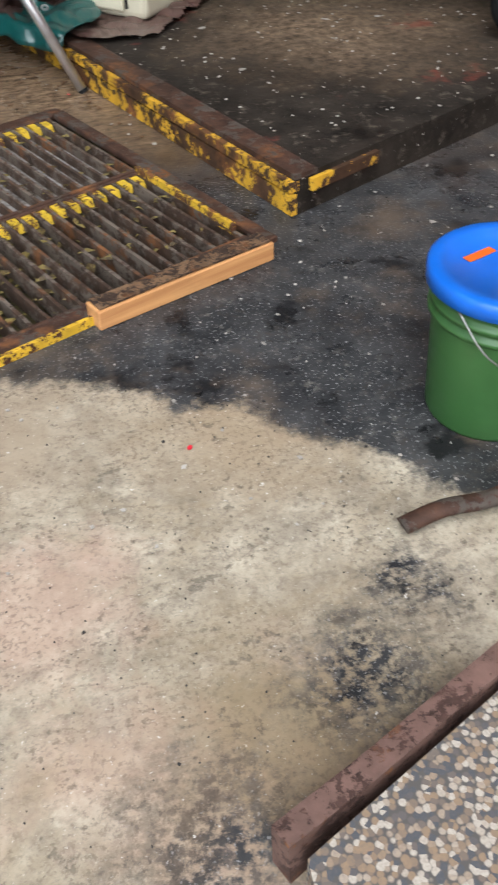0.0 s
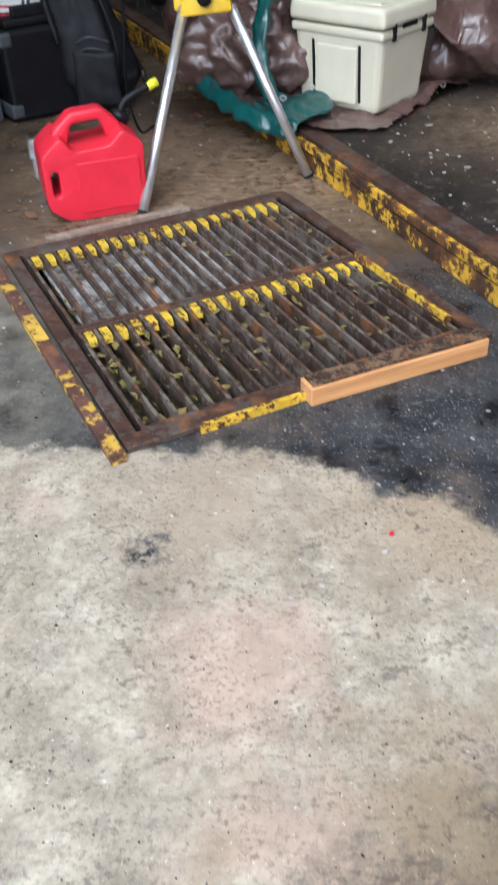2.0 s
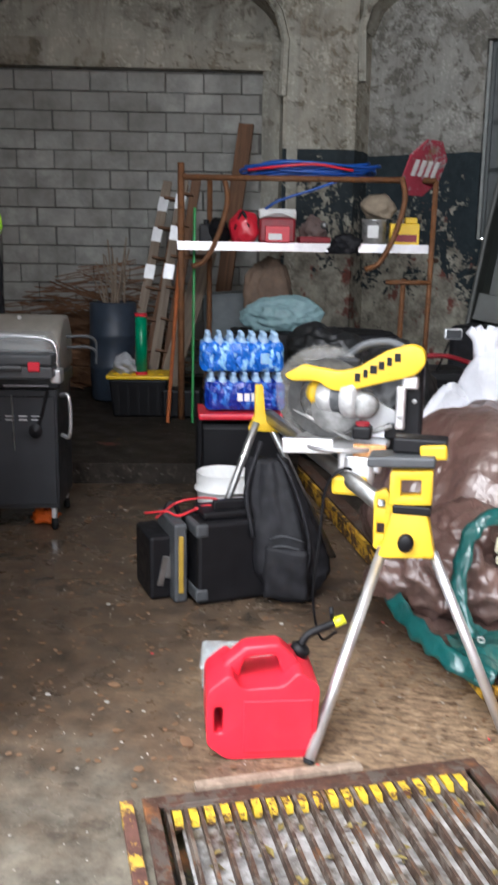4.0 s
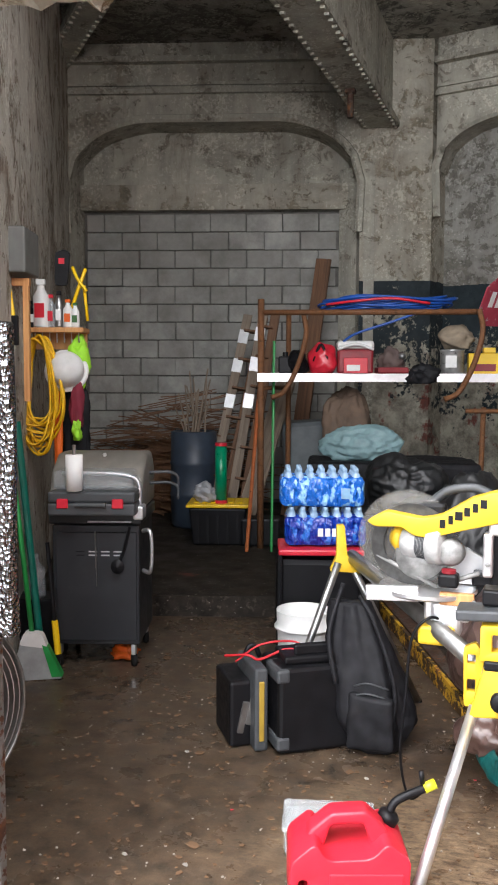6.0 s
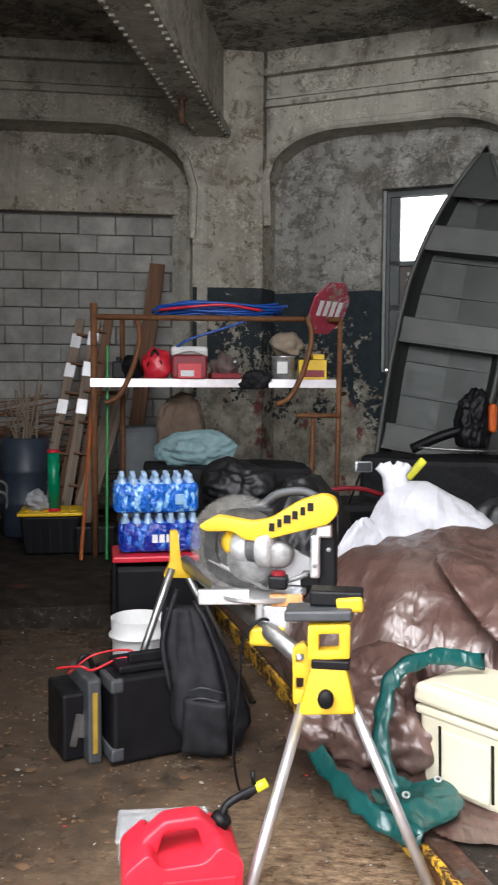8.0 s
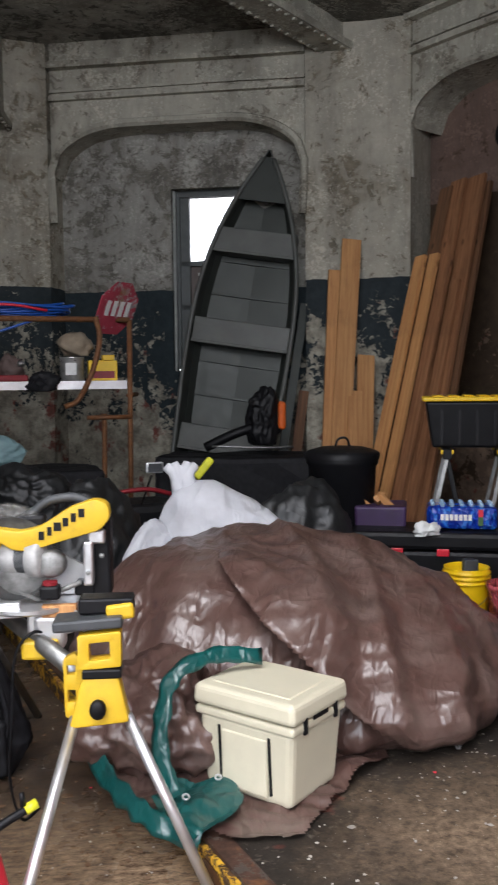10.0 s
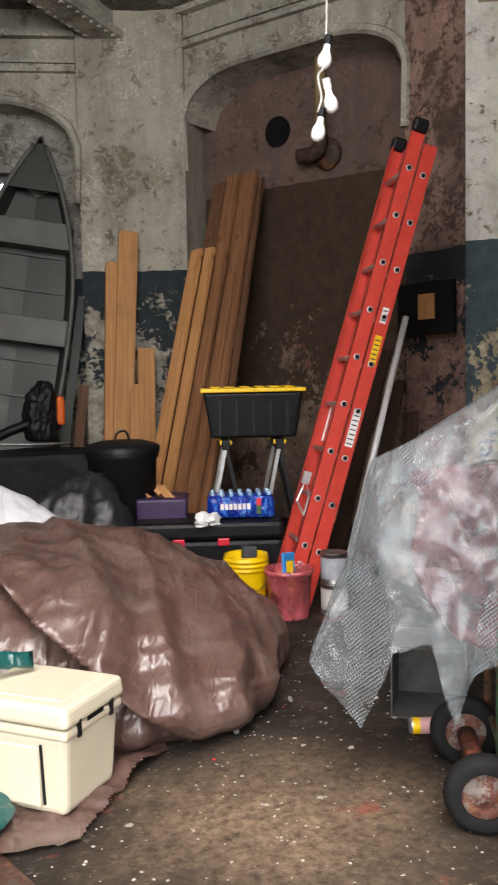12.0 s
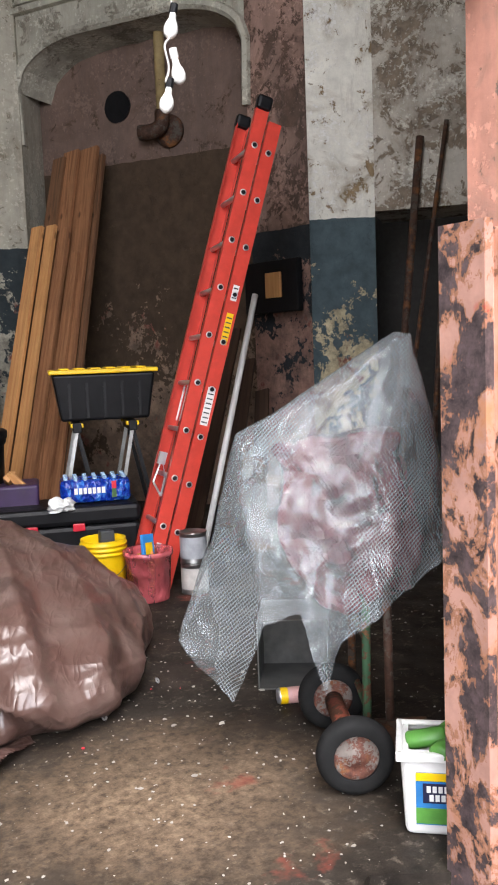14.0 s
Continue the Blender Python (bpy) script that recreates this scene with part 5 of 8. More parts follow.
for x0, z0 in ((-0.2, 0.17), (0.16, 0.17), (0.2, 0.3), (0.25, 0.36)):
    part("bolt", lathe([(0, 0), (0.009, 0), (0.009, 0.008), (0, 0.009)], 6, caps=False, m=pose(x0, -0.118 if z0 < 0.2 else -0.076, z0, 90, 0, 0)), STEEL, saw)
bm = bmesh.new()
box(bm, (0.07, 0.06, 0.05), (0.07, -0.1, 0.215), bevel=0.01)
part("dust_block", bm, BLACK_PLASTIC, saw)
part("red_cap", lathe([(0, 0), (0.026, 0), (0.026, 0.012), (0, 0.014)], 16, caps=False, m=pose(0.07, -0.1, 0.265)), RED_DARK, saw)
cable = tube(curve([(0.25, 3.05, 0.72), (0.2, 3.0, 0.74), (0.14, 3.0, 0.66), (0.12, 3.02, 0.45), (0.1, 3.05, 0.2), (0.13, 3.1, 0.02), (0.18, 3.2, 0.008)], 8), 0.0055, 6)
tagged(part("power_cable", cable, BLACK_PLASTIC, smooth=True), "black power cable hanging from the saw to the floor", "cable")

# ---- hard cases, bag, white bucket and water ----
case = empty("hard_case", pose(-0.445, 3.30, 0, 0, 0, 33), "black hard plastic equipment case standing on its side", "case")
bm = bmesh.new()
box(bm, (0.46, 0.16, 0.37), (0.25, 0.1, 0.004), bevel=0.018)
part("shell", bm, BLACK_PLASTIC, case)
bm = bmesh.new()
box(bm, (0.46, 0.1, 0.37), (0.25, 0.235, 0.004), bevel=0.018)
part("lid", bm, BLACK_PLASTIC, case)
for k, x in enumerate((0.06, 0.44)):
    for z in (0.02, 0.312):
        bm = bmesh.new()
        box(bm, (0.06, 0.17, 0.06), (x - 0.02 if k == 0 else x + 0.02, 0.1, z), bevel=0.012)
        part("corner_guard", bm, DARK_GREY, case)
case2 = empty("tool_case", pose(-0.52, 3.345, 0, 0, 0, 33), "black tool case with a silver and yellow edge strip", "case")
bm = bmesh.new()
box(bm, (0.1, 0.26, 0.29), (-0.07, 0.2, 0.004), bevel=0.015)
part("body", bm, BLACK_PLASTIC, case2)
bm = bmesh.new()
box(bm, (0.06, 0.28, 0.36), (0.0, 0.14, 0.004), bevel=0.012)
part("edge_frame", bm, DARK_GREY, case2, "grey edge frame")
bm = bmesh.new()
box(bm, (0.022, 0.01, 0.26), (0.0, -0.003, 0.05), bevel=0.003, seg=1)
part("yellow_strip", bm, paint("dull_yellow", (0.4, 0.26, 0.03), 0.5), case2)
for x, z in ((-0.09, 0.05), (-0.06, 0.09)):
    bm = bmesh.new()
    box(bm, (0.03, 0.012, 0.14), (x, 0.065, z), bevel=0.004, seg=1)
    part("latch", bm, STEEL, case2, "grey metal latch", at=pose(0, 0, 0, 0, 12, 0))
part("handle", tube(curve([(-0.02, 0.2, 0.355), (0.0, 0.2, 0.4), (0.03, 0.2, 0.4), (0.05, 0.2, 0.355)], 5), 0.012, 8), BLACK_PLASTIC, case2, "", True)
bm = tube(curve([(-0.72, 3.45, 0.37), (-0.6, 3.4, 0.4), (-0.55, 3.42, 0.38), (-0.45, 3.5, 0.41), (-0.36, 3.52, 0.39), (-0.3, 3.48, 0.38)], 8), 0.006, 6)
tube(curve([(-0.66, 3.42, 0.36), (-0.55, 3.44, 0.44), (-0.42, 3.52, 0.44), (-0.36, 3.5, 0.4)], 8), 0.005, 6, bm)
tagged(part("extension_lead", bm, paint("red_lead", (0.6, 0.02, 0.03), 0.5), smooth=True), "tangled red extension lead lying over the cases", "cord")
bm = bmesh.new()
box(bm, (0.4, 0.18, 0.035), (0, 0, 0), bevel=0.01)
box(bm, (0.3, 0.03, 0.05), (0, -0.05, 0.03), bevel=0.01)
tagged(part("tool_tray", bm, BLACK_PLASTIC, at=pose(-0.3, 3.56, 0.376, 0, 0, 30)), "black plastic tool tray on top of the case", "tray")

# black backpack with pocket, zips and straps
gar = empty("backpack", pose(-0.1, 3.52, 0), "black nylon bag hanging from the saw stand to the floor", "bag")
bm = bmesh.new()
nu, nv = 64, 56
rings = []
for j in range(nv + 1):
    t = j / nv
    w = 0.178 * (1 - 0.5 * t ** 2.2) * min(1.0, 0.5 + 2.4 * t)
    ring = []
    for i in range(nu):
        a = 2 * math.pi * i / nu
        f = 1 + 0.22 * noise.noise((math.cos(a) * 2.2, math.sin(a) * 2.2, t * 1.4)) + 0.1 * abs(noise.noise((a * 3, t * 5, 2))) + 0.13 * (0.3 - abs(noise.noise((math.cos(a) * 5, math.sin(a) * 5 + 3 * t, t * 4 + 6))))
        ring.append(bm.verts.new((w * f * math.cos(a) - 0.06 * t + 0.06 * (1 - t) - 0.02, 0.6 * w * f * math.sin(a) + 0.06 * t, 0.004 + 0.62 * t + (0.01 * noise.noise((a, 0, 0)) if j else 0))))
    rings.append(ring)
for a, b in zip(rings, rings[1:]):
    for i in range(nu):
        bm.faces.new((a[i], a[(i + 1) % nu], b[(i + 1) % nu], b[i]))
bm.faces.new(rings[0]), bm.faces.new(rings[-1])
part("body", bm, CLOTH_BLACK, gar, smooth=True)
part("strap", tube(curve([(-0.12, -0.08, 0.3), (-0.16, -0.04, 0.5), (-0.12, 0.06, 0.7)], 6), 0.012, 6), CLOTH_BLACK, gar, "", True)
bm = bmesh.new()
box(bm, (0.2, 0.05, 0.24), (0.03, -0.09, 0.03), bevel=0.022, seg=3)
bmesh.ops.subdivide_edges(bm, edges=[e for e in bm.edges if e.calc_length() > 0.05], cuts=8, use_grid_fill=True)
part("pocket", rough_up(bm, 0.012, 14), CLOTH_BLACK, gar, "", True)
for z0, w0 in ((0.285, 0.17), (0.33, 0.15)):
    part("zip", tube(curve([(0.03 - w0 / 2, -0.085, z0 - 0.03), (0.02, -0.118, z0), (0.03 + w0 / 2, -0.085, z0 - 0.03)], 6), 0.004, 6), DARK_GREY, gar, "grey zip", True)
part("strap", tube(curve([(0.1, -0.07, 0.06), (0.13, -0.09, 0.3), (0.04, -0.05, 0.56), (-0.04, 0.02, 0.66)], 6), 0.011, 6), CLOTH_BLACK, gar, "", True)

wb = bucket("white_bucket", pose(-0.565, 4.3, 0, 0, 0, 0), 0.145, 0.37, WHITE_PLASTIC, "white plastic bucket behind the cases", "bucket", 0.01, ribs=1)


def bottle_pack(at, size, wrap, label, sunk=0.0):
    """A shrink-wrapped tray of water bottles."""
    p = empty("water_bottle_pack", at, label, "water pack", "packs of water bottles")
    bm = bmesh.new()
    box(bm, (size[0], size[1], size[2] * 0.82), (0, 0, 0), bevel=0.03)
    bmesh.ops.subdivide_edges(bm, edges=bm.edges[:], cuts=3, use_grid_fill=True)
    nx = int(size[0] / 0.064)
    for v in bm.verts:
        v.co.y += 0.006 * math.cos(v.co.x / size[0] * nx * 2 * math.pi) * (1 if v.co.y > 0 else -1)
        v.co += 0.004 * noise.noise_vector(v.co * 14)
    part("wrap", bm, wrap, p, smooth=True)
    bottle = lathe([(0.0, 0.0), (0.03, 0.0), (0.031, 0.05), (0.031, size[2] * 0.68), (0.022, size[2] * 0.82), (0.013, size[2] * 0.9), (0.0145, size[2] * 0.905), (0.0145, size[2] * 0.985), (0.012, size[2]), (0, size[2])], 12, caps=False)
    me = bpy.data.meshes.new("bottle")
    bottle.to_mesh(me), bottle.free()
    me.materials.append(CLEAR_BLUE)
    for f in me.polygons:
        f.use_smooth = True
    for i in range(nx):
        for j in range(int(size[1] / 0.064)):
            ob = new("bottle", me)
            ob.parent, ob.matrix_basis = p, pose((i - (nx - 1) / 2) * 0.064, (j - (int(size[1] / 0.064) - 1) / 2) * 0.064, 0.01) @ Matrix.Diagonal((1, 1, 1 - sunk, 1))
    return p


CLEAR_BLUE = glassy("bottle_plastic", (0.45, 0.65, 0.85), 0.1, 0.6)
pk = bottle_pack(pose(-0.56, 4.78, 0.64, 0, 0, 16), (0.46, 0.27, 0.21), BLUE_WRAP, "shrink-wrapped pack of water bottles in dark blue film")
bm = bmesh.new()
for k in range(4):
    box(bm, (0.03, 0.003, 0.045), (-0.03 + k * 0.04, -0.142, 0.06))
part("lettering", bm, PAPER, pk, "pale lettering bars")
pk = bottle_pack(pose(-0.585, 4.8, 0.86, 0, 0, 16), (0.48, 0.27, 0.21), LIGHT_BLUE, "shrink-wrapped pack of water bottles in light blue film")
part("label_patch", box(bmesh.new(), (0.05, 0.003, 0.06), (0.13, -0.145, 0.05), bevel=0.001, seg=1), paint("pale_blue_print", (0.3, 0.55, 0.8), 0.3), pk)

# black wheeled rack under the water
rack = empty("wheeled_cart", pose(-0.58, 4.75, 0, 0, 0, 16), "black wheeled cart with a red tray, loaded with water", "cart")
bm = bmesh.new()
box(bm, (0.48, 0.36, 0.035), (0, 0, 0.6), bevel=0.01)
part("tray", bm, RED_PLASTIC, rack, "red plastic tray")
bm = bmesh.new()
box(bm, (0.5, 0.3, 0.42), (0, 0.04, 0.15), bevel=0.04)
part("bin", rough_up(bm, 0.01, 6), BLACK_PLASTIC, rack)
for x in (-0.23, 0.23):
    for y in (-0.16, 0.16):
        part("leg", tube([(x, y, 0.04), (x, y, 0.63)], 0.014, 8), BLACK_PLASTIC, rack)
    part("wheel", lathe([(0, -0.02), (0.08, -0.02), (0.09, 0), (0.08, 0.02), (0, 0.02)], 20, caps=False, m=pose(x, -0.17, 0.09, 0, 90, 0)), RUBBER, rack)


# ---- extension ladder leaning on the pier ----
RAIL = Vector((0.293, -0.033, 0.958)).normalized()
RUNG = Vector((0.203, 0.979, 0.0)).normalized()
RUNG = (RUNG - RAIL * RUNG.dot(RAIL)).normalized()
SIDE = RUNG.cross(RAIL).normalized()
foot = Vector((3.03, 4.88, 0.946)) - RAIL * ((0.946 - PLAT) / RAIL.z)
foot += SIDE * 0.1 + Vector((-0.075, 0, 0))
LAD = Matrix.Translation(foot) @ Matrix((SIDE, RUNG, RAIL)).transposed().to_4x4()
ladder = empty("extension_ladder", LAD, "orange-red fibreglass extension ladder leaning on the pier", "ladder")
for d, (z0, z1) in ((-0.045, (0.03, 3.12)), (0.055, (0.0, 3.05))):
    for y in (0.0, 0.41):
        # one channel section: web outside, two flanges inwards
        f, g = (1, y) if y == 0 else (-1, y)
        section = [(-0.0425, -0.006), (0.0425, -0.006), (0.0425, 0.03), (0.0355, 0.03), (0.0355, 0.0), (-0.0355, 0.0), (-0.0355, 0.03), (-0.0425, 0.03)]
        section = [(d + sx, g + f * sy) for sx, sy in section]
        rail = part("rail", prism(section if f > 0 else section[::-1], z0, z1), LADDER_RED, ladder)
    for k in range(11):
        z = 0.11 + 0.305 * k + (0.0 if d > 0 else 0.02)
        if z > z1 - 0.05:
            continue
        rung = part("rung", tube([(d, -0.008, z), (d, 0.418, z)], 0.017, 10), ALU, ladder, "", True)
        part("rung_hole", lathe([(0.006, 0), (0.021, 0), (0.021, 0.004), (0.013, 0.005), (0.013, 0.001), (0.006, 0)], 14, caps=False, m=pose(d, -0.006, z, 90, 0, 0)), ALU, rung)
        part("rung_bore", lathe([(0, 0), (0.014, 0), (0.014, 0.0095), (0, 0.01)], 12, caps=False, m=pose(d, -0.003, z, 90, 0, 0)), BLACK_PLASTIC, rung)
for d, z, w, h, m in ((0.055, 1.1, 0.05, 0.24, PAPER), (0.058, 1.62, 0.045, 0.2, YELLOW_PLASTIC), (0.055, 1.9, 0.04, 0.1, PAPER), (-0.045, 0.28, 0.03, 0.05, PAPER)):
    bm = bmesh.new()
    box(bm, (w, 0.002, h), (d, -0.0075, z))
    lab = part("sticker", bm, m, ladder, "printed warning sticker")
    bm = bmesh.new()
    for k in range(int(h / 0.03)):
        box(bm, (w * 0.75, 0.002, 0.008), (d, -0.0092, z + 0.015 + k * 0.03))
    part("text_bars", bm, DARK_GREY, lab)
bm = bmesh.new()
box(bm, (0.04, 0.003, 0.26), (0.0, 0.4, 1.1))
part("sticker", bm, PAPER, ladder)
for y in (0.0, 0.41):
    bm = bmesh.new()
    box(bm, (0.1, 0.07, 0.09), (-0.045, y, 3.1), bevel=0.02)
    part("end_cap", bm, BLACK_PLASTIC, ladder)
bm = tube([(-0.05, 0.2, 0.6), (-0.12, 0.2, 0.68), (-0.1, 0.2, 0.84), (-0.05, 0.2, 0.72), (-0.05, 0.2, 0.6)], 0.008, 6)
box(bm, (0.05, 0.03, 0.08), (-0.1, 0.2, 0.8))
part("pulley_hook", bm, ALU, ladder)

pole = tube([(3.17, 5.0, PLAT), (3.8, 5.2, 1.95)], 0.022, 12)
tagged(part("pole", pole, WHITE_PLASTIC, smooth=True), "pale grey pole leaning behind the ladder", "pole")

# ---- tubs and tins at the ladder's foot ----
yb = bucket("yellow_bucket", pose(2.52, 4.98, PLAT, 0, 0, 0), 0.138, 0.36, YELLOW_PLASTIC, "stack of bright yellow plastic buckets", "bucket", 0.006, ribs=3)
part("wire_handle", tube(curve([(-0.1, -0.1, 0.26), (0.0, -0.16, 0.16), (0.1, -0.11, 0.2)], 6), 0.003, 6), STEEL, yb, "", True)
bm = bmesh.new()
box(bm, (0.09, 0.06, 0.12), (0.03, 0.02, 0.28), bevel=0.01)
part("scraps", rough_up(bm, 0.006, 20), DARK_GREY, yb, "grey scraps in the bucket")
pinkm = paint("translucent_pink", (0.6, 0.13, 0.15), 0.3, 0.15)
pt = empty("pink_tub", pose(2.715, 4.76, PLAT), "pink plastic tub full of orange sponges", "tub")
part("body", lathe([(0, 0), (0.118, 0), (0.12, 0.01), (0.14, 0.27), (0.152, 0.272), (0.152, 0.3), (0.14, 0.3), (0.137, 0.27), (0.112, 0.02), (0, 0.02)], 30, caps=False), film("pink_film", (0.7, 0.15, 0.17), 0.25, 0.6, 12), pt, smooth=True)
for k in range(7):
    bm = bmesh.new()
    box(bm, (0.13, 0.08, 0.05), (0, 0, 0), bevel=0.01)
    part("sponge", rough_up(bm, 0.01, 12), paint("orange_sponge", (0.75, 0.3, 0.08), 0.9) if k == 0 else bpy.data.materials["orange_sponge"], pt, at=pose(random.uniform(-0.03, 0.03), random.uniform(-0.03, 0.03), 0.03 + 0.035 * k, random.uniform(-25, 25), random.uniform(-20, 20), random.uniform(0, 180)))
bm = bmesh.new()
box(bm, (0.1, 0.02, 0.15), (0, 0, 0), bevel=0.003, seg=1)
card = part("box", bm, paint("blue_card", (0.03, 0.25, 0.65), 0.5), pt, "bright blue packet", at=pose(-0.02, -0.05, 0.25, -8, 6, 25))
bm = bmesh.new()
box(bm, (0.06, 0.002, 0.07), (0, -0.012, 0.03))
part("print", bm, YELLOW_PLASTIC, card)


def paint_tin(z, label):
    t = empty("paint_tin", pose(3.0, 4.72, z, 0, 0, 20), label, "paint tin", "paint tins by the ladder")
    part("can", lathe([(0, 0.0), (0.082, 0.0), (0.084, 0.004), (0.082, 0.008), (0.082, 0.178), (0.085, 0.182), (0.085, 0.188), (0.078, 0.188), (0.076, 0.18), (0, 0.18)], 28, caps=False), STEEL, t, smooth=True)
    part("label", lathe([(0.0828, 0.03), (0.0832, 0.032), (0.0832, 0.158), (0.0828, 0.16)], 28, caps=False), paint("tin_label", (0.6, 0.58, 0.55), 0.6) if z < 0.2 else paint("tin_label_grey", (0.4, 0.42, 0.45), 0.6), t, "pale paper label")
    return t


paint_tin(PLAT, "pale labelled paint tin, lowest of two")
paint_tin(PLAT + 0.19, "grey labelled paint tin on another tin")

# ---- black-and-yellow tote on saw horses, water pack, bins ----


def tote(at, size, label):
    t = empty("storage_tote", at, label, "storage tote", "black totes with yellow lids")
    bm = taper_box((size[0], size[1], size[2]), 0.14, (0, 0, 0), 0.02)
    part("bin", bm, BLACK_PLASTIC, t)
    for k in range(5):
        bm = bmesh.new()
        box(bm, (0.02, 0.01, size[2] * 0.75), ((k - 2) * size[0] * 0.17, -size[1] / 2 * 0.955, 0.02), m=None)
        part("rib", bm, BLACK_PLASTIC, t)
    bm = bmesh.new()
    box(bm, (size[0] + 0.04, size[1] + 0.04, 0.03), (0, 0, size[2] + 0.001), bevel=0.008)
    lid = part("lid", bm, YELLOW_PLASTIC, t, "yellow lid")
    bm = bmesh.new()
    for k in range(6):
        box(bm, (size[0] * 0.1, size[1] * 0.7, 0.012), ((k - 2.5) * size[0] * 0.15, 0, size[2] + 0.03), bevel=0.004, seg=1)
    part("lid_ribs", bm, YELLOW_PLASTIC, lid)
    return t


tote(pose(2.98, 6.05, 1.12, 0, 0, -17), (0.72, 0.48, 0.33), "black storage tote with a yellow lid on saw horses")
tote(pose(-1.98, 7.05, 0.141, 0, 0, 14), (0.5, 0.4, 0.33), "black storage tote with a yellow lid on the step")


def saw_horse(at, label):
    h = empty("saw_horse", at, label, "saw horse", "folding saw horses")
    bm = bmesh.new()
    box(bm, (0.06, 0.5, 0.07), (0, 0, 0.93), bevel=0.006)
    part("top_rail", bm, BLACK_PLASTIC, h)
    for y in (-0.2, 0.2):
        for s in (-1, 1):
            part("leg", tube([(0, y, 0.95), (s * 0.2, y * 1.2, 0.0)], 0.018, 4), BLACK_PLASTIC if s > 0 else STEEL, h)
        bm = bmesh.new()
        box(bm, (0.09, 0.06, 0.03), (0, y, 0.965), bevel=0.005)
        part("clamp", bm, YELLOW_PLASTIC, h, "yellow clamp")
    return h


saw_horse(pose(2.78, 6.1, PLAT, 0, 0, -17), "black folding saw horse with yellow clamps")
saw_horse(pose(3.15, 5.98, PLAT, 0, 0, -17), "black folding saw horse with yellow clamps")
pk = bottle_pack(pose(2.72, 5.62, 0.6, 0, 0, -17), (0.46, 0.27, 0.19), BLUE_WRAP, "blue shrink-wrapped pack of water bottles on a black chest", 0.14)
bm = bmesh.new()
for k in range(7):
    box(bm, (0.022, 0.003, 0.04), (-0.13 + k * 0.03, -0.142, 0.065))
part("lettering", bm, PAPER, pk, "pale lettering bars")
bm = bmesh.new()
box(bm, (0.03, 0.003, 0.06), (0.12, -0.142, 0.03))
part("green_patch", bm, GREEN_PLASTIC, pk)
bm = bmesh.new()
box(bm, (0.03, 0.003, 0.05), (0.12, -0.142, 0.09))
part("red_patch", bm, RED_PLASTIC, pk)
chest = empty("tool_chest", pose(2.5, 5.68, PLAT, 0, 0, -17), "black plastic tool chest with red latches", "tool chest")
bm = bmesh.new()
box(bm, (1.0, 0.45, 0.36), (0, 0, 0), bevel=0.03)
part("body", bm, BLACK_PLASTIC, chest)
bm = bmesh.new()
box(bm, (1.02, 0.47, 0.12), (0, 0, 0.365), bevel=0.03)
part("lid", bm, BLACK_PLASTIC, chest)
for x in (-0.2, 0.1):
    bm = bmesh.new()
    box(bm, (0.08, 0.02, 0.05), (x, -0.24, 0.33), bevel=0.006)
    part("latch", bm, RED_PLASTIC, chest, "red latch")
blob("tissue", pose(2.42, 5.45, PLAT + 0.47), (0.085, 0.06, 0.09), 3, PAPER, folds=0.35, cuts=3)
tagged(bpy.data.objects["tissue"], "crumpled white tissue on the chest", "tissue")
pur = empty("purple_bin", pose(2.25, 5.95, PLAT, 0, 0, -17), "dark purple bin filled with wood scraps", "bin")
bm = taper_box((0.36, 0.36, 0.62), 0.12, (0, 0, 0), 0.02)
part("body", bm, paint("purple_plastic", (0.045, 0.02, 0.075), 0.5), pur)
for k in range(9):
    bm = bmesh.new()
    box(bm, (0.05, 0.03, random.uniform(0.1, 0.2)), (0, 0, -0.05), bevel=0.004, seg=1)
    part("scrap", bm, PINE, pur, at=pose(random.uniform(-0.12, 0.12), random.uniform(-0.12, 0.12), 0.62, random.uniform(-60, 60), random.uniform(-60, 60), random.uniform(0, 180)))

tc = empty("trash_can", pose(2.0, 6.1, PLAT), "black plastic trash can with a domed lid", "trash can")
part("body", lathe([(0, 0), (0.2, 0), (0.21, 0.02), (0.245, 0.88), (0.262, 0.9), (0.262, 0.95), (0.25, 0.955)], 32, caps=False), BLACK_PLASTIC, tc, smooth=True)
part("lid", lathe([(0.27, 0.93), (0.272, 0.975), (0.25, 0.99), (0.16, 1.015), (0, 1.02)], 32, caps=False), BLACK_PLASTIC, tc, smooth=True)
part("lid_handle", tube(curve([(-0.05, 0, 1.01), (-0.03, 0, 1.07), (0.03, 0, 1.08), (0.06, 0, 1.01)], 5), 0.009, 6), BLACK_PLASTIC, tc, "", True)
tagged(blob("garbage_bag", pose(1.6, 5.45, PLAT, 0, 0, 30), (0.4, 0.34, 0.84), 14, BAG_BLACK, folds=0.1, fine=0.0, cuts=4), "shiny black garbage bag behind the tarp", "garbage bag", "black garbage bags")
tagged(blob("garbage_bag", pose(0.25, 5.4, PLAT, 0, 0, 70), (0.36, 0.3, 0.9), 6, BAG_BLACK, folds=0.1, fine=0.0, cuts=4), "matt black garbage bag among the clutter", "garbage bag", "black garbage bags")
tagged(blob("garbage_bag", pose(-0.05, 6.0, PLAT, 0, 0, 10), (0.42, 0.36, 0.66), 16, BAG_BLACK, folds=0.1, fine=0.0, cuts=4), "black garbage bag below the shelf", "garbage bag", "black garbage bags")


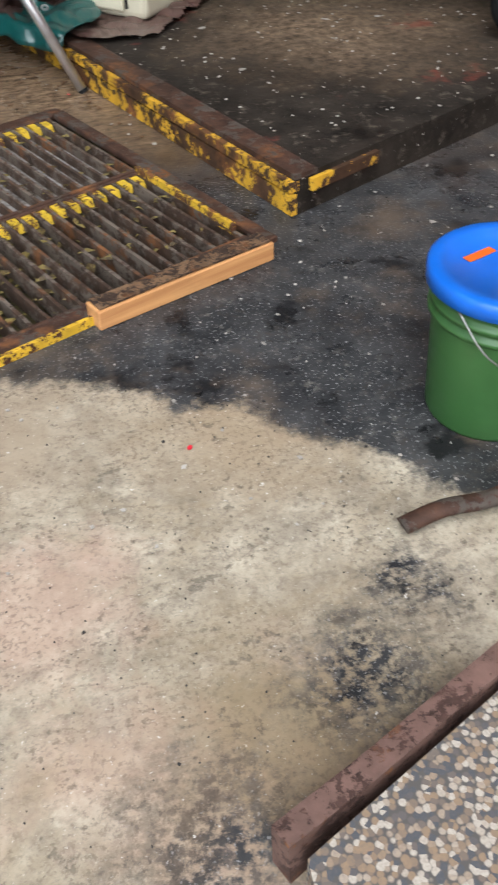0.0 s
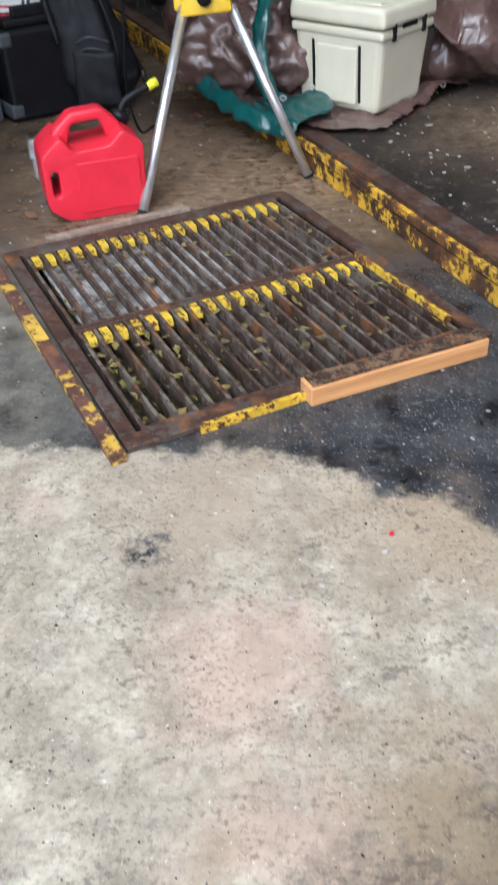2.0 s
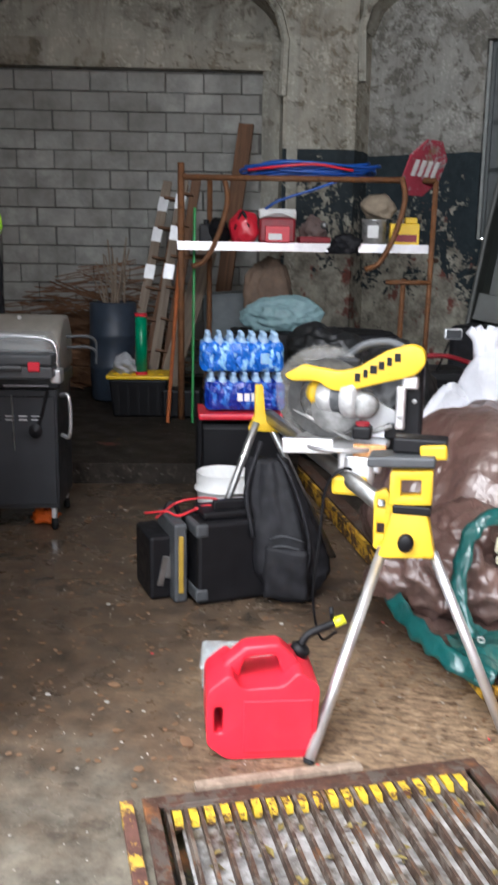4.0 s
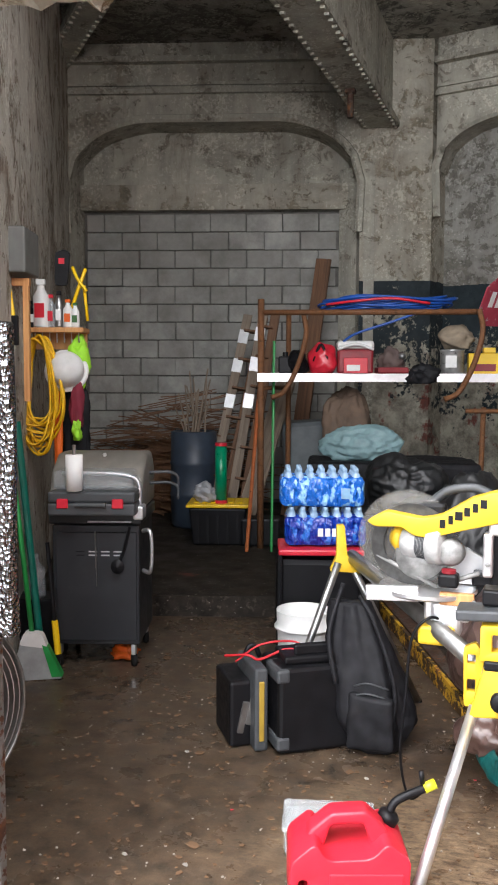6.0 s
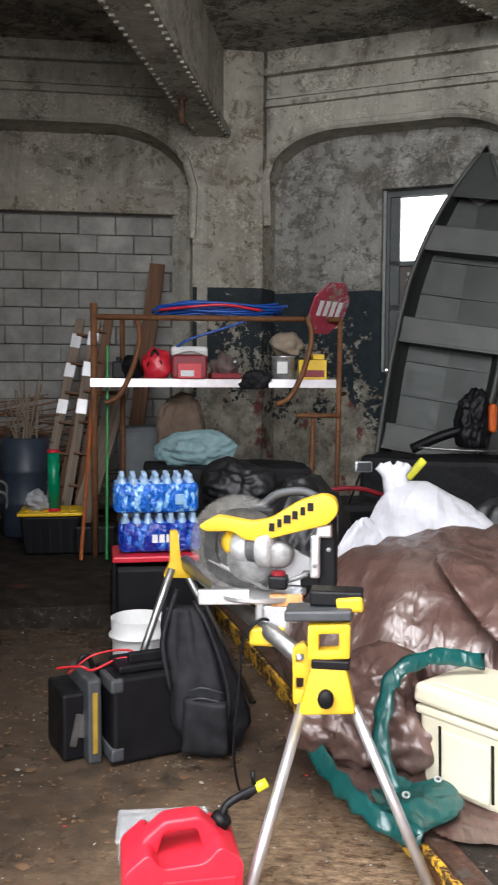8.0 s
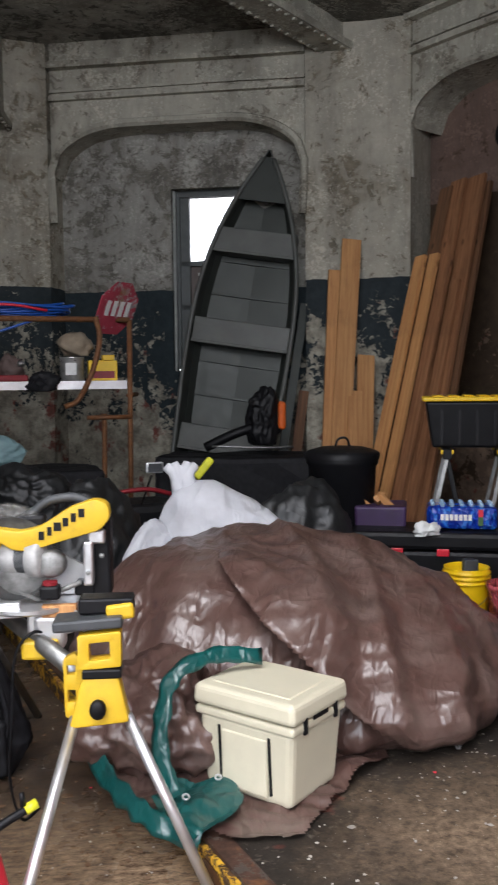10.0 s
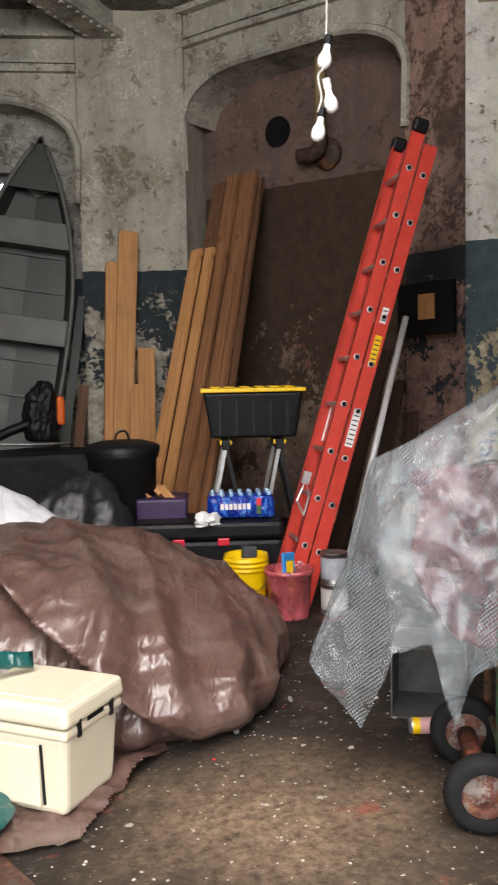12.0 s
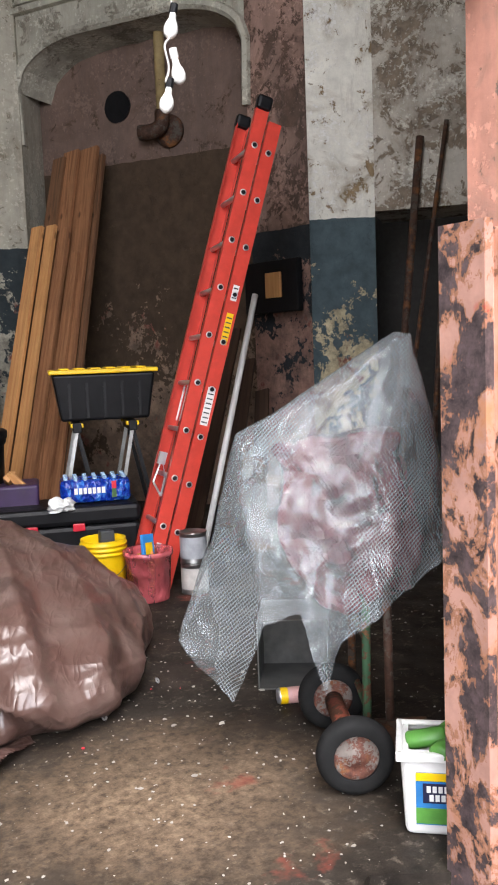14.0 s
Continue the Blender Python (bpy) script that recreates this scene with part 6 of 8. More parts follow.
# white sack draped over the heap
def sack():
    bm = bmesh.new()
    nu, nv = 72, 40
    rings = []
    for j in range(nv + 1):
        t = j / nv
        ring = []
        for i in range(nu):
            a = 2 * math.pi * i / nu
            c, d = math.cos(a), math.sin(a)
            r = max(0.02, (1 - t ** 2.2) ** 0.5)
            f = 1 + 0.16 * noise.noise((c * 1.4, d * 1.4, t * 1.5 + 4)) - 0.12 * abs(noise.noise((a * 2.1 + t, t * 1.4, 1)))
            x, y = 0.41 * r * f * c, 0.24 * r * f * d
            # slumps away from the tied end, with a sharp corner at the far end
            z = 0.42 * t * (1 - 0.22 * max(0.0, x + 0.1) / 0.4) + 0.035 * (0.4 - abs(noise.noise((x * 5 - y * 3, y * 5 + 3 * x, 8)))) * min(1, 4 * t)
            if c > 0.6 and t < 0.7:
                x += 0.12 * (c - 0.6) * (1 - t)
            ring.append(bm.verts.new((x - 0.02, y, z)))
        rings.append(ring)
    for a, b in zip(rings, rings[1:]):
        for i in range(nu):
            bm.faces.new((a[i], a[(i + 1) % nu], b[(i + 1) % nu], b[i]))
    bm.faces.new(rings[0]), bm.faces.new(rings[-1])
    return bm


def sack_neck():
    """The gathered, tied end."""
    bm = bmesh.new()
    for k in range(5):
        neck = curve([(-0.22 + 0.02 * k, 0.02 * (k % 3), 0.3), (-0.25 + 0.018 * k, -0.02, 0.44), (-0.27 + 0.045 * k - 0.04, -0.03 + 0.01 * k, 0.5 + 0.02 * (k % 2))], 5)
        tube(neck, 0.055, 8, bm, taper=0.028)
    return bm


tagged(part("white_sack", sack(), SACK_WHITE, smooth=True, at=pose(1.02, 5.2, 0.6, 0, 0, -6)), "white woven sack slumped behind the tarp", "sack")
part("neck", sack_neck(), SACK_WHITE, bpy.data.objects["white_sack"], "gathered neck", True)
tagged(blob("sack_tail", pose(0.56, 5.05, 0.3, 0, 10, 20), (0.16, 0.07, 0.5), 12, SACK_WHITE, folds=0.1, fine=0.0), "loose white sack corner over the tarp", "sack")
bm = bmesh.new()
box(bm, (0.05, 0.05, 0.16), (0, 0, 0), bevel=0.012)
tagged(part("flashlight", bm, bpy.data.materials["neon_yellow"], at=pose(0.9, 5.42, 1.0, 0, 40, 0)), "neon yellow flashlight lying on the sack", "flashlight")
bm = bmesh.new()
box(bm, (0.62, 0.5, 0.5), (0, 0, 0), bevel=0.02)
tagged(part("cardboard_box", bm, paint("brown_card", (0.12, 0.08, 0.05), 0.8), at=pose(0.95, 5.25, PLAT, 0, 0, 10)), "brown cardboard box under the white sack", "box")


# ---- boards leaning on the walls ----
def board(name, a, b, w, t, material, label, group="boards leaning on the wall", face=(0.0, -1.0)):
    """A plank from its foot a to its head b."""
    a, b = Vector(a), Vector(b)
    z = (b - a).normalized()
    y = Vector((face[0], face[1], 0))
    y = (y - z * y.dot(z)).normalized()
    x = y.cross(z)
    bm = bmesh.new()
    box(bm, (w, t, (b - a).length), (0, 0, 0), bevel=0.002, seg=1)
    ob = part(name, bm, material, at=Matrix.Translation(a) @ Matrix((x, y, z)).transposed().to_4x4())
    return tagged(ob, label, "board", group)


board("board", (2.38, 8.1, PLAT), (2.64, 8.5, 3.0), 0.19, 0.04, PINE, "tall pale pine board leaning on the pier")
board("board", (2.28, 8.12, PLAT), (2.47, 8.52, 2.7), 0.12, 0.04, PINE, "pale pine board behind a taller one")
board("board", (2.62, 8.0, PLAT), (2.76, 8.4, 1.85), 0.17, 0.04, PINE, "short pale pine board leaning on the pier")
board("board", (2.52, 7.95, PLAT), (2.62, 8.3, 1.5), 0.14, 0.04, PINE, "shortest pine board leaning on the pier")
n_l = (-0.84, -0.545)
BROWN_BOARD = wood("red_brown_wood", (0.34, 0.16, 0.075), (0.17, 0.075, 0.035))
for bx, by, tx, ty, tz, w, m in ((2.46, 7.02, 3.5, 8.16, 3.44, 0.14, OLD_WOOD), (2.58, 6.92, 3.6, 8.1, 3.5, 0.17, BROWN_BOARD), (2.72, 6.84, 3.74, 8.0, 3.52, 0.2, BROWN_BOARD), (2.64, 6.98, 3.66, 8.17, 3.3, 0.2, OLD_WOOD), (2.84, 6.78, 3.84, 7.95, 3.46, 0.06, OLD_WOOD),
                                 (2.32, 6.98, 3.13, 7.8, 2.74, 0.12, PINE), (2.43, 6.92, 3.24, 7.74, 2.75, 0.1, PINE), (2.53, 6.87, 3.34, 7.68, 2.72, 0.11, BROWN_BOARD), (2.66, 6.82, 3.4, 7.62, 2.5, 0.1, BROWN_BOARD)):
    board("board", (bx, by, PLAT), (tx, ty, tz), w, 0.04, m, "long timber board leaning in the brown bay", face=n_l)
DARK_WOOD = wood("dark_stained_wood", (0.07, 0.04, 0.025), (0.035, 0.02, 0.014))
for k in range(3):
    board("board", (3.45 + 0.2 * k, 5.7 - 0.16 * k, PLAT), (4.2 + 0.06 * k, 6.2 - 0.1 * k, 1.75 - 0.25 * k), 0.12, 0.025, DARK_WOOD, "dark board leaning behind the ladder", "dark boards behind the ladder", n_l)


# pipe, valve and hole in the brown bay
pipe = empty("wall_pipe", BAY_LADDER, "old yellowed pipe coming down to a round valve", "pipe")
PIPE_M = rusty("yellowed_pipe", (0.35, 0.26, 0.12), 0.6)
part("pipe", tube([(1.4, 0.38, 3.75), (1.4, 0.38, CEILING_Z - 0.02)], 0.05, 12), PIPE_M, pipe, smooth=True)
part("elbow", tube(curve([(1.4, 0.38, 3.8), (1.4, 0.36, 3.68), (1.33, 0.32, 3.62), (1.2, 0.3, 3.62)], 5), 0.07, 12), STEEL_RUST, pipe, "rusted elbow", True)
part("flange", lathe([(0, 0), (0.15, 0), (0.15, 0.03), (0.1, 0.05), (0, 0.05)], 20, caps=False, m=pose(1.42, 0.48, 3.64, 90, 0, 0)), STEEL_RUST, pipe, "rusted flange", True)
bm = lathe([(0, 0), (0.1, 0), (0.13, 0.015), (0.14, 0.0), (0.145, 0.02), (0, 0.012)], 22, caps=False, m=pose(0.84, 0.495, 3.95, 90, 0, 0))
tagged(part("pipe_stub", rough_up(bm, 0.012, 9), BLACK_PLASTIC, at=BAY_LADDER), "black stub of a cut pipe in the wall", "pipe stub")
box_m = bmesh.new()
box(box_m, (0.62, 0.06, 0.42), (0, 0, 0), bevel=0.01)
sb = empty("panel_board", pose(4.52, 6.1, 1.87, 0, 0, -78), "dark board with a bare wood square on the pier", "board")
part("backing", box_m, BLACK_PLASTIC, sb)
box_m = bmesh.new()
box(box_m, (0.17, 0.02, 0.2), (0.05, -0.045, 0.12))
part("wood_square", box_m, PINE, sb)

# ---- string of bulbs ----
cord = empty("bulb_string", pose(2.4, 3.5, 2.6), "white cord with three frosted bulbs hanging from the ceiling", "light string")
CO = cord.matrix_basis.inverted()
CORD_M = paint("white_cord", (0.6, 0.58, 0.54), 0.6)
part("cord", tube([CO @ p for p in curve([(2.43, 3.52, CEILING_Z), (2.42, 3.5, 4.0), (2.41, 3.5, 3.18), (2.39, 3.48, 2.98), (2.385, 3.475, 2.9), (2.35, 3.47, 2.85), (2.36, 3.46, 2.76), (2.345, 3.47, 2.7)], 6)], 0.005, 6), CORD_M, cord, smooth=True)
BULB = Nodes("frosted_bulb", 0.25, 0, 0.5).out((0.85, 0.84, 0.8))
for (x, y, z), up in (((2.39, 3.48, 2.94), 1), ((2.405, 3.47, 2.755), -1), ((2.35, 3.47, 2.63), 1)):
    s = pose(*(CO @ Vector((x, y, z))), 180 if up > 0 else 180, 12 * up, 0) @ pose(0, 0, -0.055)
    part("bulb", lathe([(0, 0), (0.014, 0), (0.016, 0.03), (0.028, 0.055), (0.031, 0.075), (0.027, 0.095), (0.015, 0.108), (0, 0.112)], 18, caps=False, m=s), BULB, cord, "frosted white bulb", True)
    part("socket", lathe([(0, -0.035), (0.017, -0.035), (0.018, 0.005), (0, 0.005)], 12, caps=False, m=s), BLACK_PLASTIC if up > 0 else WHITE_PLASTIC, cord)

# ---- hand truck with a machine under clear sheet ----
truck = empty("hand_truck", pose(2.3, 2.3, PLAT), "rusty green hand truck with black tyres", "hand truck")
TR = truck.matrix_basis.inverted()
nearw, farw = Vector((2.315, 2.235, PLAT + 0.13)), Vector((2.54, 2.67, PLAT + 0.13))
ax = (farw - nearw).normalized()
q = ax.to_track_quat("Z", "Y").to_matrix().to_4x4()
for w in (nearw, farw):
    wm = TR @ Matrix.Translation(w) @ q
    tyre = part("tyre", lathe([(0.075, -0.03), (0.105, -0.037), (0.124, -0.025), (0.13, -0.008), (0.13, 0.008), (0.124, 0.025), (0.105, 0.037), (0.075, 0.03), (0.075, -0.03)], 36, caps=False, m=wm), RUBBER, truck, "dusty black tyre", True)
    part("hub", lathe([(0, -0.03), (0.02, -0.03), (0.03, -0.02), (0.06, -0.012), (0.078, -0.022), (0.078, 0.022), (0.03, 0.025), (0, 0.025)], 28, caps=False, m=wm), rusty("hub_rust", (0.2, 0.17, 0.15), 0.47, (0.16, 0.06, 0.04), scale=20), tyre, "rust-stained steel hub", True)
part("axle", tube([TR @ (nearw + ax * 0.05), TR @ (farw - ax * 0.04)], 0.035, 12), rusty("axle_red", (0.28, 0.07, 0.04), 0.5), truck, "rust-red axle housing", True)
GREEN_RUST = rusty("green_rust", (0.04, 0.1, 0.05), 0.5)
for p0, p1 in (((2.48, 2.38, PLAT + 0.06), (2.51, 2.41, 0.9)), ((2.66, 2.7, PLAT + 0.06), (2.69, 2.73, 0.9)), ((2.55, 2.34, PLAT + 0.15), (2.57, 2.37, 0.75))):
    part("upright", tube([TR @ Vector(p0), TR @ Vector(p1)], 0.016, 10), GREEN_RUST if p0[0] < 2.5 else STEEL_RUST, truck, smooth=True)
for z in (0.3, 0.55, 0.8):
    part("cross_bar", tube([TR @ Vector((2.49, 2.39, z)), TR @ Vector((2.67, 2.71, z))], 0.013, 8), GREEN_RUST, truck)
bm = bmesh.new()
box(bm, (0.28, 0.2, 0.006), (0, 0, 0))
part("nose_plate", bm, STEEL_RUST, truck, at=TR @ pose(2.72, 2.45, PLAT + 0.01, 0, 0, 60))

machine = tagged(blob("machine", pose(2.6, 2.53, 0.66, 0, 0, -28), (0.2, 0.1, 0.5), 21, rusty("faded_red_machine", (0.24, 0.05, 0.06), 0.52, (0.12, 0.07, 0.05)), folds=0.22, cuts=4), "faded red machine on the hand truck under clear sheet", "machine")


def along(pts, u):
    u = min(max(u, 0.0), 1.0) * (len(pts) - 1)
    k = min(int(u), len(pts) - 2)
    return pts[k][0] + (pts[k + 1][0] - pts[k][0]) * (u - k), pts[k][1] + (pts[k + 1][1] - pts[k][1]) * (u - k)


def drape():
    """A clear reinforced sheet thrown over the machine: low shoulder, high peak, two hanging corners."""
    right, away, mid = Vector((0.88, -0.476, 0)), Vector((0.476, 0.88, 0)), Vector((2.37, 2.52, 0))
    ridge = [(-0.48, 0.59), (-0.36, 0.9), (-0.26, 1.28), (-0.13, 1.345), (0.07, 1.47), (0.3, 1.61), (0.36, 1.6), (0.44, 1.25), (0.47, 0.88)]
    hem = [(-0.48, 0.58), (-0.30, 0.37), (-0.2, 0.68), (-0.07, 0.7), (0.0, 0.43), (0.06, 0.6), (0.2, 0.7), (0.36, 0.8), (0.47, 0.86)]
    bm = bmesh.new()
    nu, nv = 150, 60
    cols = []
    for i in range(nu + 1):
        u = i / nu
        (xt, zt), (xb, zb) = along(ridge, u), along(hem, u)
        col = []
        for j in range(-nv, nv + 1):
            v = abs(j) / nv
            side = -1 if j > 0 else 1
            if j < 0:
                xb2, zb2 = xb * 0.95, max(zb, 0.78 + 0.05 * math.sin(u * 9))
                zb2 = min(zb2, zt)
            else:
                xb2, zb2 = xb, zb
            x, z = xt + (xb2 - xt) * v, zt + (zb2 - zt) * v
            deep = (0.03 + 0.2 * math.sin(math.pi * min(1, max(0, u))) ** 0.6) * v ** 0.6
            crump = 0.06 * (0.4 - abs(noise.noise((x * 4 + 2 * z, z * 3, side)))) + 0.03 * (0.4 - abs(noise.noise((x * 9 - 5 * z, z * 8 + x * 3, side + 2))))
            y = side * (deep + crump * min(1, 3 * v) + 0.025 * math.sin(u * 24 + 3 * v) * v * v)
            z += 0.02 * noise.noise((u * 9, v * 2, 4)) * min(1, 2 * v)
            p = mid + right * (x + 0.012 * noise.noise((u * 6, z * 7, 1))) + away * y
            col.append(bm.verts.new((p.x, p.y, z)))
        cols.append(col)
    for a, b in zip(cols, cols[1:]):
        for k in range(2 * nv):
            bm.faces.new((a[k], a[k + 1], b[k + 1], b[k]))
    return bm


SHEET = clear_sheet("clear_reinforced_sheet")
tagged(part("clear_sheet", drape(), SHEET, smooth=True), "cloudy clear reinforced sheet draped over a machine", "plastic sheet")
bm = bmesh.new()
box(bm, (0.42, 0.16, 0.54), (-0.02, 0, 0), bevel=0.03)
bmesh.ops.subdivide_edges(bm, edges=[e for e in bm.edges if e.calc_length() > 0.1], cuts=16, use_grid_fill=True)
for v in bm.verts:
    q = v.co
    # narrow towards the foot, and crumpled into sharp foil creases
    q.x += 0.22 * (0.3 - q.z) * (1 if q.x < 0 else 0.2)
    q += noise.noise_vector(q * 6) * 0.045 + noise.noise_vector(q * 2.5) * 0.07
    q.y += 0.12 * (0.3 - abs(noise.noise((q.x * 6 + 3 * q.z, q.z * 4, 2)))) + 0.09 * (0.3 - abs(noise.noise((q.x * 11, q.z * 9 - q.x * 4, 5))))
part("pink_wrap", bm, film("pink_foil", (0.085, 0.012, 0.02), 0.18, 1.0, 12, dust_sheen=(0.25, 0.085, 0.095)), at=pose(2.5, 2.45, 0.7, 0, 0, -28))
tagged(bpy.data.objects["pink_wrap"], "crumpled pink wrapping under the clear sheet", "wrapping")

# dustpan-like bin lying on the floor, can, litter pail
bin_ = empty("grey_bin", pose(2.72, 3.2, PLAT, 0, 0, -35), "dented grey metal bin lying on its side", "bin")
bm = bmesh.new()
for sz, at in (((0.3, 0.3, 0.006), (0, 0, 0)), ((0.006, 0.3, 0.3), (-0.15, 0, 0)), ((0.006, 0.3, 0.3), (0.15, 0, 0)), ((0.3, 0.006, 0.3), (0, 0.15, 0)), ((0.3, 0.3, 0.006), (0, 0, 0.3))):
    box(bm, sz, at)
part("shell", rough_up(bm, 0.006, 6), STEEL_DK := paint("dull_metal", (0.12, 0.12, 0.115), 0.45, 0.2, metal=0.5), bin_)
sc = empty("drink_can", pose(2.545, 2.965, PLAT + 0.034, 0, -90, -22), "yellow and pink drink can lying on the floor", "drink can")
part("can", lathe([(0, -0.06), (0.026, -0.06), (0.033, -0.052), (0.033, 0.05), (0.027, 0.06), (0.024, 0.058), (0, 0.057)], 24, caps=False), ALU, sc, smooth=True)
part("print", lathe([(0.0333, -0.048), (0.0336, -0.046), (0.0336, 0.016), (0.0333, 0.018)], 24, caps=False), paint("pink_print", (0.7, 0.4, 0.38), 0.4), sc)
part("band", lathe([(0.0333, 0.018), (0.0337, 0.02), (0.0337, 0.046), (0.0333, 0.048)], 24, caps=False), YELLOW_PLASTIC, sc)
pail = empty("litter_pail", pose(2.42, 1.965, PLAT, 0, 0, -41) @ Matrix.Diagonal((1, 1, 0.82, 1)), "white plastic pail with a blue and yellow label", "pail")
bm = taper_box((0.22, 0.22, 0.32), 0.12, (0, 0, 0), 0.025)
top = [f for f in bm.faces if f.normal.z > 0.9 and f.calc_area() > 0.02]
bmesh.ops.delete(bm, geom=top, context="FACES")
part("body", bm, WHITE_PLASTIC, pail)
bm = bmesh.new()
for sz, at in (((0.245, 0.02, 0.035), (0, -0.112, 0.29)), ((0.245, 0.02, 0.035), (0, 0.112, 0.29)), ((0.02, 0.245, 0.035), (-0.112, 0, 0.29)), ((0.02, 0.245, 0.035), (0.112, 0, 0.29))):
    box(bm, sz, at, bevel=0.006)
part("rim", bm, WHITE_PLASTIC, pail)
LBL = pose(0, -0.1, -0.02, 2.3, 0, 0)
lab = part("label", box(bmesh.new(), (0.15, 0.003, 0.2), (0.01, 0, 0.07)), paint("label_blue", (0.03, 0.2, 0.5), 0.4), pail, "blue printed label", at=LBL)
part("yellow_band", box(bmesh.new(), (0.15, 0.003, 0.03), (0.01, -0.002, 0.24)), YELLOW_PLASTIC, lab)
part("navy_badge", box(bmesh.new(), (0.11, 0.003, 0.075), (0.01, -0.002, 0.155)), paint("navy", (0.012, 0.015, 0.06), 0.4), lab)
bm = bmesh.new()
for k in range(5):
    box(bm, (0.012, 0.002, 0.024), (-0.028 + k * 0.017, -0.0045, 0.197))
for k in range(4):
    box(bm, (0.012, 0.002, 0.024), (-0.02 + k * 0.017, -0.0045, 0.164))
part("text_bars", bm, PAPER, lab, "white lettering bars")
part("green_band", box(bmesh.new(), (0.11, 0.003, 0.06), (-0.01, -0.002, 0.075)), paint("leaf_green", (0.1, 0.3, 0.05), 0.4), lab)
for k, (x, y, z, r) in enumerate(((-0.03, -0.02, 0.33, 75), (0.04, 0.02, 0.34, 60), (0.03, -0.06, 0.32, 90))):
    c = part("can", lathe([(0, -0.06), (0.026, -0.06), (0.033, -0.052), (0.033, 0.05), (0.027, 0.06), (0, 0.058)], 20, caps=False), bpy.data.materials["leaf_green"], pail, "green drink can", True, at=pose(x, y, z, 0, r, 30 * k))

# ---- rusted steel jamb of the doorway ----


def flaked(name, col, peel, scale):
    """Thick salmon paint over orange rust, burst open to dark scale in sharp-edged flakes."""
    n = Nodes(name, 0.62, 0, 0.35)
    big, mid = n.noise(scale, 8, 0.66, n.stretch((1, 1, 0.75)), 0.7), n.noise(scale * 4, 7, 0.7)
    v = n.math("ADD", n.math("MULTIPLY", big, 0.72), n.math("MULTIPLY", mid, 0.28))
    c = n.mix(n.ramp(n.noise(scale * 1.4, 8, 0.7), 0.32, 0.7), tuple(k * 0.68 for k in col), col)
    c = n.mix(n.math("MULTIPLY", n.ramp(n.noise(scale * 0.9, 8, 0.72), 0.5, 0.66), 0.7), c, (0.42, 0.17, 0.06))
    c = n.mix(n.ramp(n.noise(1.5, 4), 0.64, 0.67), c, (0.42, 0.05, 0.03))
    c = n.mix(n.ramp(v, peel - 0.03, peel - 0.022), c, (0.3, 0.14, 0.08))
    scale_c = n.mix(n.ramp(n.noise(scale * 3, 8, 0.75), 0.35, 0.65), (0.02, 0.015, 0.016), (0.12, 0.085, 0.085))
    deep = n.ramp(v, peel, peel + 0.008)
    c = n.mix(deep, c, scale_c)
    n.bump(n.math("MULTIPLY", deep, -1.0), 0.8, 0.006).bump(mid, 0.5, 0.005).bump(n.noise(90, 4, 0.7), 0.3, 0.002)
    return n.out(c)


JAMB = flaked("salmon_flaked_steel", (0.68, 0.37, 0.28), 0.58, 7)
JAMB_E = flaked("dark_flaked_steel", (0.5, 0.28, 0.22), 0.52, 6)
post = empty("steel_jamb", pose(2.28, 1.66, 0), "salmon-painted steel door jamb flaking to rust", "door jamb", kind="structure")
bm = bmesh.new()
box(bm, (0.03, 0.16, 1.86), (0.0, 0.02, 0.0))
part("flange", rough_up(bm, 0.004, 9, 6), JAMB_E, post)
bm = bmesh.new()
box(bm, (0.16, 0.04, 1.84), (0.085, -0.03, 0.0))
part("web", rough_up(bm, 0.003, 9, 6), JAMB, post)
bm = bmesh.new()
box(bm, (0.05, 0.06, 1.84), (0.05, -0.06, 0.0), bevel=0.01)
part("rib", rough_up(bm, 0.004, 9, 5), JAMB, post)


# ---- window ----
win = empty("window_1", BAY_WINDOW, "tall metal window glaring with white daylight", "window", kind="structure")
FRAME = paint("dark_window_frame", (0.09, 0.1, 0.1), 0.5)
bm = bmesh.new()
for x in (WX0 + 0.03, WX1 - 0.03):
    box(bm, (0.06, 0.1, WZ1 - WZ0), (x, 0.55, WZ0))
for z in (WZ0, WZ1 - 0.06):
    box(bm, (WX1 - WX0 - 0.12, 0.1, 0.06), ((WX0 + WX1) / 2, 0.55, z))
part("window_frame", bm, FRAME, win)
bm = bmesh.new()
box(bm, (0.1, 0.07, WZ1 - WZ0 + 0.1), (WX0 - 0.02, 0.47, WZ0 - 0.05))
box(bm, (WX1 - WX0 + 0.1, 0.07, 0.06), ((WX0 + WX1) / 2, 0.47, WZ1))
part("casing", bm, paint("grey_casing", (0.3, 0.31, 0.3), 0.6), win, "grey painted casing")
bm = bmesh.new()
box(bm, (WX1 - WX0 - 0.12, 0.06, 0.05), ((WX0 + WX1) / 2, 0.57, 2.88))
box(bm, (WX1 - WX0 - 0.12, 0.06, 0.06), ((WX0 + WX1) / 2, 0.57, 2.4))
box(bm, (0.1, 0.06, WZ1 - WZ0 - 0.12), (WX0 + 0.11, 0.57, WZ0 + 0.06))
part("glazing_bar", bm, FRAME, win)
BLIND = paint("window_board", (0.16, 0.13, 0.12), 0.7)
bm = bmesh.new()
box(bm, (WX1 - WX0 - 0.14, 0.02, 0.44), ((WX0 + WX1) / 2 + 0.02, 0.61, 2.45))
pnl = part("infill_panel", bm, BLIND, win, "dark infill panel with pale louvre slots")
bm = bmesh.new()
for k in range(5):
    box(bm, (0.12, 0.006, 0.03), (WX0 + 0.3, 0.596, 2.5 + k * 0.07))
part("louvre", bm, WHITE_PLASTIC, pnl)
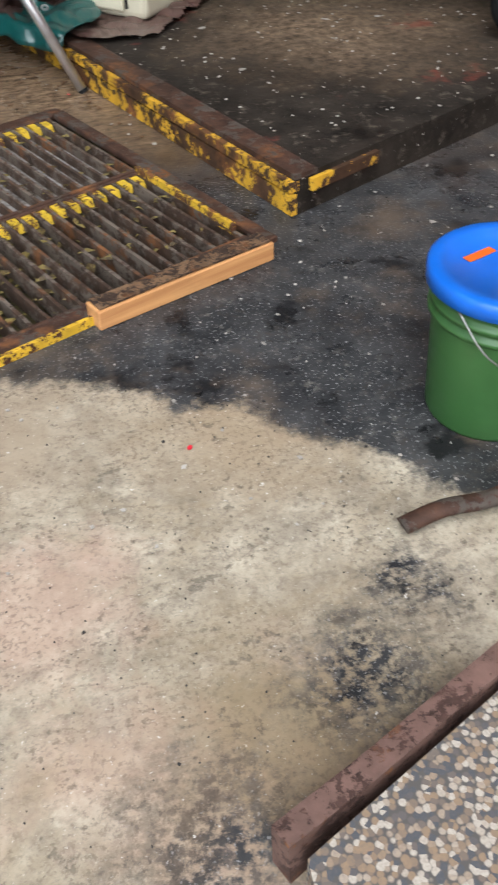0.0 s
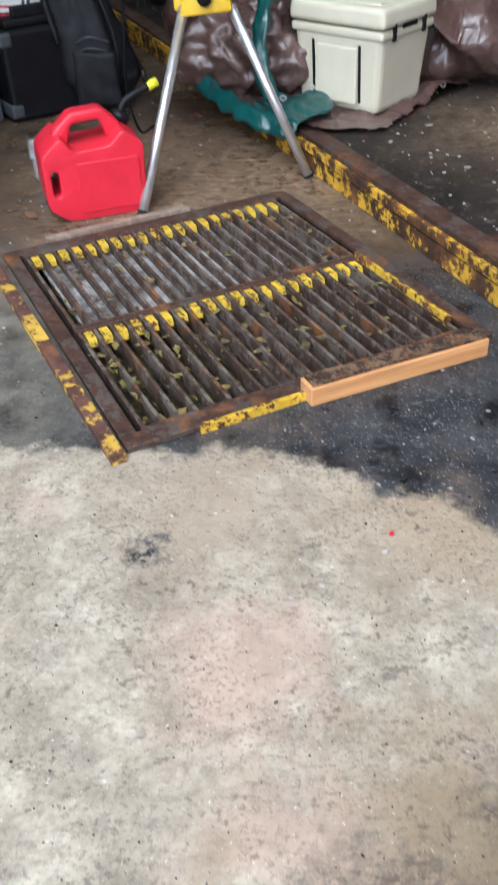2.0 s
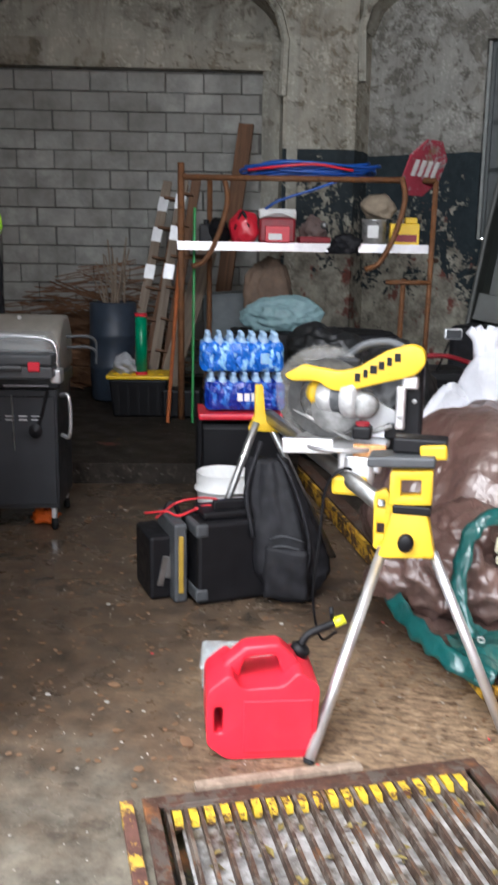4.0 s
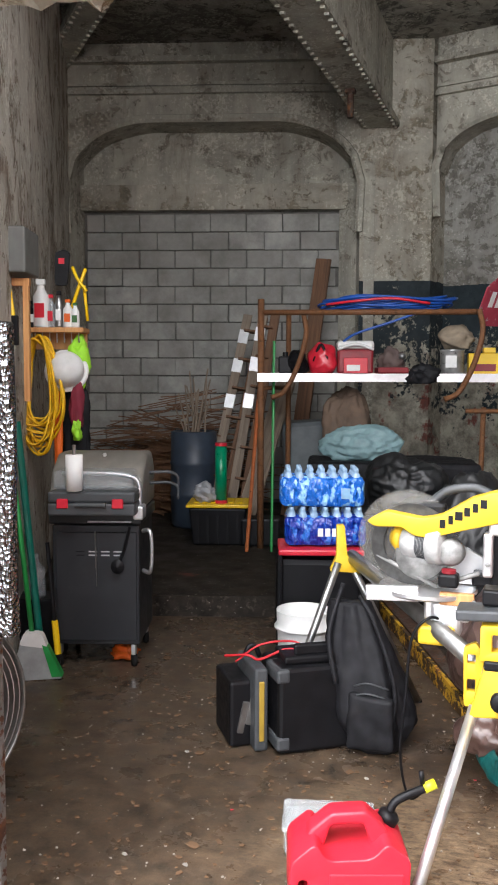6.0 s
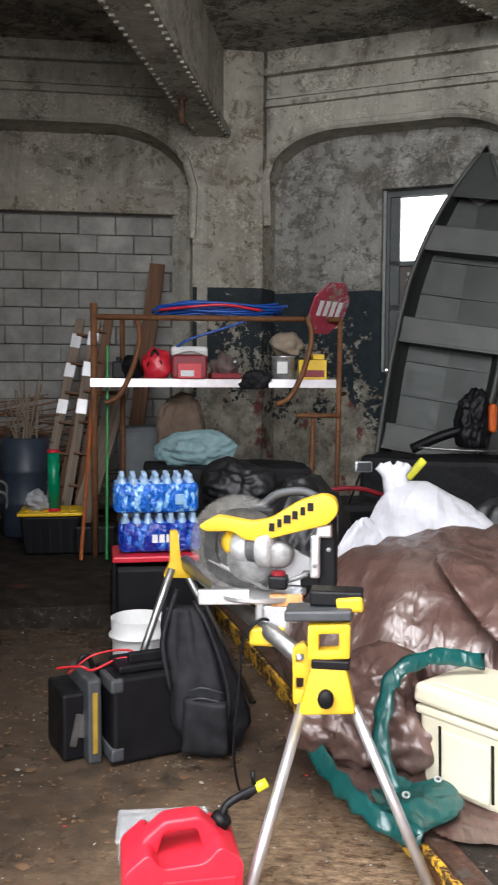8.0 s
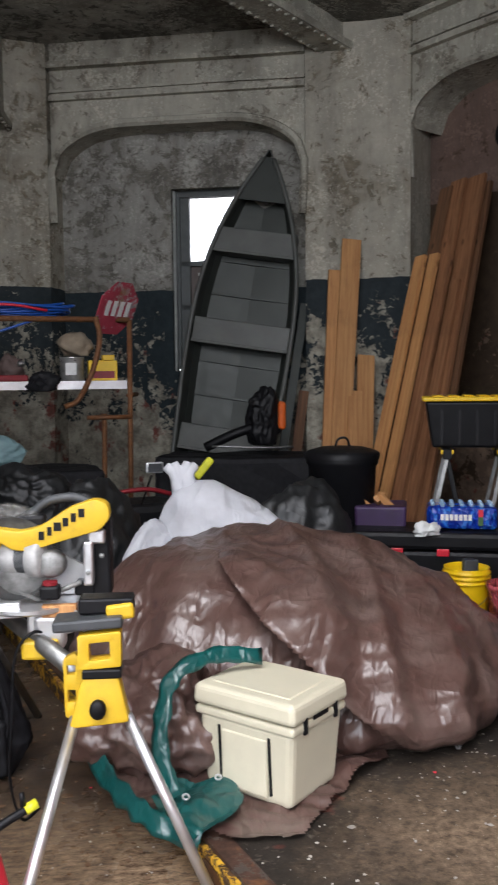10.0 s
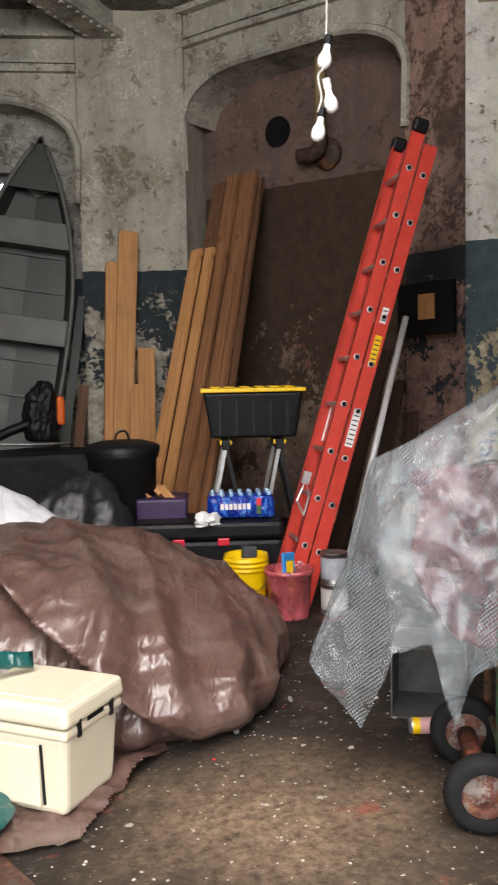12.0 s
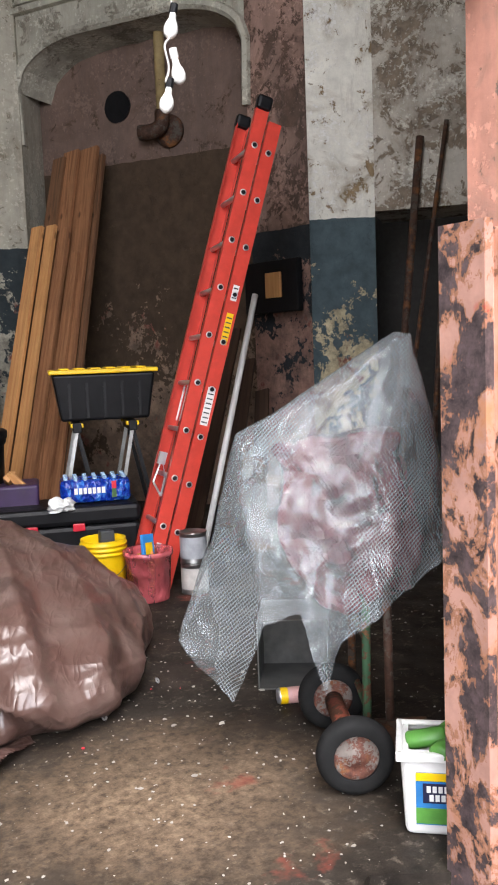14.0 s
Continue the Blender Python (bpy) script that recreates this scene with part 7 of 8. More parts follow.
for z0, z1 in ((WZ0 + 0.06, 2.4), (2.93, WZ1 - 0.06)):
    bm = bmesh.new()
    box(bm, (WX1 - WX0 - 0.14, 0.006, z1 - z0), ((WX0 + WX1) / 2, 0.58, z0))
    ob = part("pane", bm, GLASS, win)
    ob.visible_shadow = False

# ---- small boat stood on end against the wall ----
HULL = paint("grey_green_hull", (0.05, 0.056, 0.05), 0.45, 0.12, 5, metal=0.3, dirty=0.3)
boat = empty("jon_boat", BAY_WINDOW @ pose(1.72, -0.16, PLAT, -8.5, 8.5, 0), "grey-green flat-bottomed boat stood on end by the window", "boat")


def half_width(t):
    return (0.46 + 0.07 * min(1.0, t / 0.4)) * (1 - max(0.0, (t - 0.5) / 0.5) ** 2.2)


def side_depth(t):
    return 0.3 * (1 - 0.25 * t)


BL_LEN, nz = 3.95, 40
bm = bmesh.new()
rows = []
for k in range(nz + 1):
    t = k / nz
    z, w, d = BL_LEN * t, max(0.012, half_width(t)), side_depth(t)
    rows.append([bm.verts.new(q) for q in ((-w, -d, z), (-w * 0.93, -d * 0.4, z), (-w * 0.82, 0.0, z), (0, 0.02, z), (w * 0.82, 0.0, z), (w * 0.93, -d * 0.4, z), (w, -d, z))])
for a, b in zip(rows, rows[1:]):
    for i in range(6):
        bm.faces.new((a[i], a[i + 1], b[i + 1], b[i]))
bm.faces.new(rows[0])
hull = part("hull", bm, HULL, boat)
m = hull.modifiers.new("thick", "SOLIDIFY")
m.thickness = 0.012
THWART = paint("thwart_grey", (0.115, 0.12, 0.11), 0.5, 0.15, 6, dirty=0.4)
for z, h in ((0.75, 0.26), (1.86, 0.26), (2.83, 0.26)):
    bm = bmesh.new()
    w = half_width(z / BL_LEN) * 0.95
    box(bm, (2 * w, 0.2, h), (0, -0.13, z), bevel=0.012)
    box(bm, (2 * w, 0.035, 0.03), (0, -0.225, z - 0.01), bevel=0.006)
    part("thwart", bm, THWART, boat, "grey bench seat")
# short deck over the bow
bm = bmesh.new()
lo = [bm.verts.new((s * half_width(t) * 0.97, -side_depth(t) + 0.01, BL_LEN * t)) for t in (0.86, 0.9, 0.94, 0.98) for s in (-1, 1)]
for k in range(0, 6, 2):
    bm.faces.new((lo[k], lo[k + 1], lo[k + 3], lo[k + 2]))
deck = part("bow_deck", bm, HULL, boat)
deck.modifiers.new("thick", "SOLIDIFY").thickness = 0.015
for k in range(9):
    bm = bmesh.new()
    z = 0.25 + 0.36 * k
    box(bm, (1.6 * half_width(z / BL_LEN), 0.03, 0.025), (0, -0.012, z))
    part("rib", bm, HULL, boat)
for s in (-1, 1):
    part("gunwale", tube([(s * half_width(k / nz), -side_depth(k / nz), BL_LEN * k / nz) for k in range(nz)], 0.024, 8), THWART, boat, smooth=True)
board("angle_bar", BAY_WINDOW @ Vector((2.35, -0.35, PLAT)), BAY_WINDOW @ Vector((2.66, 0.12, 2.4)), 0.09, 0.03, HULL, "grey metal bar leaning beside the boat", "bars beside the boat")
board("board", BAY_WINDOW @ Vector((2.5, -0.38, PLAT)), BAY_WINDOW @ Vector((2.66, -0.02, 1.5)), 0.1, 0.03, OLD_WOOD, "brown board leaning beside the boat", "bars beside the boat")
chair = empty("leaf_blower", pose(1.62, 7.9, 0.9), "black and orange backpack blower on the clutter", "blower")
blob("body", pose(0.05, 0, 0.12), (0.17, 0.14, 0.5), 31, BLACK_PLASTIC, chair, folds=0.15)
bm = bmesh.new()
box(bm, (0.07, 0.18, 0.26), (0.2, -0.04, 0.26), bevel=0.03)
part("tank", bm, ORANGE, chair, "orange tank")
part("tube", tube(curve([(-0.5, 0, 0.1), (-0.25, -0.05, 0.22), (0.0, -0.05, 0.3)], 6), 0.045, 10), BLACK_PLASTIC, chair, "", True)
part("frame", tube(curve([(-0.45, -0.1, 0.12), (0.0, -0.12, 0.1), (0.3, -0.1, 0.1)], 6), 0.012, 8), STEEL, chair, "", True)
bm = bmesh.new()
box(bm, (1.5, 0.7, 0.82), (0, 0, 0), bevel=0.05)
tagged(part("covered_bench", rough_up(bm, 0.03, 3, 3), CLOTH_BLACK, at=pose(1.45, 7.95, PLAT, 0, 0, -15)), "dark covered bench below the window", "bench")

# ---- rusty pipe rack with an aluminium shelf ----
RUSTPIPE = rusty("rust_brown_pipe", (0.2, 0.09, 0.04), 0.5, (0.22, 0.09, 0.03), scale=10)
pr = empty("pipe_rack", pose(-1.55, 6.95, 0.14), "rusty pipe frame rack carrying a long shelf", "rack")
PR = pr.matrix_basis.inverted()
for pts, r in (([(-1.56, 6.9, 0.14), (-1.56, 6.9, 2.24)], 0.028), ([(-1.56, 6.9, 2.13), (0.46, 7.32, 2.13)], 0.024), ([(0.44, 7.3, PLAT), (0.46, 7.32, 2.13)], 0.022), ([(0.22, 7.25, PLAT), (0.24, 7.27, 1.35)], 0.022), ([(0.1, 7.2, 1.32), (0.46, 7.3, 1.32)], 0.02), ([(-1.5, 7.6, 0.14), (-1.5, 7.6, 2.2)], 0.024), ([(-1.56, 6.9, 1.5), (-1.5, 7.6, 1.5)], 0.02), ([(0.44, 7.3, 1.5), (0.5, 7.9, 1.5)], 0.02)):
    part("pipe", tube([PR @ Vector(p) for p in pts], r, 10), RUSTPIPE, pr, smooth=True)
for sx in (-1.22, 0.2):
    part("hook", tube([PR @ Vector(p) for p in curve([(sx, 6.99, 2.13), (sx + 0.03, 6.97, 1.95), (sx - 0.03, 6.95, 1.7), (sx - 0.14, 6.93, 1.48), (sx - 0.25, 6.9, 1.42)], 6)], 0.022, 8), RUSTPIPE, pr, "bent pipe hook", True)
for x0, x1, y0, y1 in ((-1.58, -0.37, 6.86, 7.22), (-0.14, 0.43, 7.27, 7.38)):
    d = Vector((x1 - x0, y1 - y0, 0))
    bm = bmesh.new()
    box(bm, (d.length, 0.32, 0.016), (d.length / 2, 0.16, 0.034))
    box(bm, (d.length, 0.012, 0.07), (d.length / 2, 0.0, -0.02))
    tagged(part("shelf_plank", bm, ALU, at=pose(x0, y0, 1.575, 0, 0, math.degrees(math.atan2(d.y, d.x)))), "bright aluminium shelf plank on the rack", "shelf", "aluminium shelf planks")
SH = 1.626


def jug(name, x, y, col, w, h, label, category="container"):
    t = empty(name, pose(x, y, SH, 0, 0, 15), label, category)
    bm = bmesh.new()
    box(bm, (w, w * 0.75, h * 0.8), (0, 0, 0), bevel=w * 0.12)
    part("body", bm, col, t)
    part("cap", lathe([(0, h * 0.8), (w * 0.2, h * 0.8), (w * 0.2, h), (0, h)], 14, caps=False), BLACK_PLASTIC, t)
    return t


jug("battery_pack", -1.4, 7.1, BLACK_PLASTIC, 0.12, 0.18, "black tool battery on the shelf", "battery")
helm = empty("welding_mask", pose(-1.3, 7.12, SH), "black mask lying on the shelf", "mask")
blob("shell", pose(0, 0, 0), (0.1, 0.09, 0.2), 9, BLACK_PLASTIC, helm, folds=0.1, cuts=3)
rb = empty("red_bag", pose(-1.08, 7.12, SH), "red fabric tool bag with a black strap", "bag")
blob("body", pose(0, 0, 0), (0.13, 0.1, 0.26), 13, RED_PLASTIC, rb, folds=0.12, cuts=3)
part("strap", tube(curve([(-0.06, -0.07, 0.1), (0, -0.07, 0.24), (0.06, -0.07, 0.1)], 5), 0.014, 6), BLACK_PLASTIC, rb, "", True)
lc = empty("lunch_cooler", pose(-0.82, 7.2, SH, 0, 0, 14), "red lunch cooler with a white lid", "cooler")
bm = bmesh.new()
box(bm, (0.3, 0.2, 0.2), (0, 0, 0), bevel=0.02)
part("body", bm, RED_DARK, lc)
bm = bmesh.new()
box(bm, (0.31, 0.21, 0.07), (0, 0, 0.202), bevel=0.025)
part("lid", bm, WHITE_PLASTIC, lc, "white lid")
part("handle", tube(curve([(-0.15, -0.1, 0.2), (0, -0.12, 0.24), (0.15, -0.1, 0.2)], 6), 0.014, 8), WHITE_PLASTIC, lc, "", True)
bm = bmesh.new()
box(bm, (0.2, 0.02, 0.13), (0, -0.135, 0), bevel=0.005)
part("packet", bm, RED_PLASTIC, lc)
bm = bmesh.new()
box(bm, (0.11, 0.003, 0.05), (-0.02, -0.148, 0.02))
part("packet_label", bm, PAPER, lc)
tl = empty("router", pose(-0.52, 7.25, SH, 0, 0, 20), "dusty old power tool on the shelf", "power tool")
blob("body", pose(0, 0, 0), (0.12, 0.09, 0.22), 17, paint("dusty_brown", (0.13, 0.09, 0.08), 0.7), tl, folds=0.25, cuts=3)
bm = bmesh.new()
box(bm, (0.26, 0.16, 0.05), (0, -0.02, 0), bevel=0.01)
part("base", bm, RED_DARK, tl)
part("knob", lathe([(0, 0), (0.03, 0), (0.03, 0.04), (0, 0.05)], 14, caps=False, m=pose(0.08, -0.06, 0.12)), STEEL, tl, smooth=True)
pc = empty("steel_pail", pose(-0.03, 7.42, SH), "shiny open paint can with a white label", "can")
part("body", lathe([(0, 0), (0.1, 0), (0.1, 0.19), (0.106, 0.2), (0.098, 0.2), (0.095, 0.01), (0, 0.01)], 26, caps=False), paint("tinplate", (0.62, 0.62, 0.6), 0.3, 0.2, metal=0.6), pc, smooth=True)
bm = bmesh.new()
box(bm, (0.09, 0.004, 0.1), (0, -0.101, 0.05))
part("label", bm, PAPER, pc)
bx = empty("yellow_carton", pose(0.22, 7.45, SH, 0, 0, 8), "yellow and red printed carton on the shelf", "carton")
bm = bmesh.new()
box(bm, (0.24, 0.12, 0.17), (0, 0, 0), bevel=0.004, seg=1)
part("box", bm, YELLOW_PLASTIC, bx)
bm = bmesh.new()
box(bm, (0.2, 0.003, 0.06), (0, -0.062, 0.02))
part("print", bm, RED_DARK, bx)
bm = bmesh.new()
box(bm, (0.1, 0.1, 0.045), (0.05, 0.0, 0.172), bevel=0.004, seg=1)
part("top_box", bm, YELLOW_PLASTIC, bx)
gl = empty("black_gloves", pose(-0.26, 7.22, 1.54), "black gloves hung between the shelf planks", "gloves")
blob("cloth", pose(0, 0, 0), (0.14, 0.08, 0.16), 19, CLOTH_BLACK, gl, folds=0.25, cuts=3)
tan = tagged(blob("hat", pose(0.0, 7.5, SH + 0.21), (0.15, 0.12, 0.2), 23, paint("tan_cloth", (0.3, 0.24, 0.17), 0.9), folds=0.15, cuts=3), "tan cloth hat on top of the can", "hat")

coil = empty("blue_hose", pose(-0.62, 7.32, 2.165, 0, 0, 12), "coil of blue air hose lying over the rack", "hose")
HOSE = paint("blue_hose", (0.015, 0.09, 0.42), 0.35)
for k in range(9):
    r = 0.42 + 0.03 * (k % 4)
    part("turn", tube([(r * 1.1 * math.cos(a) + 0.01 * k, r * 0.38 * math.sin(a), 0.012 * k + 0.015 * math.sin(3 * a + k)) for a in np.linspace(0, 2 * math.pi, 40)[:-1]], 0.011, 6, closed=True), HOSE, coil, smooth=True)
tube_r = tube(curve([(-1.05, 7.1, 2.2), (-0.8, 7.05, 2.22), (-0.5, 7.1, 2.24), (-0.2, 7.2, 2.2)], 8), 0.012, 6)
tagged(part("red_hose", tube_r, RED_PLASTIC, smooth=True), "red hose lying over the rack", "hose")
tagged(part("blue_hose_end", tube(curve([(-0.2, 7.2, 2.16), (-0.5, 7.12, 2.05), (-0.8, 7.08, 1.95), (-0.95, 7.1, 1.85)], 8), 0.011, 6), bpy.data.materials["blue_hose"], smooth=True), "loose end of blue hose hanging down", "hose")
sign = empty("road_sign", Matrix.Translation((0.36, 7.24, 2.22)) @ Vector((0.705, -0.57, -0.41)).to_track_quat("Z", "Y").to_matrix().to_4x4(), "faded red sign with white markings propped on the rack", "sign")
part("plate", lathe([(0, 0), (0.24, 0), (0.245, 0.006), (0.24, 0.012), (0, 0.012)], 8, caps=False, m=pose(0, 0, 0, 0, 0, 22.5)), rusty("faded_red", (0.42, 0.05, 0.08), 0.53, (0.5, 0.42, 0.42), scale=6), sign)
bm = bmesh.new()
for k in range(4):
    box(bm, (0.05, 0.13, 0.002), (-0.12 + 0.08 * k, 0, 0.0125))
part("white_bars", bm, WHITE_PLASTIC, sign, "white lettering bars")

# clutter under the rack
roll = tagged(blob("tarp_roll", pose(-0.72, 7.1, 0.9, 0, 0, 10), (0.33, 0.15, 0.3), 27, paint("pale_teal_tarp", (0.24, 0.38, 0.4), 0.55), folds=0.12, fine=0.06), "rolled pale teal tarp on the clutter", "tarp")
tagged(blob("burlap_sack", pose(-0.92, 7.42, 0.9, 0, 0, 20), (0.21, 0.14, 0.64), 58, paint("brown_burlap", (0.17, 0.115, 0.08), 0.9, 0.25, 8), folds=0.14, fine=0.05), "brown burlap sack slumped behind the rolled tarp", "sack")
bm = bmesh.new()
box(bm, (1.4, 0.7, 0.76), (0, 0, 0), bevel=0.04)
tagged(part("dark_crate", rough_up(bm, 0.03, 3, 3), CLOTH_BLACK, at=pose(-0.5, 7.2, 0.142, 0, 0, 14)), "dark crate covered with cloth below the shelf", "crate")
tagged(blob("helmet_bag", pose(-0.3, 6.35, 0.6), (0.32, 0.26, 0.42), 29, BAG_BLACK, folds=0.12, fine=0.0), "shiny black bag on the clutter", "bag")
bm = bmesh.new()
box(bm, (0.7, 0.5, 0.5), (0, 0, 0), bevel=0.04)
tagged(part("tool_crate", rough_up(bm, 0.01, 4), BLACK_PLASTIC, at=pose(-0.3, 6.35, 0.11, 0, 0, 14)), "black tool crate behind the saw", "crate")
lb = empty("lawn_tractor", pose(0.35, 6.5, PLAT, 0, 0, 15), "dark machine with red trim half hidden in clutter", "machine")
bm = bmesh.new()
box(bm, (0.9, 0.5, 0.6), (0, 0, 0), bevel=0.06)
part("body", bm, BLACK_PLASTIC, lb)
part("trim", tube(curve([(-0.5, -0.27, 0.62), (-0.2, -0.28, 0.68), (0.15, -0.28, 0.72), (0.4, -0.25, 0.66)], 6), 0.018, 8), RED_DARK, lb, "dark red trim", True)
part("mirror_arm", tube([(0.15, -0.2, 0.6), (0.2, -0.3, 0.82)], 0.008, 6), BLACK_PLASTIC, lb)
bm = bmesh.new()
box(bm, (0.13, 0.02, 0.08), (0.22, -0.32, 0.84), bevel=0.015)
mir = part("mirror", bm, ALU, lb, "small rectangular mirror")
bm = bmesh.new()
box(bm, (0.105, 0.004, 0.058), (0.22, -0.333, 0.851), bevel=0.0)
part("mirror_face", bm, DARK_GREY, mir)
for x in (-0.35, 0.3):
    part("wheel", lathe([(0, -0.06), (0.14, -0.06), (0.16, -0.03), (0.16, 0.03), (0.14, 0.06), (0, 0.06)], 22, caps=False, m=pose(x, -0.27, 0.16, 90, 0, 0)), RUBBER, lb, smooth=True)
drum = empty("barrel", pose(-2.48, 7.75, 0.142), "dark blue plastic barrel full of sticks and tools", "barrel")
part("body", lathe([(0, 0), (0.2, 0), (0.22, 0.03), (0.225, 0.3), (0.235, 0.32), (0.225, 0.34), (0.225, 0.6), (0.235, 0.62), (0.225, 0.64), (0.22, 0.92), (0.2, 0.93), (0.19, 0.9), (0, 0.88)], 30, caps=False), paint("slate_blue", (0.035, 0.05, 0.075), 0.45), drum, smooth=True)
for k in range(16):
    a, r = random.uniform(0, 6.28), random.uniform(0, 0.15)
    p = Vector((r * math.cos(a), r * math.sin(a), 0.7))
    e = p + Vector((random.uniform(-0.22, 0.22), random.uniform(-0.1, 0.1), random.uniform(0.4, 0.85)))
    part("stick", tube([p, e], 0.012, 6, taper=0.007), GREY_WOOD, drum)
gt = empty("green_tube", pose(-1.93, 6.95, 0.503), "shiny green tube with red ends standing on the tote", "tube")
part("body", lathe([(0.05, 0.02), (0.05, 0.5)], 22, caps=True), paint("green_tube", (0.0, 0.28, 0.13), 0.3), gt, smooth=True)
for z in (0.0, 0.495):
    part("end_cap", lathe([(0, 0), (0.054, 0), (0.054, 0.028), (0, 0.028)], 22, caps=False, m=pose(0, 0, z)), RED_PLASTIC, gt, "red end cap")
tagged(blob("plastic_wad", pose(-2.07, 6.95, 0.503), (0.12, 0.09, 0.16), 35, paint("grey_film", (0.45, 0.46, 0.48), 0.4), folds=0.3, cuts=3), "crumpled grey plastic on the tote lid", "plastic")
bm = bmesh.new()
box(bm, (0.34, 0.22, 0.24), (0, 0, 0), bevel=0.02)
tagged(part("black_case", bm, BLACK_PLASTIC, at=pose(-1.6, 7.05, 0.142, 0, 0, 15)), "small black case beside the tote", "case")


def wooden_ladder(a, b, w, label):
    a, b = Vector(a), Vector(b)
    z = (b - a).normalized()
    y = Vector((0.15, -1, 0))
    y = (y - z * y.dot(z)).normalized()
    m = Matrix.Translation(a) @ Matrix((y.cross(z), y, z)).transposed().to_4x4()
    ld = empty("step_ladder", m, label, "ladder", "wooden ladders by the block wall")
    L = (b - a).length
    for x in (-w / 2, w / 2):
        bm = bmesh.new()
        box(bm, (0.09, 0.03, L), (x, 0, 0), bevel=0.003, seg=1)
        part("rail", bm, GREY_WOOD if x > 0 else OLD_WOOD, ld)
    for k in range(int(L / 0.3)):
        bm = bmesh.new()
        box(bm, (w, 0.07, 0.02), (0, 0.02, 0.2 + 0.3 * k))
        part("tread", bm, OLD_WOOD, ld)
    for z0 in (L * 0.55, L * 0.72, L * 0.86):
        bm = bmesh.new()
        box(bm, (0.095, 0.034, 0.14), (w / 2, 0, z0))
        part("metal_strap", bm, ALU, ld, "pale metal strap")
    return ld


wooden_ladder((-2.25, 7.6, 0.142), (-2.02, 8.3, 2.2), 0.16, "old wooden ladder leaning folded against the wall")
wooden_ladder((-2.0, 7.5, 0.142), (-1.82, 8.1, 2.22), 0.12, "weathered wooden ladder with metal straps")
board("board", (-1.75, 8.6, 0.142), (-1.5, 9.1, 2.85), 0.16, 0.04, OLD_WOOD, "tall dark board standing by the jamb")
board("board", (-1.9, 7.4, 0.142), (-1.62, 8.0, 1.55), 0.18, 0.03, GREY_WOOD, "weathered grey board leaning")
bm = bmesh.new()
box(bm, (0.5, 0.35, 1.05), (0, 0, 0), bevel=0.05)
tagged(part("grey_cabinet", rough_up(bm, 0.01, 3), paint("slate_metal", (0.1, 0.115, 0.12), 0.5), at=pose(-1.3, 7.9, 0.142, 0, -4, 10)), "slate-grey metal drum beside the rack", "drum")
tagged(part("green_pole", tube([(-1.42, 6.75, 0.142), (-1.5, 7.1, 1.9)], 0.012, 8), paint("pole_green", (0.02, 0.3, 0.06), 0.4)), "thin green pole leaning on the rack", "pole")
tagged(part("orange_pole", tube([(-1.62, 6.7, 0.142), (-1.58, 6.95, 1.6)], 0.016, 8), rusty("orange_pole", (0.45, 0.12, 0.03), 0.6)), "orange pole leaning on the rack", "pole")
brush = bmesh.new()
for k in range(300):
    x, y = random.uniform(-4.0, -2.4), random.uniform(8.2, 8.9)
    h = 0.14 + max(0.0, (1.0 - abs(x + 3.0) * 0.4)) * random.uniform(0.1, 1.3)
    a, l = random.uniform(-0.6, 0.6), random.uniform(0.3, 0.8)
    p = Vector((x, y - 0.25 * h, h))
    tube([p, p + Vector((l * math.cos(a), l * 0.3 * math.sin(a * 3), l * 0.5 * math.sin(a)))], 0.008, 4, brush)
tagged(part("brush_pile", brush, OLD_WOOD), "heap of dry sticks piled by the block wall", "brush pile", kind="stuff")
heap = tagged(blob("dirt_heap", pose(-3.1, 8.55, 0.142), (0.9, 0.4, 0.75), 41, OLD_WOOD, folds=0.2), "dark heap of debris under the sticks", "debris")

# ---- gas grill with a toolbox on it ----
gr = empty("gas_grill", pose(-1.92, 4.015, 0, 0, 0, 15) @ Matrix.Diagonal((0.91, 1, 1, 1)), "black cabinet gas grill with a steel lid", "grill")
GB = paint("grill_black", (0.022, 0.024, 0.028), 0.38, 0.15, 6, dirty=0.15)
bm = bmesh.new()
box(bm, (0.52, 0.48, 0.66), (0.28, 0.27, 0.13), bevel=0.008)
part("cabinet", bm, GB, gr)
bm = bmesh.new()
box(bm, (0.485, 0.012, 0.6), (0.285, 0.022, 0.155), bevel=0.004, seg=1)
door = part("door", bm, GB, gr)
for k in range(4):
    for z in (0.625, 0.645):
        bm = bmesh.new()
        box(bm, (0.05, 0.003, 0.007), (0.19 + 0.075 * k, 0.0155, z))
        part("vent_slot", bm, ALU if k else BLACK_PLASTIC, door)
part("side_handle", tube(curve([(0.55, 0.1, 0.75), (0.6, 0.07, 0.75), (0.61, 0.07, 0.64), (0.6, 0.07, 0.53), (0.55, 0.1, 0.53)], 5), 0.012, 8), ALU, gr, "steel side handle", True)
bm = bmesh.new()
box(bm, (0.56, 0.5, 0.07), (0.28, 0.27, 0.795), bevel=0.012)
part("fire_box", bm, GB, gr)
bm = bmesh.new()
box(bm, (0.06, 0.12, 0.075), (0.545, 0.03, 0.83), bevel=0.01)
part("lid_end", bm, ALU, gr)
lidp = [(0.0, 0.0), (0.0, 0.1), (0.06, 0.22), (0.2, 0.3), (0.4, 0.3), (0.5, 0.2), (0.5, 0.0)]
bm = bmesh.new()
rows = []
for x in (0.0, 0.03, 0.53, 0.56):
    k = 1.0 if 0.01 < x < 0.55 else 0.94
    rows.append([bm.verts.new((x, 0.04 + y * k, 0.87 + z * k)) for y, z in lidp])
for a, b in zip(rows, rows[1:]):
    for i in range(len(lidp)):
        bm.faces.new((a[i], a[(i + 1) % len(lidp)], b[(i + 1) % len(lidp)], b[i]))
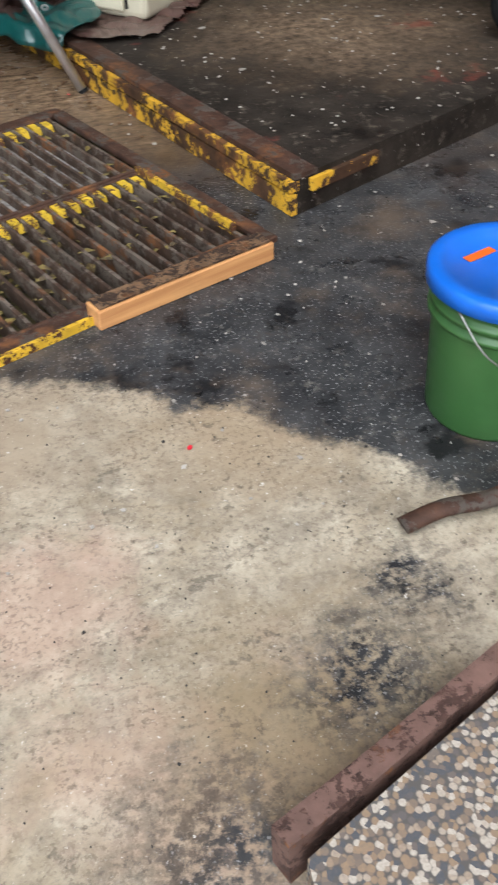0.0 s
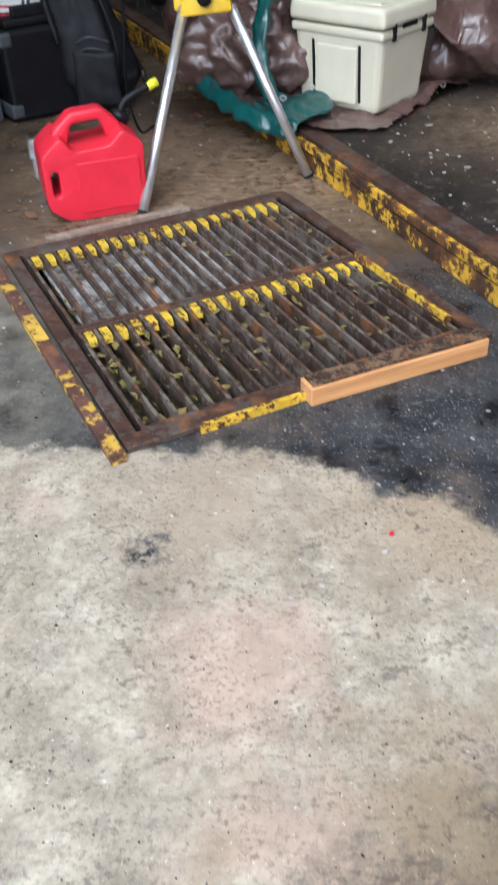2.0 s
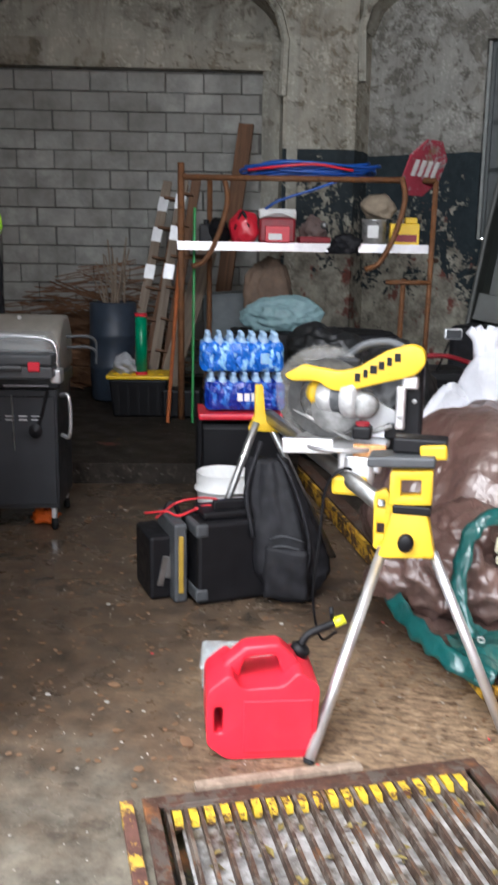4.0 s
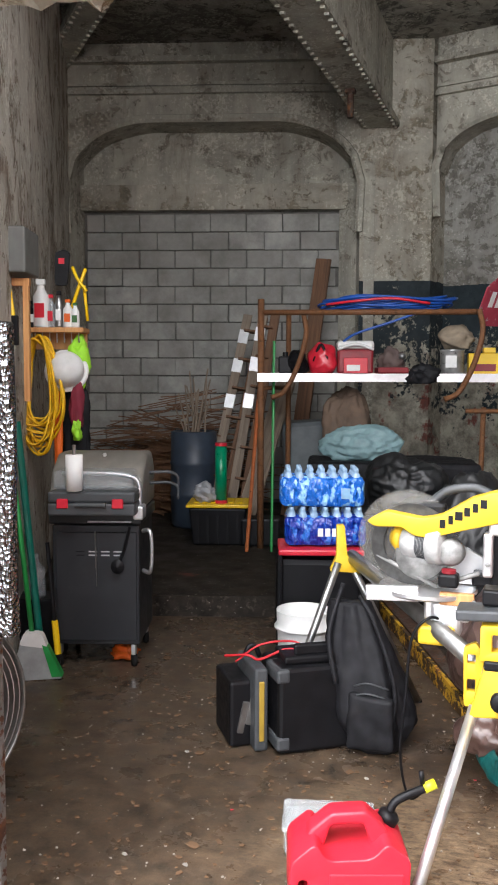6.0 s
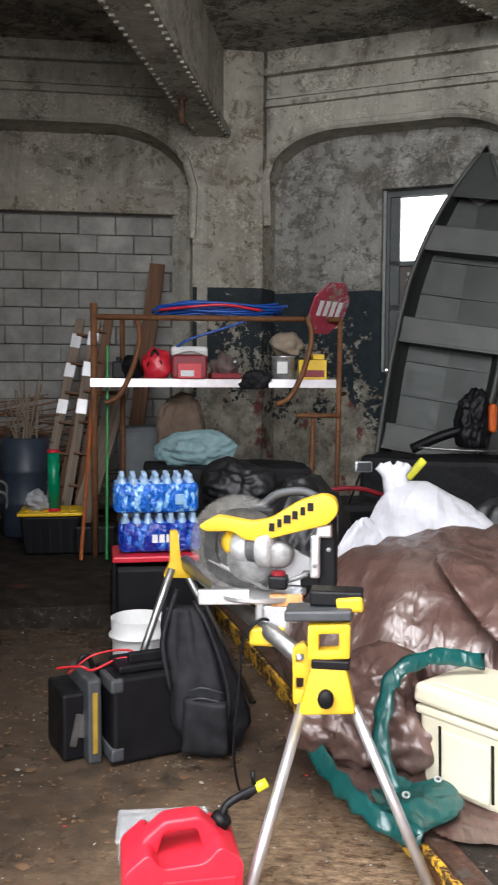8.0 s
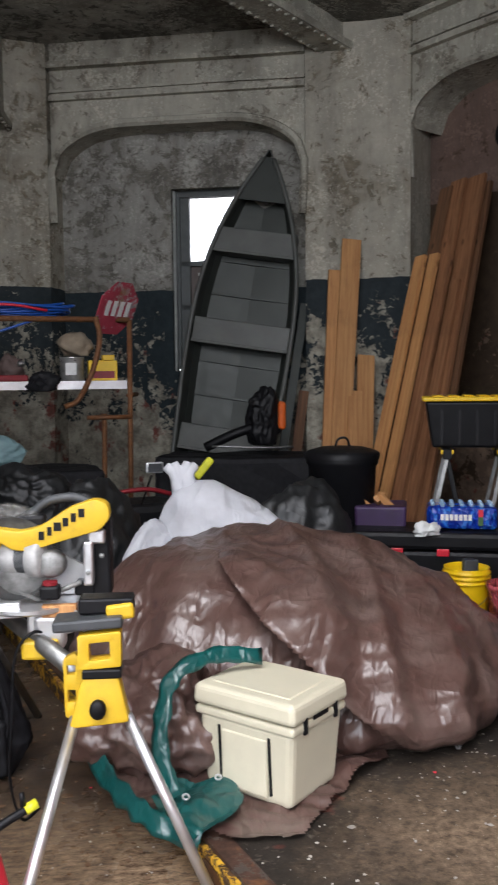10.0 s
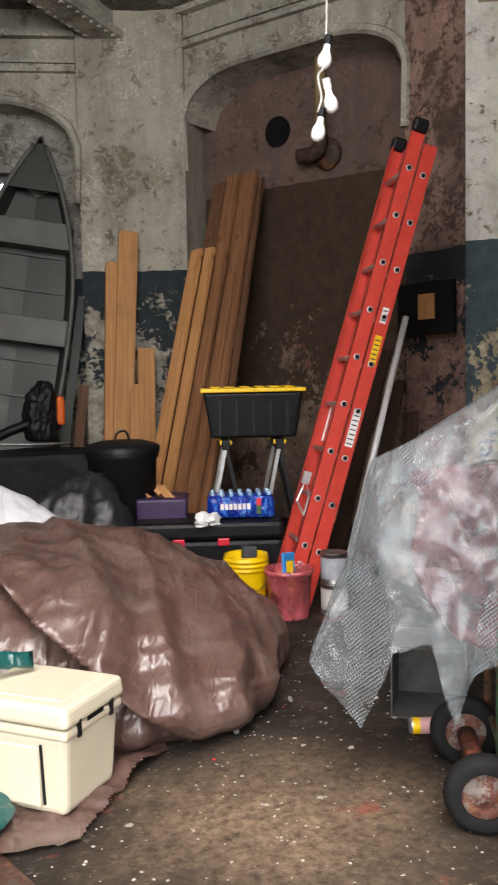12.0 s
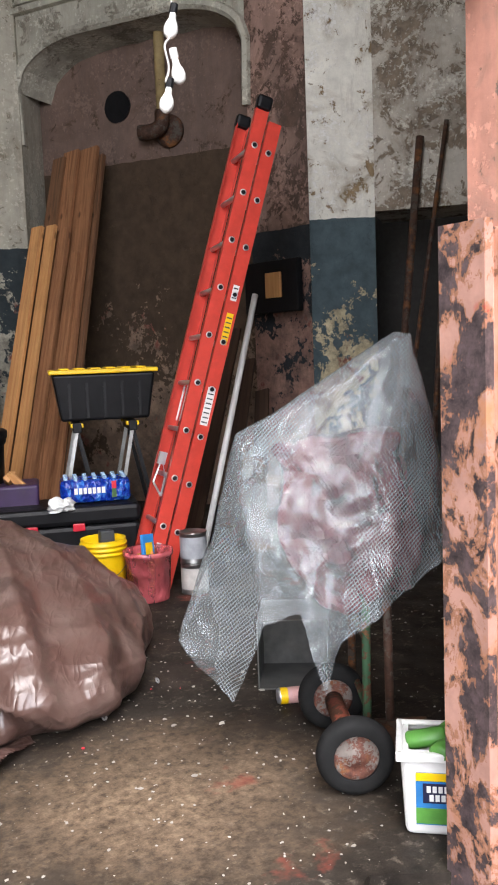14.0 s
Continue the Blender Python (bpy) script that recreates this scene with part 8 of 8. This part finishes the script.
bm.faces.new(rows[0]), bm.faces.new(rows[-1])
glid = soften(part("lid", bm, paint("lid_taupe", (0.2, 0.185, 0.16), 0.4), gr, "closed taupe lid"), 0.02, 3)
bm = bmesh.new()
box(bm, (0.5, 0.008, 0.13), (0.28, 0.034, 0.875), bevel=0.003, seg=1)
part("steel_front", bm, STEEL, glid, "brushed steel front")
part("trim", tube(curve([(0.08, 0.04, 1.07), (0.3, 0.035, 1.075), (0.48, 0.035, 1.06), (0.54, 0.035, 1.02), (0.545, 0.035, 0.9)], 6), 0.013, 8), ALU, glid, "", True)
part("badge", lathe([(0, 0), (0.012, 0), (0.012, 0.006), (0, 0.007)], 10, caps=False, m=pose(0.32, 0.12, 1.165, 50, 0, 0)), ALU, glid)
for x, y in ((0.05, 0.06), (0.5, 0.06), (0.05, 0.48), (0.5, 0.48)):
    c = part("caster", lathe([(0, -0.015), (0.035, -0.015), (0.038, 0), (0.035, 0.015), (0, 0.015)], 16, caps=False, m=pose(x, y, 0.038, 0, 90, 20)), RUBBER, gr, "", True)
    bm = bmesh.new()
    box(bm, (0.03, 0.045, 0.06), (x, y, 0.07), bevel=0.004, seg=1)
    part("fork", bm, ALU, c)
bm = tube([(0.49, 0.0, 0.79), (0.455, -0.005, 0.66), (0.43, -0.01, 0.6)], 0.009, 8)
lathe([(0, 0), (0.035, 0.0), (0.04, 0.012), (0, 0.03)], 16, bm, caps=False, m=pose(0.42, -0.012, 0.575, 90, 0, 0))
part("ladle", bm, BLACK_PLASTIC, gr, "black ladle hanging on the door")
part("hook_rail", tube([(0.24, 0.0, 0.815), (0.5, 0.0, 0.815)], 0.006, 8), ALU, gr)
for x, l in ((0.28, 0.2), (0.285, 0.3)):
    part("skewer", tube([(x, 0.008, 0.76), (x + 0.004, 0.008, 0.76 - l)], 0.003, 6), STEEL, gr)
for z in (0.99, 1.05):
    part("side_shelf_bar", tube(curve([(0.56, 0.3, z), (0.68, 0.33, z), (0.73, 0.35, z - 0.03), (0.73, 0.36, z - 0.1)], 5), 0.009, 8), DARK_GREY, gr, "", True)
tb = empty("tool_box", pose(-1.83, 3.94, 0.868, 0, 0, 15), "grey plastic toolbox with red latches on the grill", "toolbox")
bm = bmesh.new()
box(bm, (0.46, 0.2, 0.065), (0.2, 0.06, 0), bevel=0.01)
part("base", bm, DARK_GREY, tb)
bm = bmesh.new()
box(bm, (0.46, 0.2, 0.06), (0.2, 0.06, 0.067), bevel=0.014)
part("lid", bm, DARK_GREY, tb)
for x in (0.05, 0.34):
    bm = bmesh.new()
    box(bm, (0.06, 0.012, 0.05), (x, -0.045, 0.04), bevel=0.004, seg=1)
    part("latch", bm, RED_PLASTIC, tb, "red latch")
part("handle", tube([(0.12, -0.06, 0.06), (0.28, -0.06, 0.06)], 0.013, 8), DARK_GREY, tb)
bm = bmesh.new()
box(bm, (0.42, 0.2, 0.1), (0.2, 0.1, 0.129), bevel=0.02)
part("clear_tray", bm, CLEAR, tb, "scratched clear tray")
ro = empty("paper_roll", pose(-1.72, 3.95, 0.998), "white paper towel roll standing on the toolbox", "paper roll")
part("roll", lathe([(0.012, 0), (0.045, 0), (0.045, 0.19), (0.012, 0.19)], 24, caps=False), PAPER, ro, smooth=True)
part("spindle", lathe([(0, 0), (0.01, 0), (0.01, 0.24), (0, 0.242)], 10, caps=False), STEEL, ro)
bt = empty("water_jug", pose(-2.08, 4.15, 0.35), "clear plastic bottle hung beside the grill", "bottle")
part("bottle", lathe([(0, 0), (0.055, 0), (0.058, 0.02), (0.055, 0.16), (0.02, 0.21), (0.02, 0.25), (0, 0.252)], 18, caps=False), CLEAR, bt, smooth=True)
bm = bmesh.new()
box(bm, (0.3, 0.2, 0.35), (0, 0, 0), bevel=0.01)
tagged(part("dark_stand", bm, BLACK_PLASTIC, at=pose(-2.1, 4.2, 0, 0, 0, 15)), "dark stand behind the brooms", "stand")
tagged(blob("orange_rag", pose(-1.6, 4.3, 0.0), (0.08, 0.06, 0.09), 43, ORANGE, folds=0.3, cuts=3), "orange rag under the grill", "rag")

# ---- left wall: shelf, rope and safety gear ----
def by_wall(x, y, z, rx=0, ry=0):
    """A place beside the left wall, faced to the doorway."""
    return pose(x, y, z, rx, ry, 17)


shelf = empty("wall_shelf", by_wall(-2.25, 4.72, 1.865), "pale pine shelf with bottles on the wall", "shelf")
bm = bmesh.new()
box(bm, (0.36, 0.2, 0.03), (0.0, 0.05, 0.0), bevel=0.003, seg=1)
part("plank", bm, PINE, shelf)
bm = bmesh.new()
box(bm, (0.34, 0.03, 0.1), (0, 0.12, -0.1))
part("cleat", bm, PINE, shelf)
for k in range(7):
    part("hook", tube(curve([(-0.13 + 0.045 * k, 0.0, 0.0), (-0.13 + 0.045 * k, 0.0, -0.04), (-0.125 + 0.045 * k, -0.02, -0.06), (-0.12 + 0.045 * k, -0.03, -0.04)], 4), 0.004, 6), ALU, shelf)


def bottle(dx, h, r, m, cap, label, dy=0.0, strip=None):
    b = empty("spray_bottle", by_wall(-2.25 + dx * 0.956 - dy * 0.29, 4.72 + dx * 0.29 + dy, 1.896), label, "bottle", "bottles on the wall shelf")
    part("body", lathe([(0, 0), (r, 0), (r * 1.03, 0.01), (r, h * 0.66), (r * 0.5, h * 0.8), (r * 0.42, h * 0.9), (0, h * 0.9)], 18, caps=False), m, b, smooth=True)
    part("cap", box(bmesh.new(), (r * 1.1, r * 0.9, h * 0.12), (0, 0, h * 0.9), bevel=0.004, seg=1), cap, b)
    part("label", box(bmesh.new(), (r * 1.2, 0.003, h * 0.3), (0, -r * 1.03, h * 0.2)), strip or PAPER, b)
    return b


bottle(-0.09, 0.29, 0.05, WHITE_PLASTIC, WHITE_PLASTIC, "white jug with a red label on the shelf", strip=RED_PLASTIC)
bottle(-0.03, 0.2, 0.026, CLEAR, RED_PLASTIC, "clear bottle with a red cap on the shelf", strip=RED_PLASTIC)
bottle(0.02, 0.22, 0.026, STEEL, BLACK_PLASTIC, "grey spray can on the shelf")
bottle(0.075, 0.17, 0.03, WHITE_PLASTIC, ORANGE, "white bottle with an orange cap on the shelf", strip=ORANGE)
bottle(0.12, 0.15, 0.026, WHITE_PLASTIC, GREEN_PLASTIC, "white bottle with a green cap on the shelf", strip=GREEN_PLASTIC)
bottle(-0.14, 0.16, 0.028, BLACK_PLASTIC, BLACK_PLASTIC, "black spray can on the shelf")
rope = bmesh.new()
for k in range(18):
    w, h = 0.075 + 0.012 * (k % 5), 0.24 + 0.018 * (k % 6)
    ph = random.uniform(0, 6)
    tube([(w * math.sin(a) * (1.15 - 0.3 * math.cos(a)) + 0.015 * math.sin(2 * a + ph), -0.008 * k + 0.02 * math.cos(a * 3 + ph), -h + h * math.cos(a) * 1.05 + 0.015 * math.sin(3 * a + ph)) for a in np.linspace(0, 2 * math.pi, 36)[:-1]], 0.0075, 6, rope, closed=True)
tagged(part("yellow_rope", rope, paint("yellow_rope", (0.85, 0.48, 0.0), 0.5, dirty=0.1), smooth=True, at=by_wall(-2.32, 4.66, 1.81)), "coil of bright yellow rope hanging from the shelf", "rope")
hat = empty("hard_hat", by_wall(-2.17, 4.7, 1.63), "white hard hat hanging on the wall", "hard hat")
part("shell", lathe([(0.115, 0), (0.11, 0.01), (0.105, 0.07), (0.08, 0.12), (0, 0.14)], 24, caps=False, m=pose(0, 0, 0, 75, 0, 10)), WHITE_PLASTIC, hat, smooth=True)
part("peak", lathe([(0.11, 0.0), (0.135, -0.006), (0.135, 0.0), (0.11, 0.012), (0.11, 0.0)], 24, caps=False, m=pose(0, 0, 0, 75, 0, 10)), WHITE_PLASTIC, hat, smooth=True)
LIME = paint("lime_cloth", (0.35, 0.75, 0.03), 0.7)
tagged(blob("lime_vest", by_wall(-2.13, 4.78, 1.52), (0.075, 0.05, 0.32), 47, LIME, folds=0.2, cuts=3), "lime safety vest hanging from the shelf", "vest")
tagged(blob("red_cloth", by_wall(-2.11, 4.72, 1.28), (0.045, 0.04, 0.32), 49, paint("maroon_cloth", (0.22, 0.02, 0.04), 0.8), folds=0.15, cuts=3), "maroon cloth hanging on the wall", "cloth")
tagged(blob("lime_glove", by_wall(-2.105, 4.7, 1.2), (0.035, 0.03, 0.12), 51, LIME, folds=0.25, cuts=3), "lime work glove hanging on the wall", "glove")
tagged(blob("orange_strap", by_wall(-2.21, 4.66, 1.0), (0.028, 0.025, 0.55), 53, ORANGE, folds=0.12, cuts=3), "orange strap hanging on the wall", "strap")
tagged(blob("black_jacket", by_wall(-2.17, 4.8, 1.0), (0.1, 0.05, 0.6), 55, CLOTH_BLACK, folds=0.2, cuts=3), "black jacket hanging below the hat", "jacket")
hol = empty("tool_holster", by_wall(-2.235, 4.78, 2.16), "black tool holster with a red badge hung above the shelf", "holster")
part("case", outline_solid(rounded([(-0.045, 0), (0.03, 0), (0.05, 0.2), (0.02, 0.22), (-0.04, 0.2)], 0.02), [], 0.04), BLACK_PLASTIC, hol)
part("badge", box(bmesh.new(), (0.035, 0.004, 0.035), (0, -0.024, 0.13)), RED_PLASTIC, hol)
bm = tube(curve([(-0.05, 0, -0.05), (0.0, -0.02, 0.08), (0.04, 0, 0.2)], 6), 0.012, 8)
tube(curve([(0.05, -0.02, 0.06), (0.0, -0.03, 0.13), (-0.04, 0, 0.21)], 6), 0.011, 8, bm)
tube([(0.03, 0, 0.1), (0.05, 0, -0.12)], 0.01, 8, bm)
tagged(part("yellow_strap", bm, YELLOW_PLASTIC, smooth=True, at=by_wall(-2.13, 4.8, 2.06)), "yellow strap hung on the wall", "strap")
bm = bmesh.new()
box(bm, (0.34, 0.3, 0.24), (0, 0, 0), bevel=0.01)
tagged(part("wall_cabinet", bm, paint("cabinet_grey", (0.13, 0.13, 0.12), 0.6), at=by_wall(-2.2, 4.05, 2.14)), "dark grey box on the wall", "cabinet")
bm = bmesh.new()
box(bm, (0.03, 0.04, 0.62), (0.02, 0, -0.5))
box(bm, (0.16, 0.04, 0.04), (-0.04, 0, 0.12))
tagged(part("wooden_upright", bm, PINE, at=by_wall(-2.07, 4.05, 1.96)), "pale timber upright with a short arm", "timber")
hm = empty("hammer", by_wall(-2.1, 4.0, 1.92), "hammer with a yellow grip hanging on the wall", "hammer")
part("grip", tube([(0, 0, 0), (-0.02, 0, 0.14)], 0.013, 8), YELLOW_PLASTIC, hm)
part("head", box(bmesh.new(), (0.035, 0.03, 0.16), (0.01, 0, -0.16), bevel=0.006), BLACK_PLASTIC, hm)

# ---- brooms, fan and insulation at the doorway ----
def broom(x0, y0, x1, y1, z1, m, label):
    b = empty("broom", pose(x0, y0, 0), label, "broom", "brooms by the grill")
    part("handle", tube([(0, 0, 0.2), (x1 - x0, y1 - y0, z1)], 0.014, 8), m, b, smooth=True)
    bm = outline_solid([(-0.06, 0.2), (0.06, 0.2), (0.15, 0.01), (-0.12, 0.0)], [], 0.05)
    part("bristles", rough_up(bm, 0.01, 20), paint("bristle_grey", (0.35, 0.37, 0.37), 0.8), b, at=pose(0, 0, 0, 0, 0, 20))
    bm = outline_solid(rounded([(-0.07, 0.19), (0.08, 0.17), (0.05, 0.25), (-0.04, 0.26)], 0.02), [], 0.055)
    part("head", bm, WHITE_PLASTIC, b, at=pose(0, 0, 0, 0, 0, 20))
    bm = outline_solid([(0.05, 0.19), (0.08, 0.18), (0.155, 0.02), (0.1, 0.015)], [], 0.056)
    part("green_edge", bm, bpy.data.materials["pole_green"], b, at=pose(0, 0, 0, 0, 0, 20))
    return b


broom(-1.92, 3.85, -2.12, 3.96, 1.32, bpy.data.materials["pole_green"], "green handled broom leaning by the grill")
tagged(part("garden_stake", tube([(-1.94, 3.98, 0.01), (-2.1, 4.02, 1.35)], 0.02, 8), paint("teal_pole", (0.0, 0.13, 0.09), 0.45)), "dark green pole leaning on the wall", "pole")
yg = empty("scraper", pose(-1.86, 3.98, 0), "dark long-handled scraper with a yellow grip", "scraper")
part("shaft", tube([(0.02, 0, 0.0), (-0.06, 0.03, 0.7)], 0.011, 8), BLACK_PLASTIC, yg)
part("grip", tube([(0.012, 0.002, 0.1), (-0.012, 0.012, 0.28)], 0.018, 8), YELLOW_PLASTIC, yg, "yellow grip")
FOIL = Nodes("foil_insulation", 0.22, 1.0)
FOIL.bump(FOIL.voro(80).outputs["Distance"], 0.9, 0.01)
FOIL = FOIL.out((0.2, 0.21, 0.22))
bm = bmesh.new()
box(bm, (0.1, 0.04, 0.84), (0, 0, 0), bevel=0.01)
bmesh.ops.subdivide_edges(bm, edges=bm.edges[:], cuts=4, use_grid_fill=True)
tagged(part("foil_strip", rough_up(bm, 0.012, 18), FOIL, at=pose(-0.835, 1.9, 0.9, 0, 0, 0)), "strip of silver bubble insulation on the doorway", "insulation")
tagged(part("door_edge", box(bmesh.new(), (0.08, 0.04, 1.84), (0, 0, 0), bevel=0.004, seg=1), rusty("door_grey", (0.2, 0.2, 0.19), 0.5), at=pose(-0.93, 1.975, 0.0)), "rusty grey door edge", "door", kind="structure")
fan = empty("drum_fan", pose(-1.42, 2.36, 0, 0, 0, 62) @ Matrix.Diagonal((0.76, 0.76, 0.76, 1)), "large grey drum fan on wheels standing by the doorway", "fan")
bm = bmesh.new()
for k in range(14):
    r = 0.06 + 0.03 * k
    tube([(r * math.cos(a), 0.0, 0.55 + r * math.sin(a)) for a in np.linspace(0, 2 * math.pi, 40)[:-1]], 0.003, 4, bm, closed=True)
part("grille", bm, ALU, fan)
bm = lathe([(0.47, -0.12), (0.48, -0.13), (0.48, 0.13), (0.47, 0.12), (0.47, -0.12)], 48, caps=False, m=pose(0, 0.12, 0.55, 90, 0, 0))
part("drum", bm, STEEL, fan, smooth=True)
for x in (-0.3, 0.3):
    part("wheel", lathe([(0, -0.02), (0.07, -0.02), (0.08, 0), (0.07, 0.02), (0, 0.02)], 20, caps=False, m=pose(x, 0.25, 0.08, 0, 90, 0)), RUBBER, fan, smooth=True)
    part("leg", tube([(x, 0.25, 0.08), (x, 0.1, 0.3)], 0.015, 8), STEEL, fan)

# pipes on the far right wall
for a, b, r in (((5.07, 5.36, PLAT), (5.31, 5.19, 3.14), 0.03), ((5.05, 5.3, PLAT), (5.45, 5.05, 3.24), 0.017), ((5.26, 5.1, PLAT), (5.42, 5.08, 2.15), 0.022)):
    tagged(part("standing_pipe", tube([a, b], r, 8), STEEL_RUST, smooth=True), "dark pipe standing against the wall", "pipe", "pipes against the wall")

# ---- paint flakes, grit and leaves on the floor ----
def flakes(name, count, area, z, size, material, label, seed):
    rng = random.Random(seed)
    verts, faces = [], []
    for _ in range(count):
        x, y = rng.uniform(area[0], area[1]), rng.uniform(area[2], area[3])
        zz = z(x, y)
        if zz is None:
            continue
        s = size * rng.uniform(0.4, 1.0) * (2.2 if rng.random() < 0.06 else 1)
        n, a0, t = rng.randint(4, 6), rng.uniform(0, 6.28), rng.uniform(-0.5, 0.5)
        k = len(verts)
        ring = []
        for i in range(n):
            a = a0 + 2 * math.pi * i / n
            r = s * rng.uniform(0.5, 1.0)
            ring.append((x + r * math.cos(a), y + r * math.sin(a), zz + 0.004 + t * r * 0.5 * math.cos(a) + abs(t) * s * 0.5))
        verts += ring + [(p[0], p[1], p[2] - 0.002) for p in ring]
        faces.append(tuple(range(k, k + n)))
        faces += [(k + i, k + n + i, k + n + (i + 1) % n, k + (i + 1) % n) for i in range(n)]
    me = bpy.data.meshes.new(name)
    me.from_pydata(verts, [], faces)
    me.materials.append(material)
    tagged(new(name, me), label, "debris", kind="stuff")


def side_of_kerb(x, y):
    return (x - 1.262) * 3.51 + (y - 1.45) * 1.277


def low(x, y):
    q = GRATE.inverted() @ Vector((x, y, 0))
    if -0.15 < q.x < GW + 0.12 and -0.1 < q.y < GL + 0.1:
        return None
    front = (y - 1.45) - 0.5 * (x - 1.262) < 0 and x > 1.2
    return 0.0 if side_of_kerb(x, y) < -0.1 or front else None


def high(x, y):
    return PLAT if side_of_kerb(x, y) > 0.2 and (y - 1.45) - 0.5 * (x - 1.262) > 0.05 and x < 6 else None


CHIP = paint("paint_chip", (0.46, 0.43, 0.38), 0.7, 0.25, 3)
flakes("paint_flakes", 1500, (-2.2, 4.5, 1.7, 7.5), high, 0.0085, CHIP, "white paint flakes scattered on the platform", 1)
flakes("walked_flakes", 260, (0.9, 3.0, 1.7, 4.0), high, 0.008, CHIP, "larger paint flakes trodden over the platform", 8)
flakes("floor_flakes", 1100, (-2.2, 2.2, 0.3, 5.2), low, 0.007, CHIP, "white paint flakes scattered on the floor", 2)
flakes("leaf_litter", 900, (-1.4, 1.2, 2.0, 5.0), low, 0.016, paint("dry_leaf", (0.16, 0.09, 0.045), 0.8), "dry brown leaf litter on the floor", 3)
flakes("grit", 1500, (-0.9, 1.6, -0.7, 1.5), low, 0.0023, paint("dark_grit", (0.03, 0.028, 0.027), 0.9), "dark grit on the pale patch", 4)
flakes("red_flakes", 26, (-0.5, 3.0, 0.4, 4.0), lambda x, y: low(x, y) if low(x, y) is not None else high(x, y), 0.012, RED_PLASTIC, "red scraps on the floor", 5)
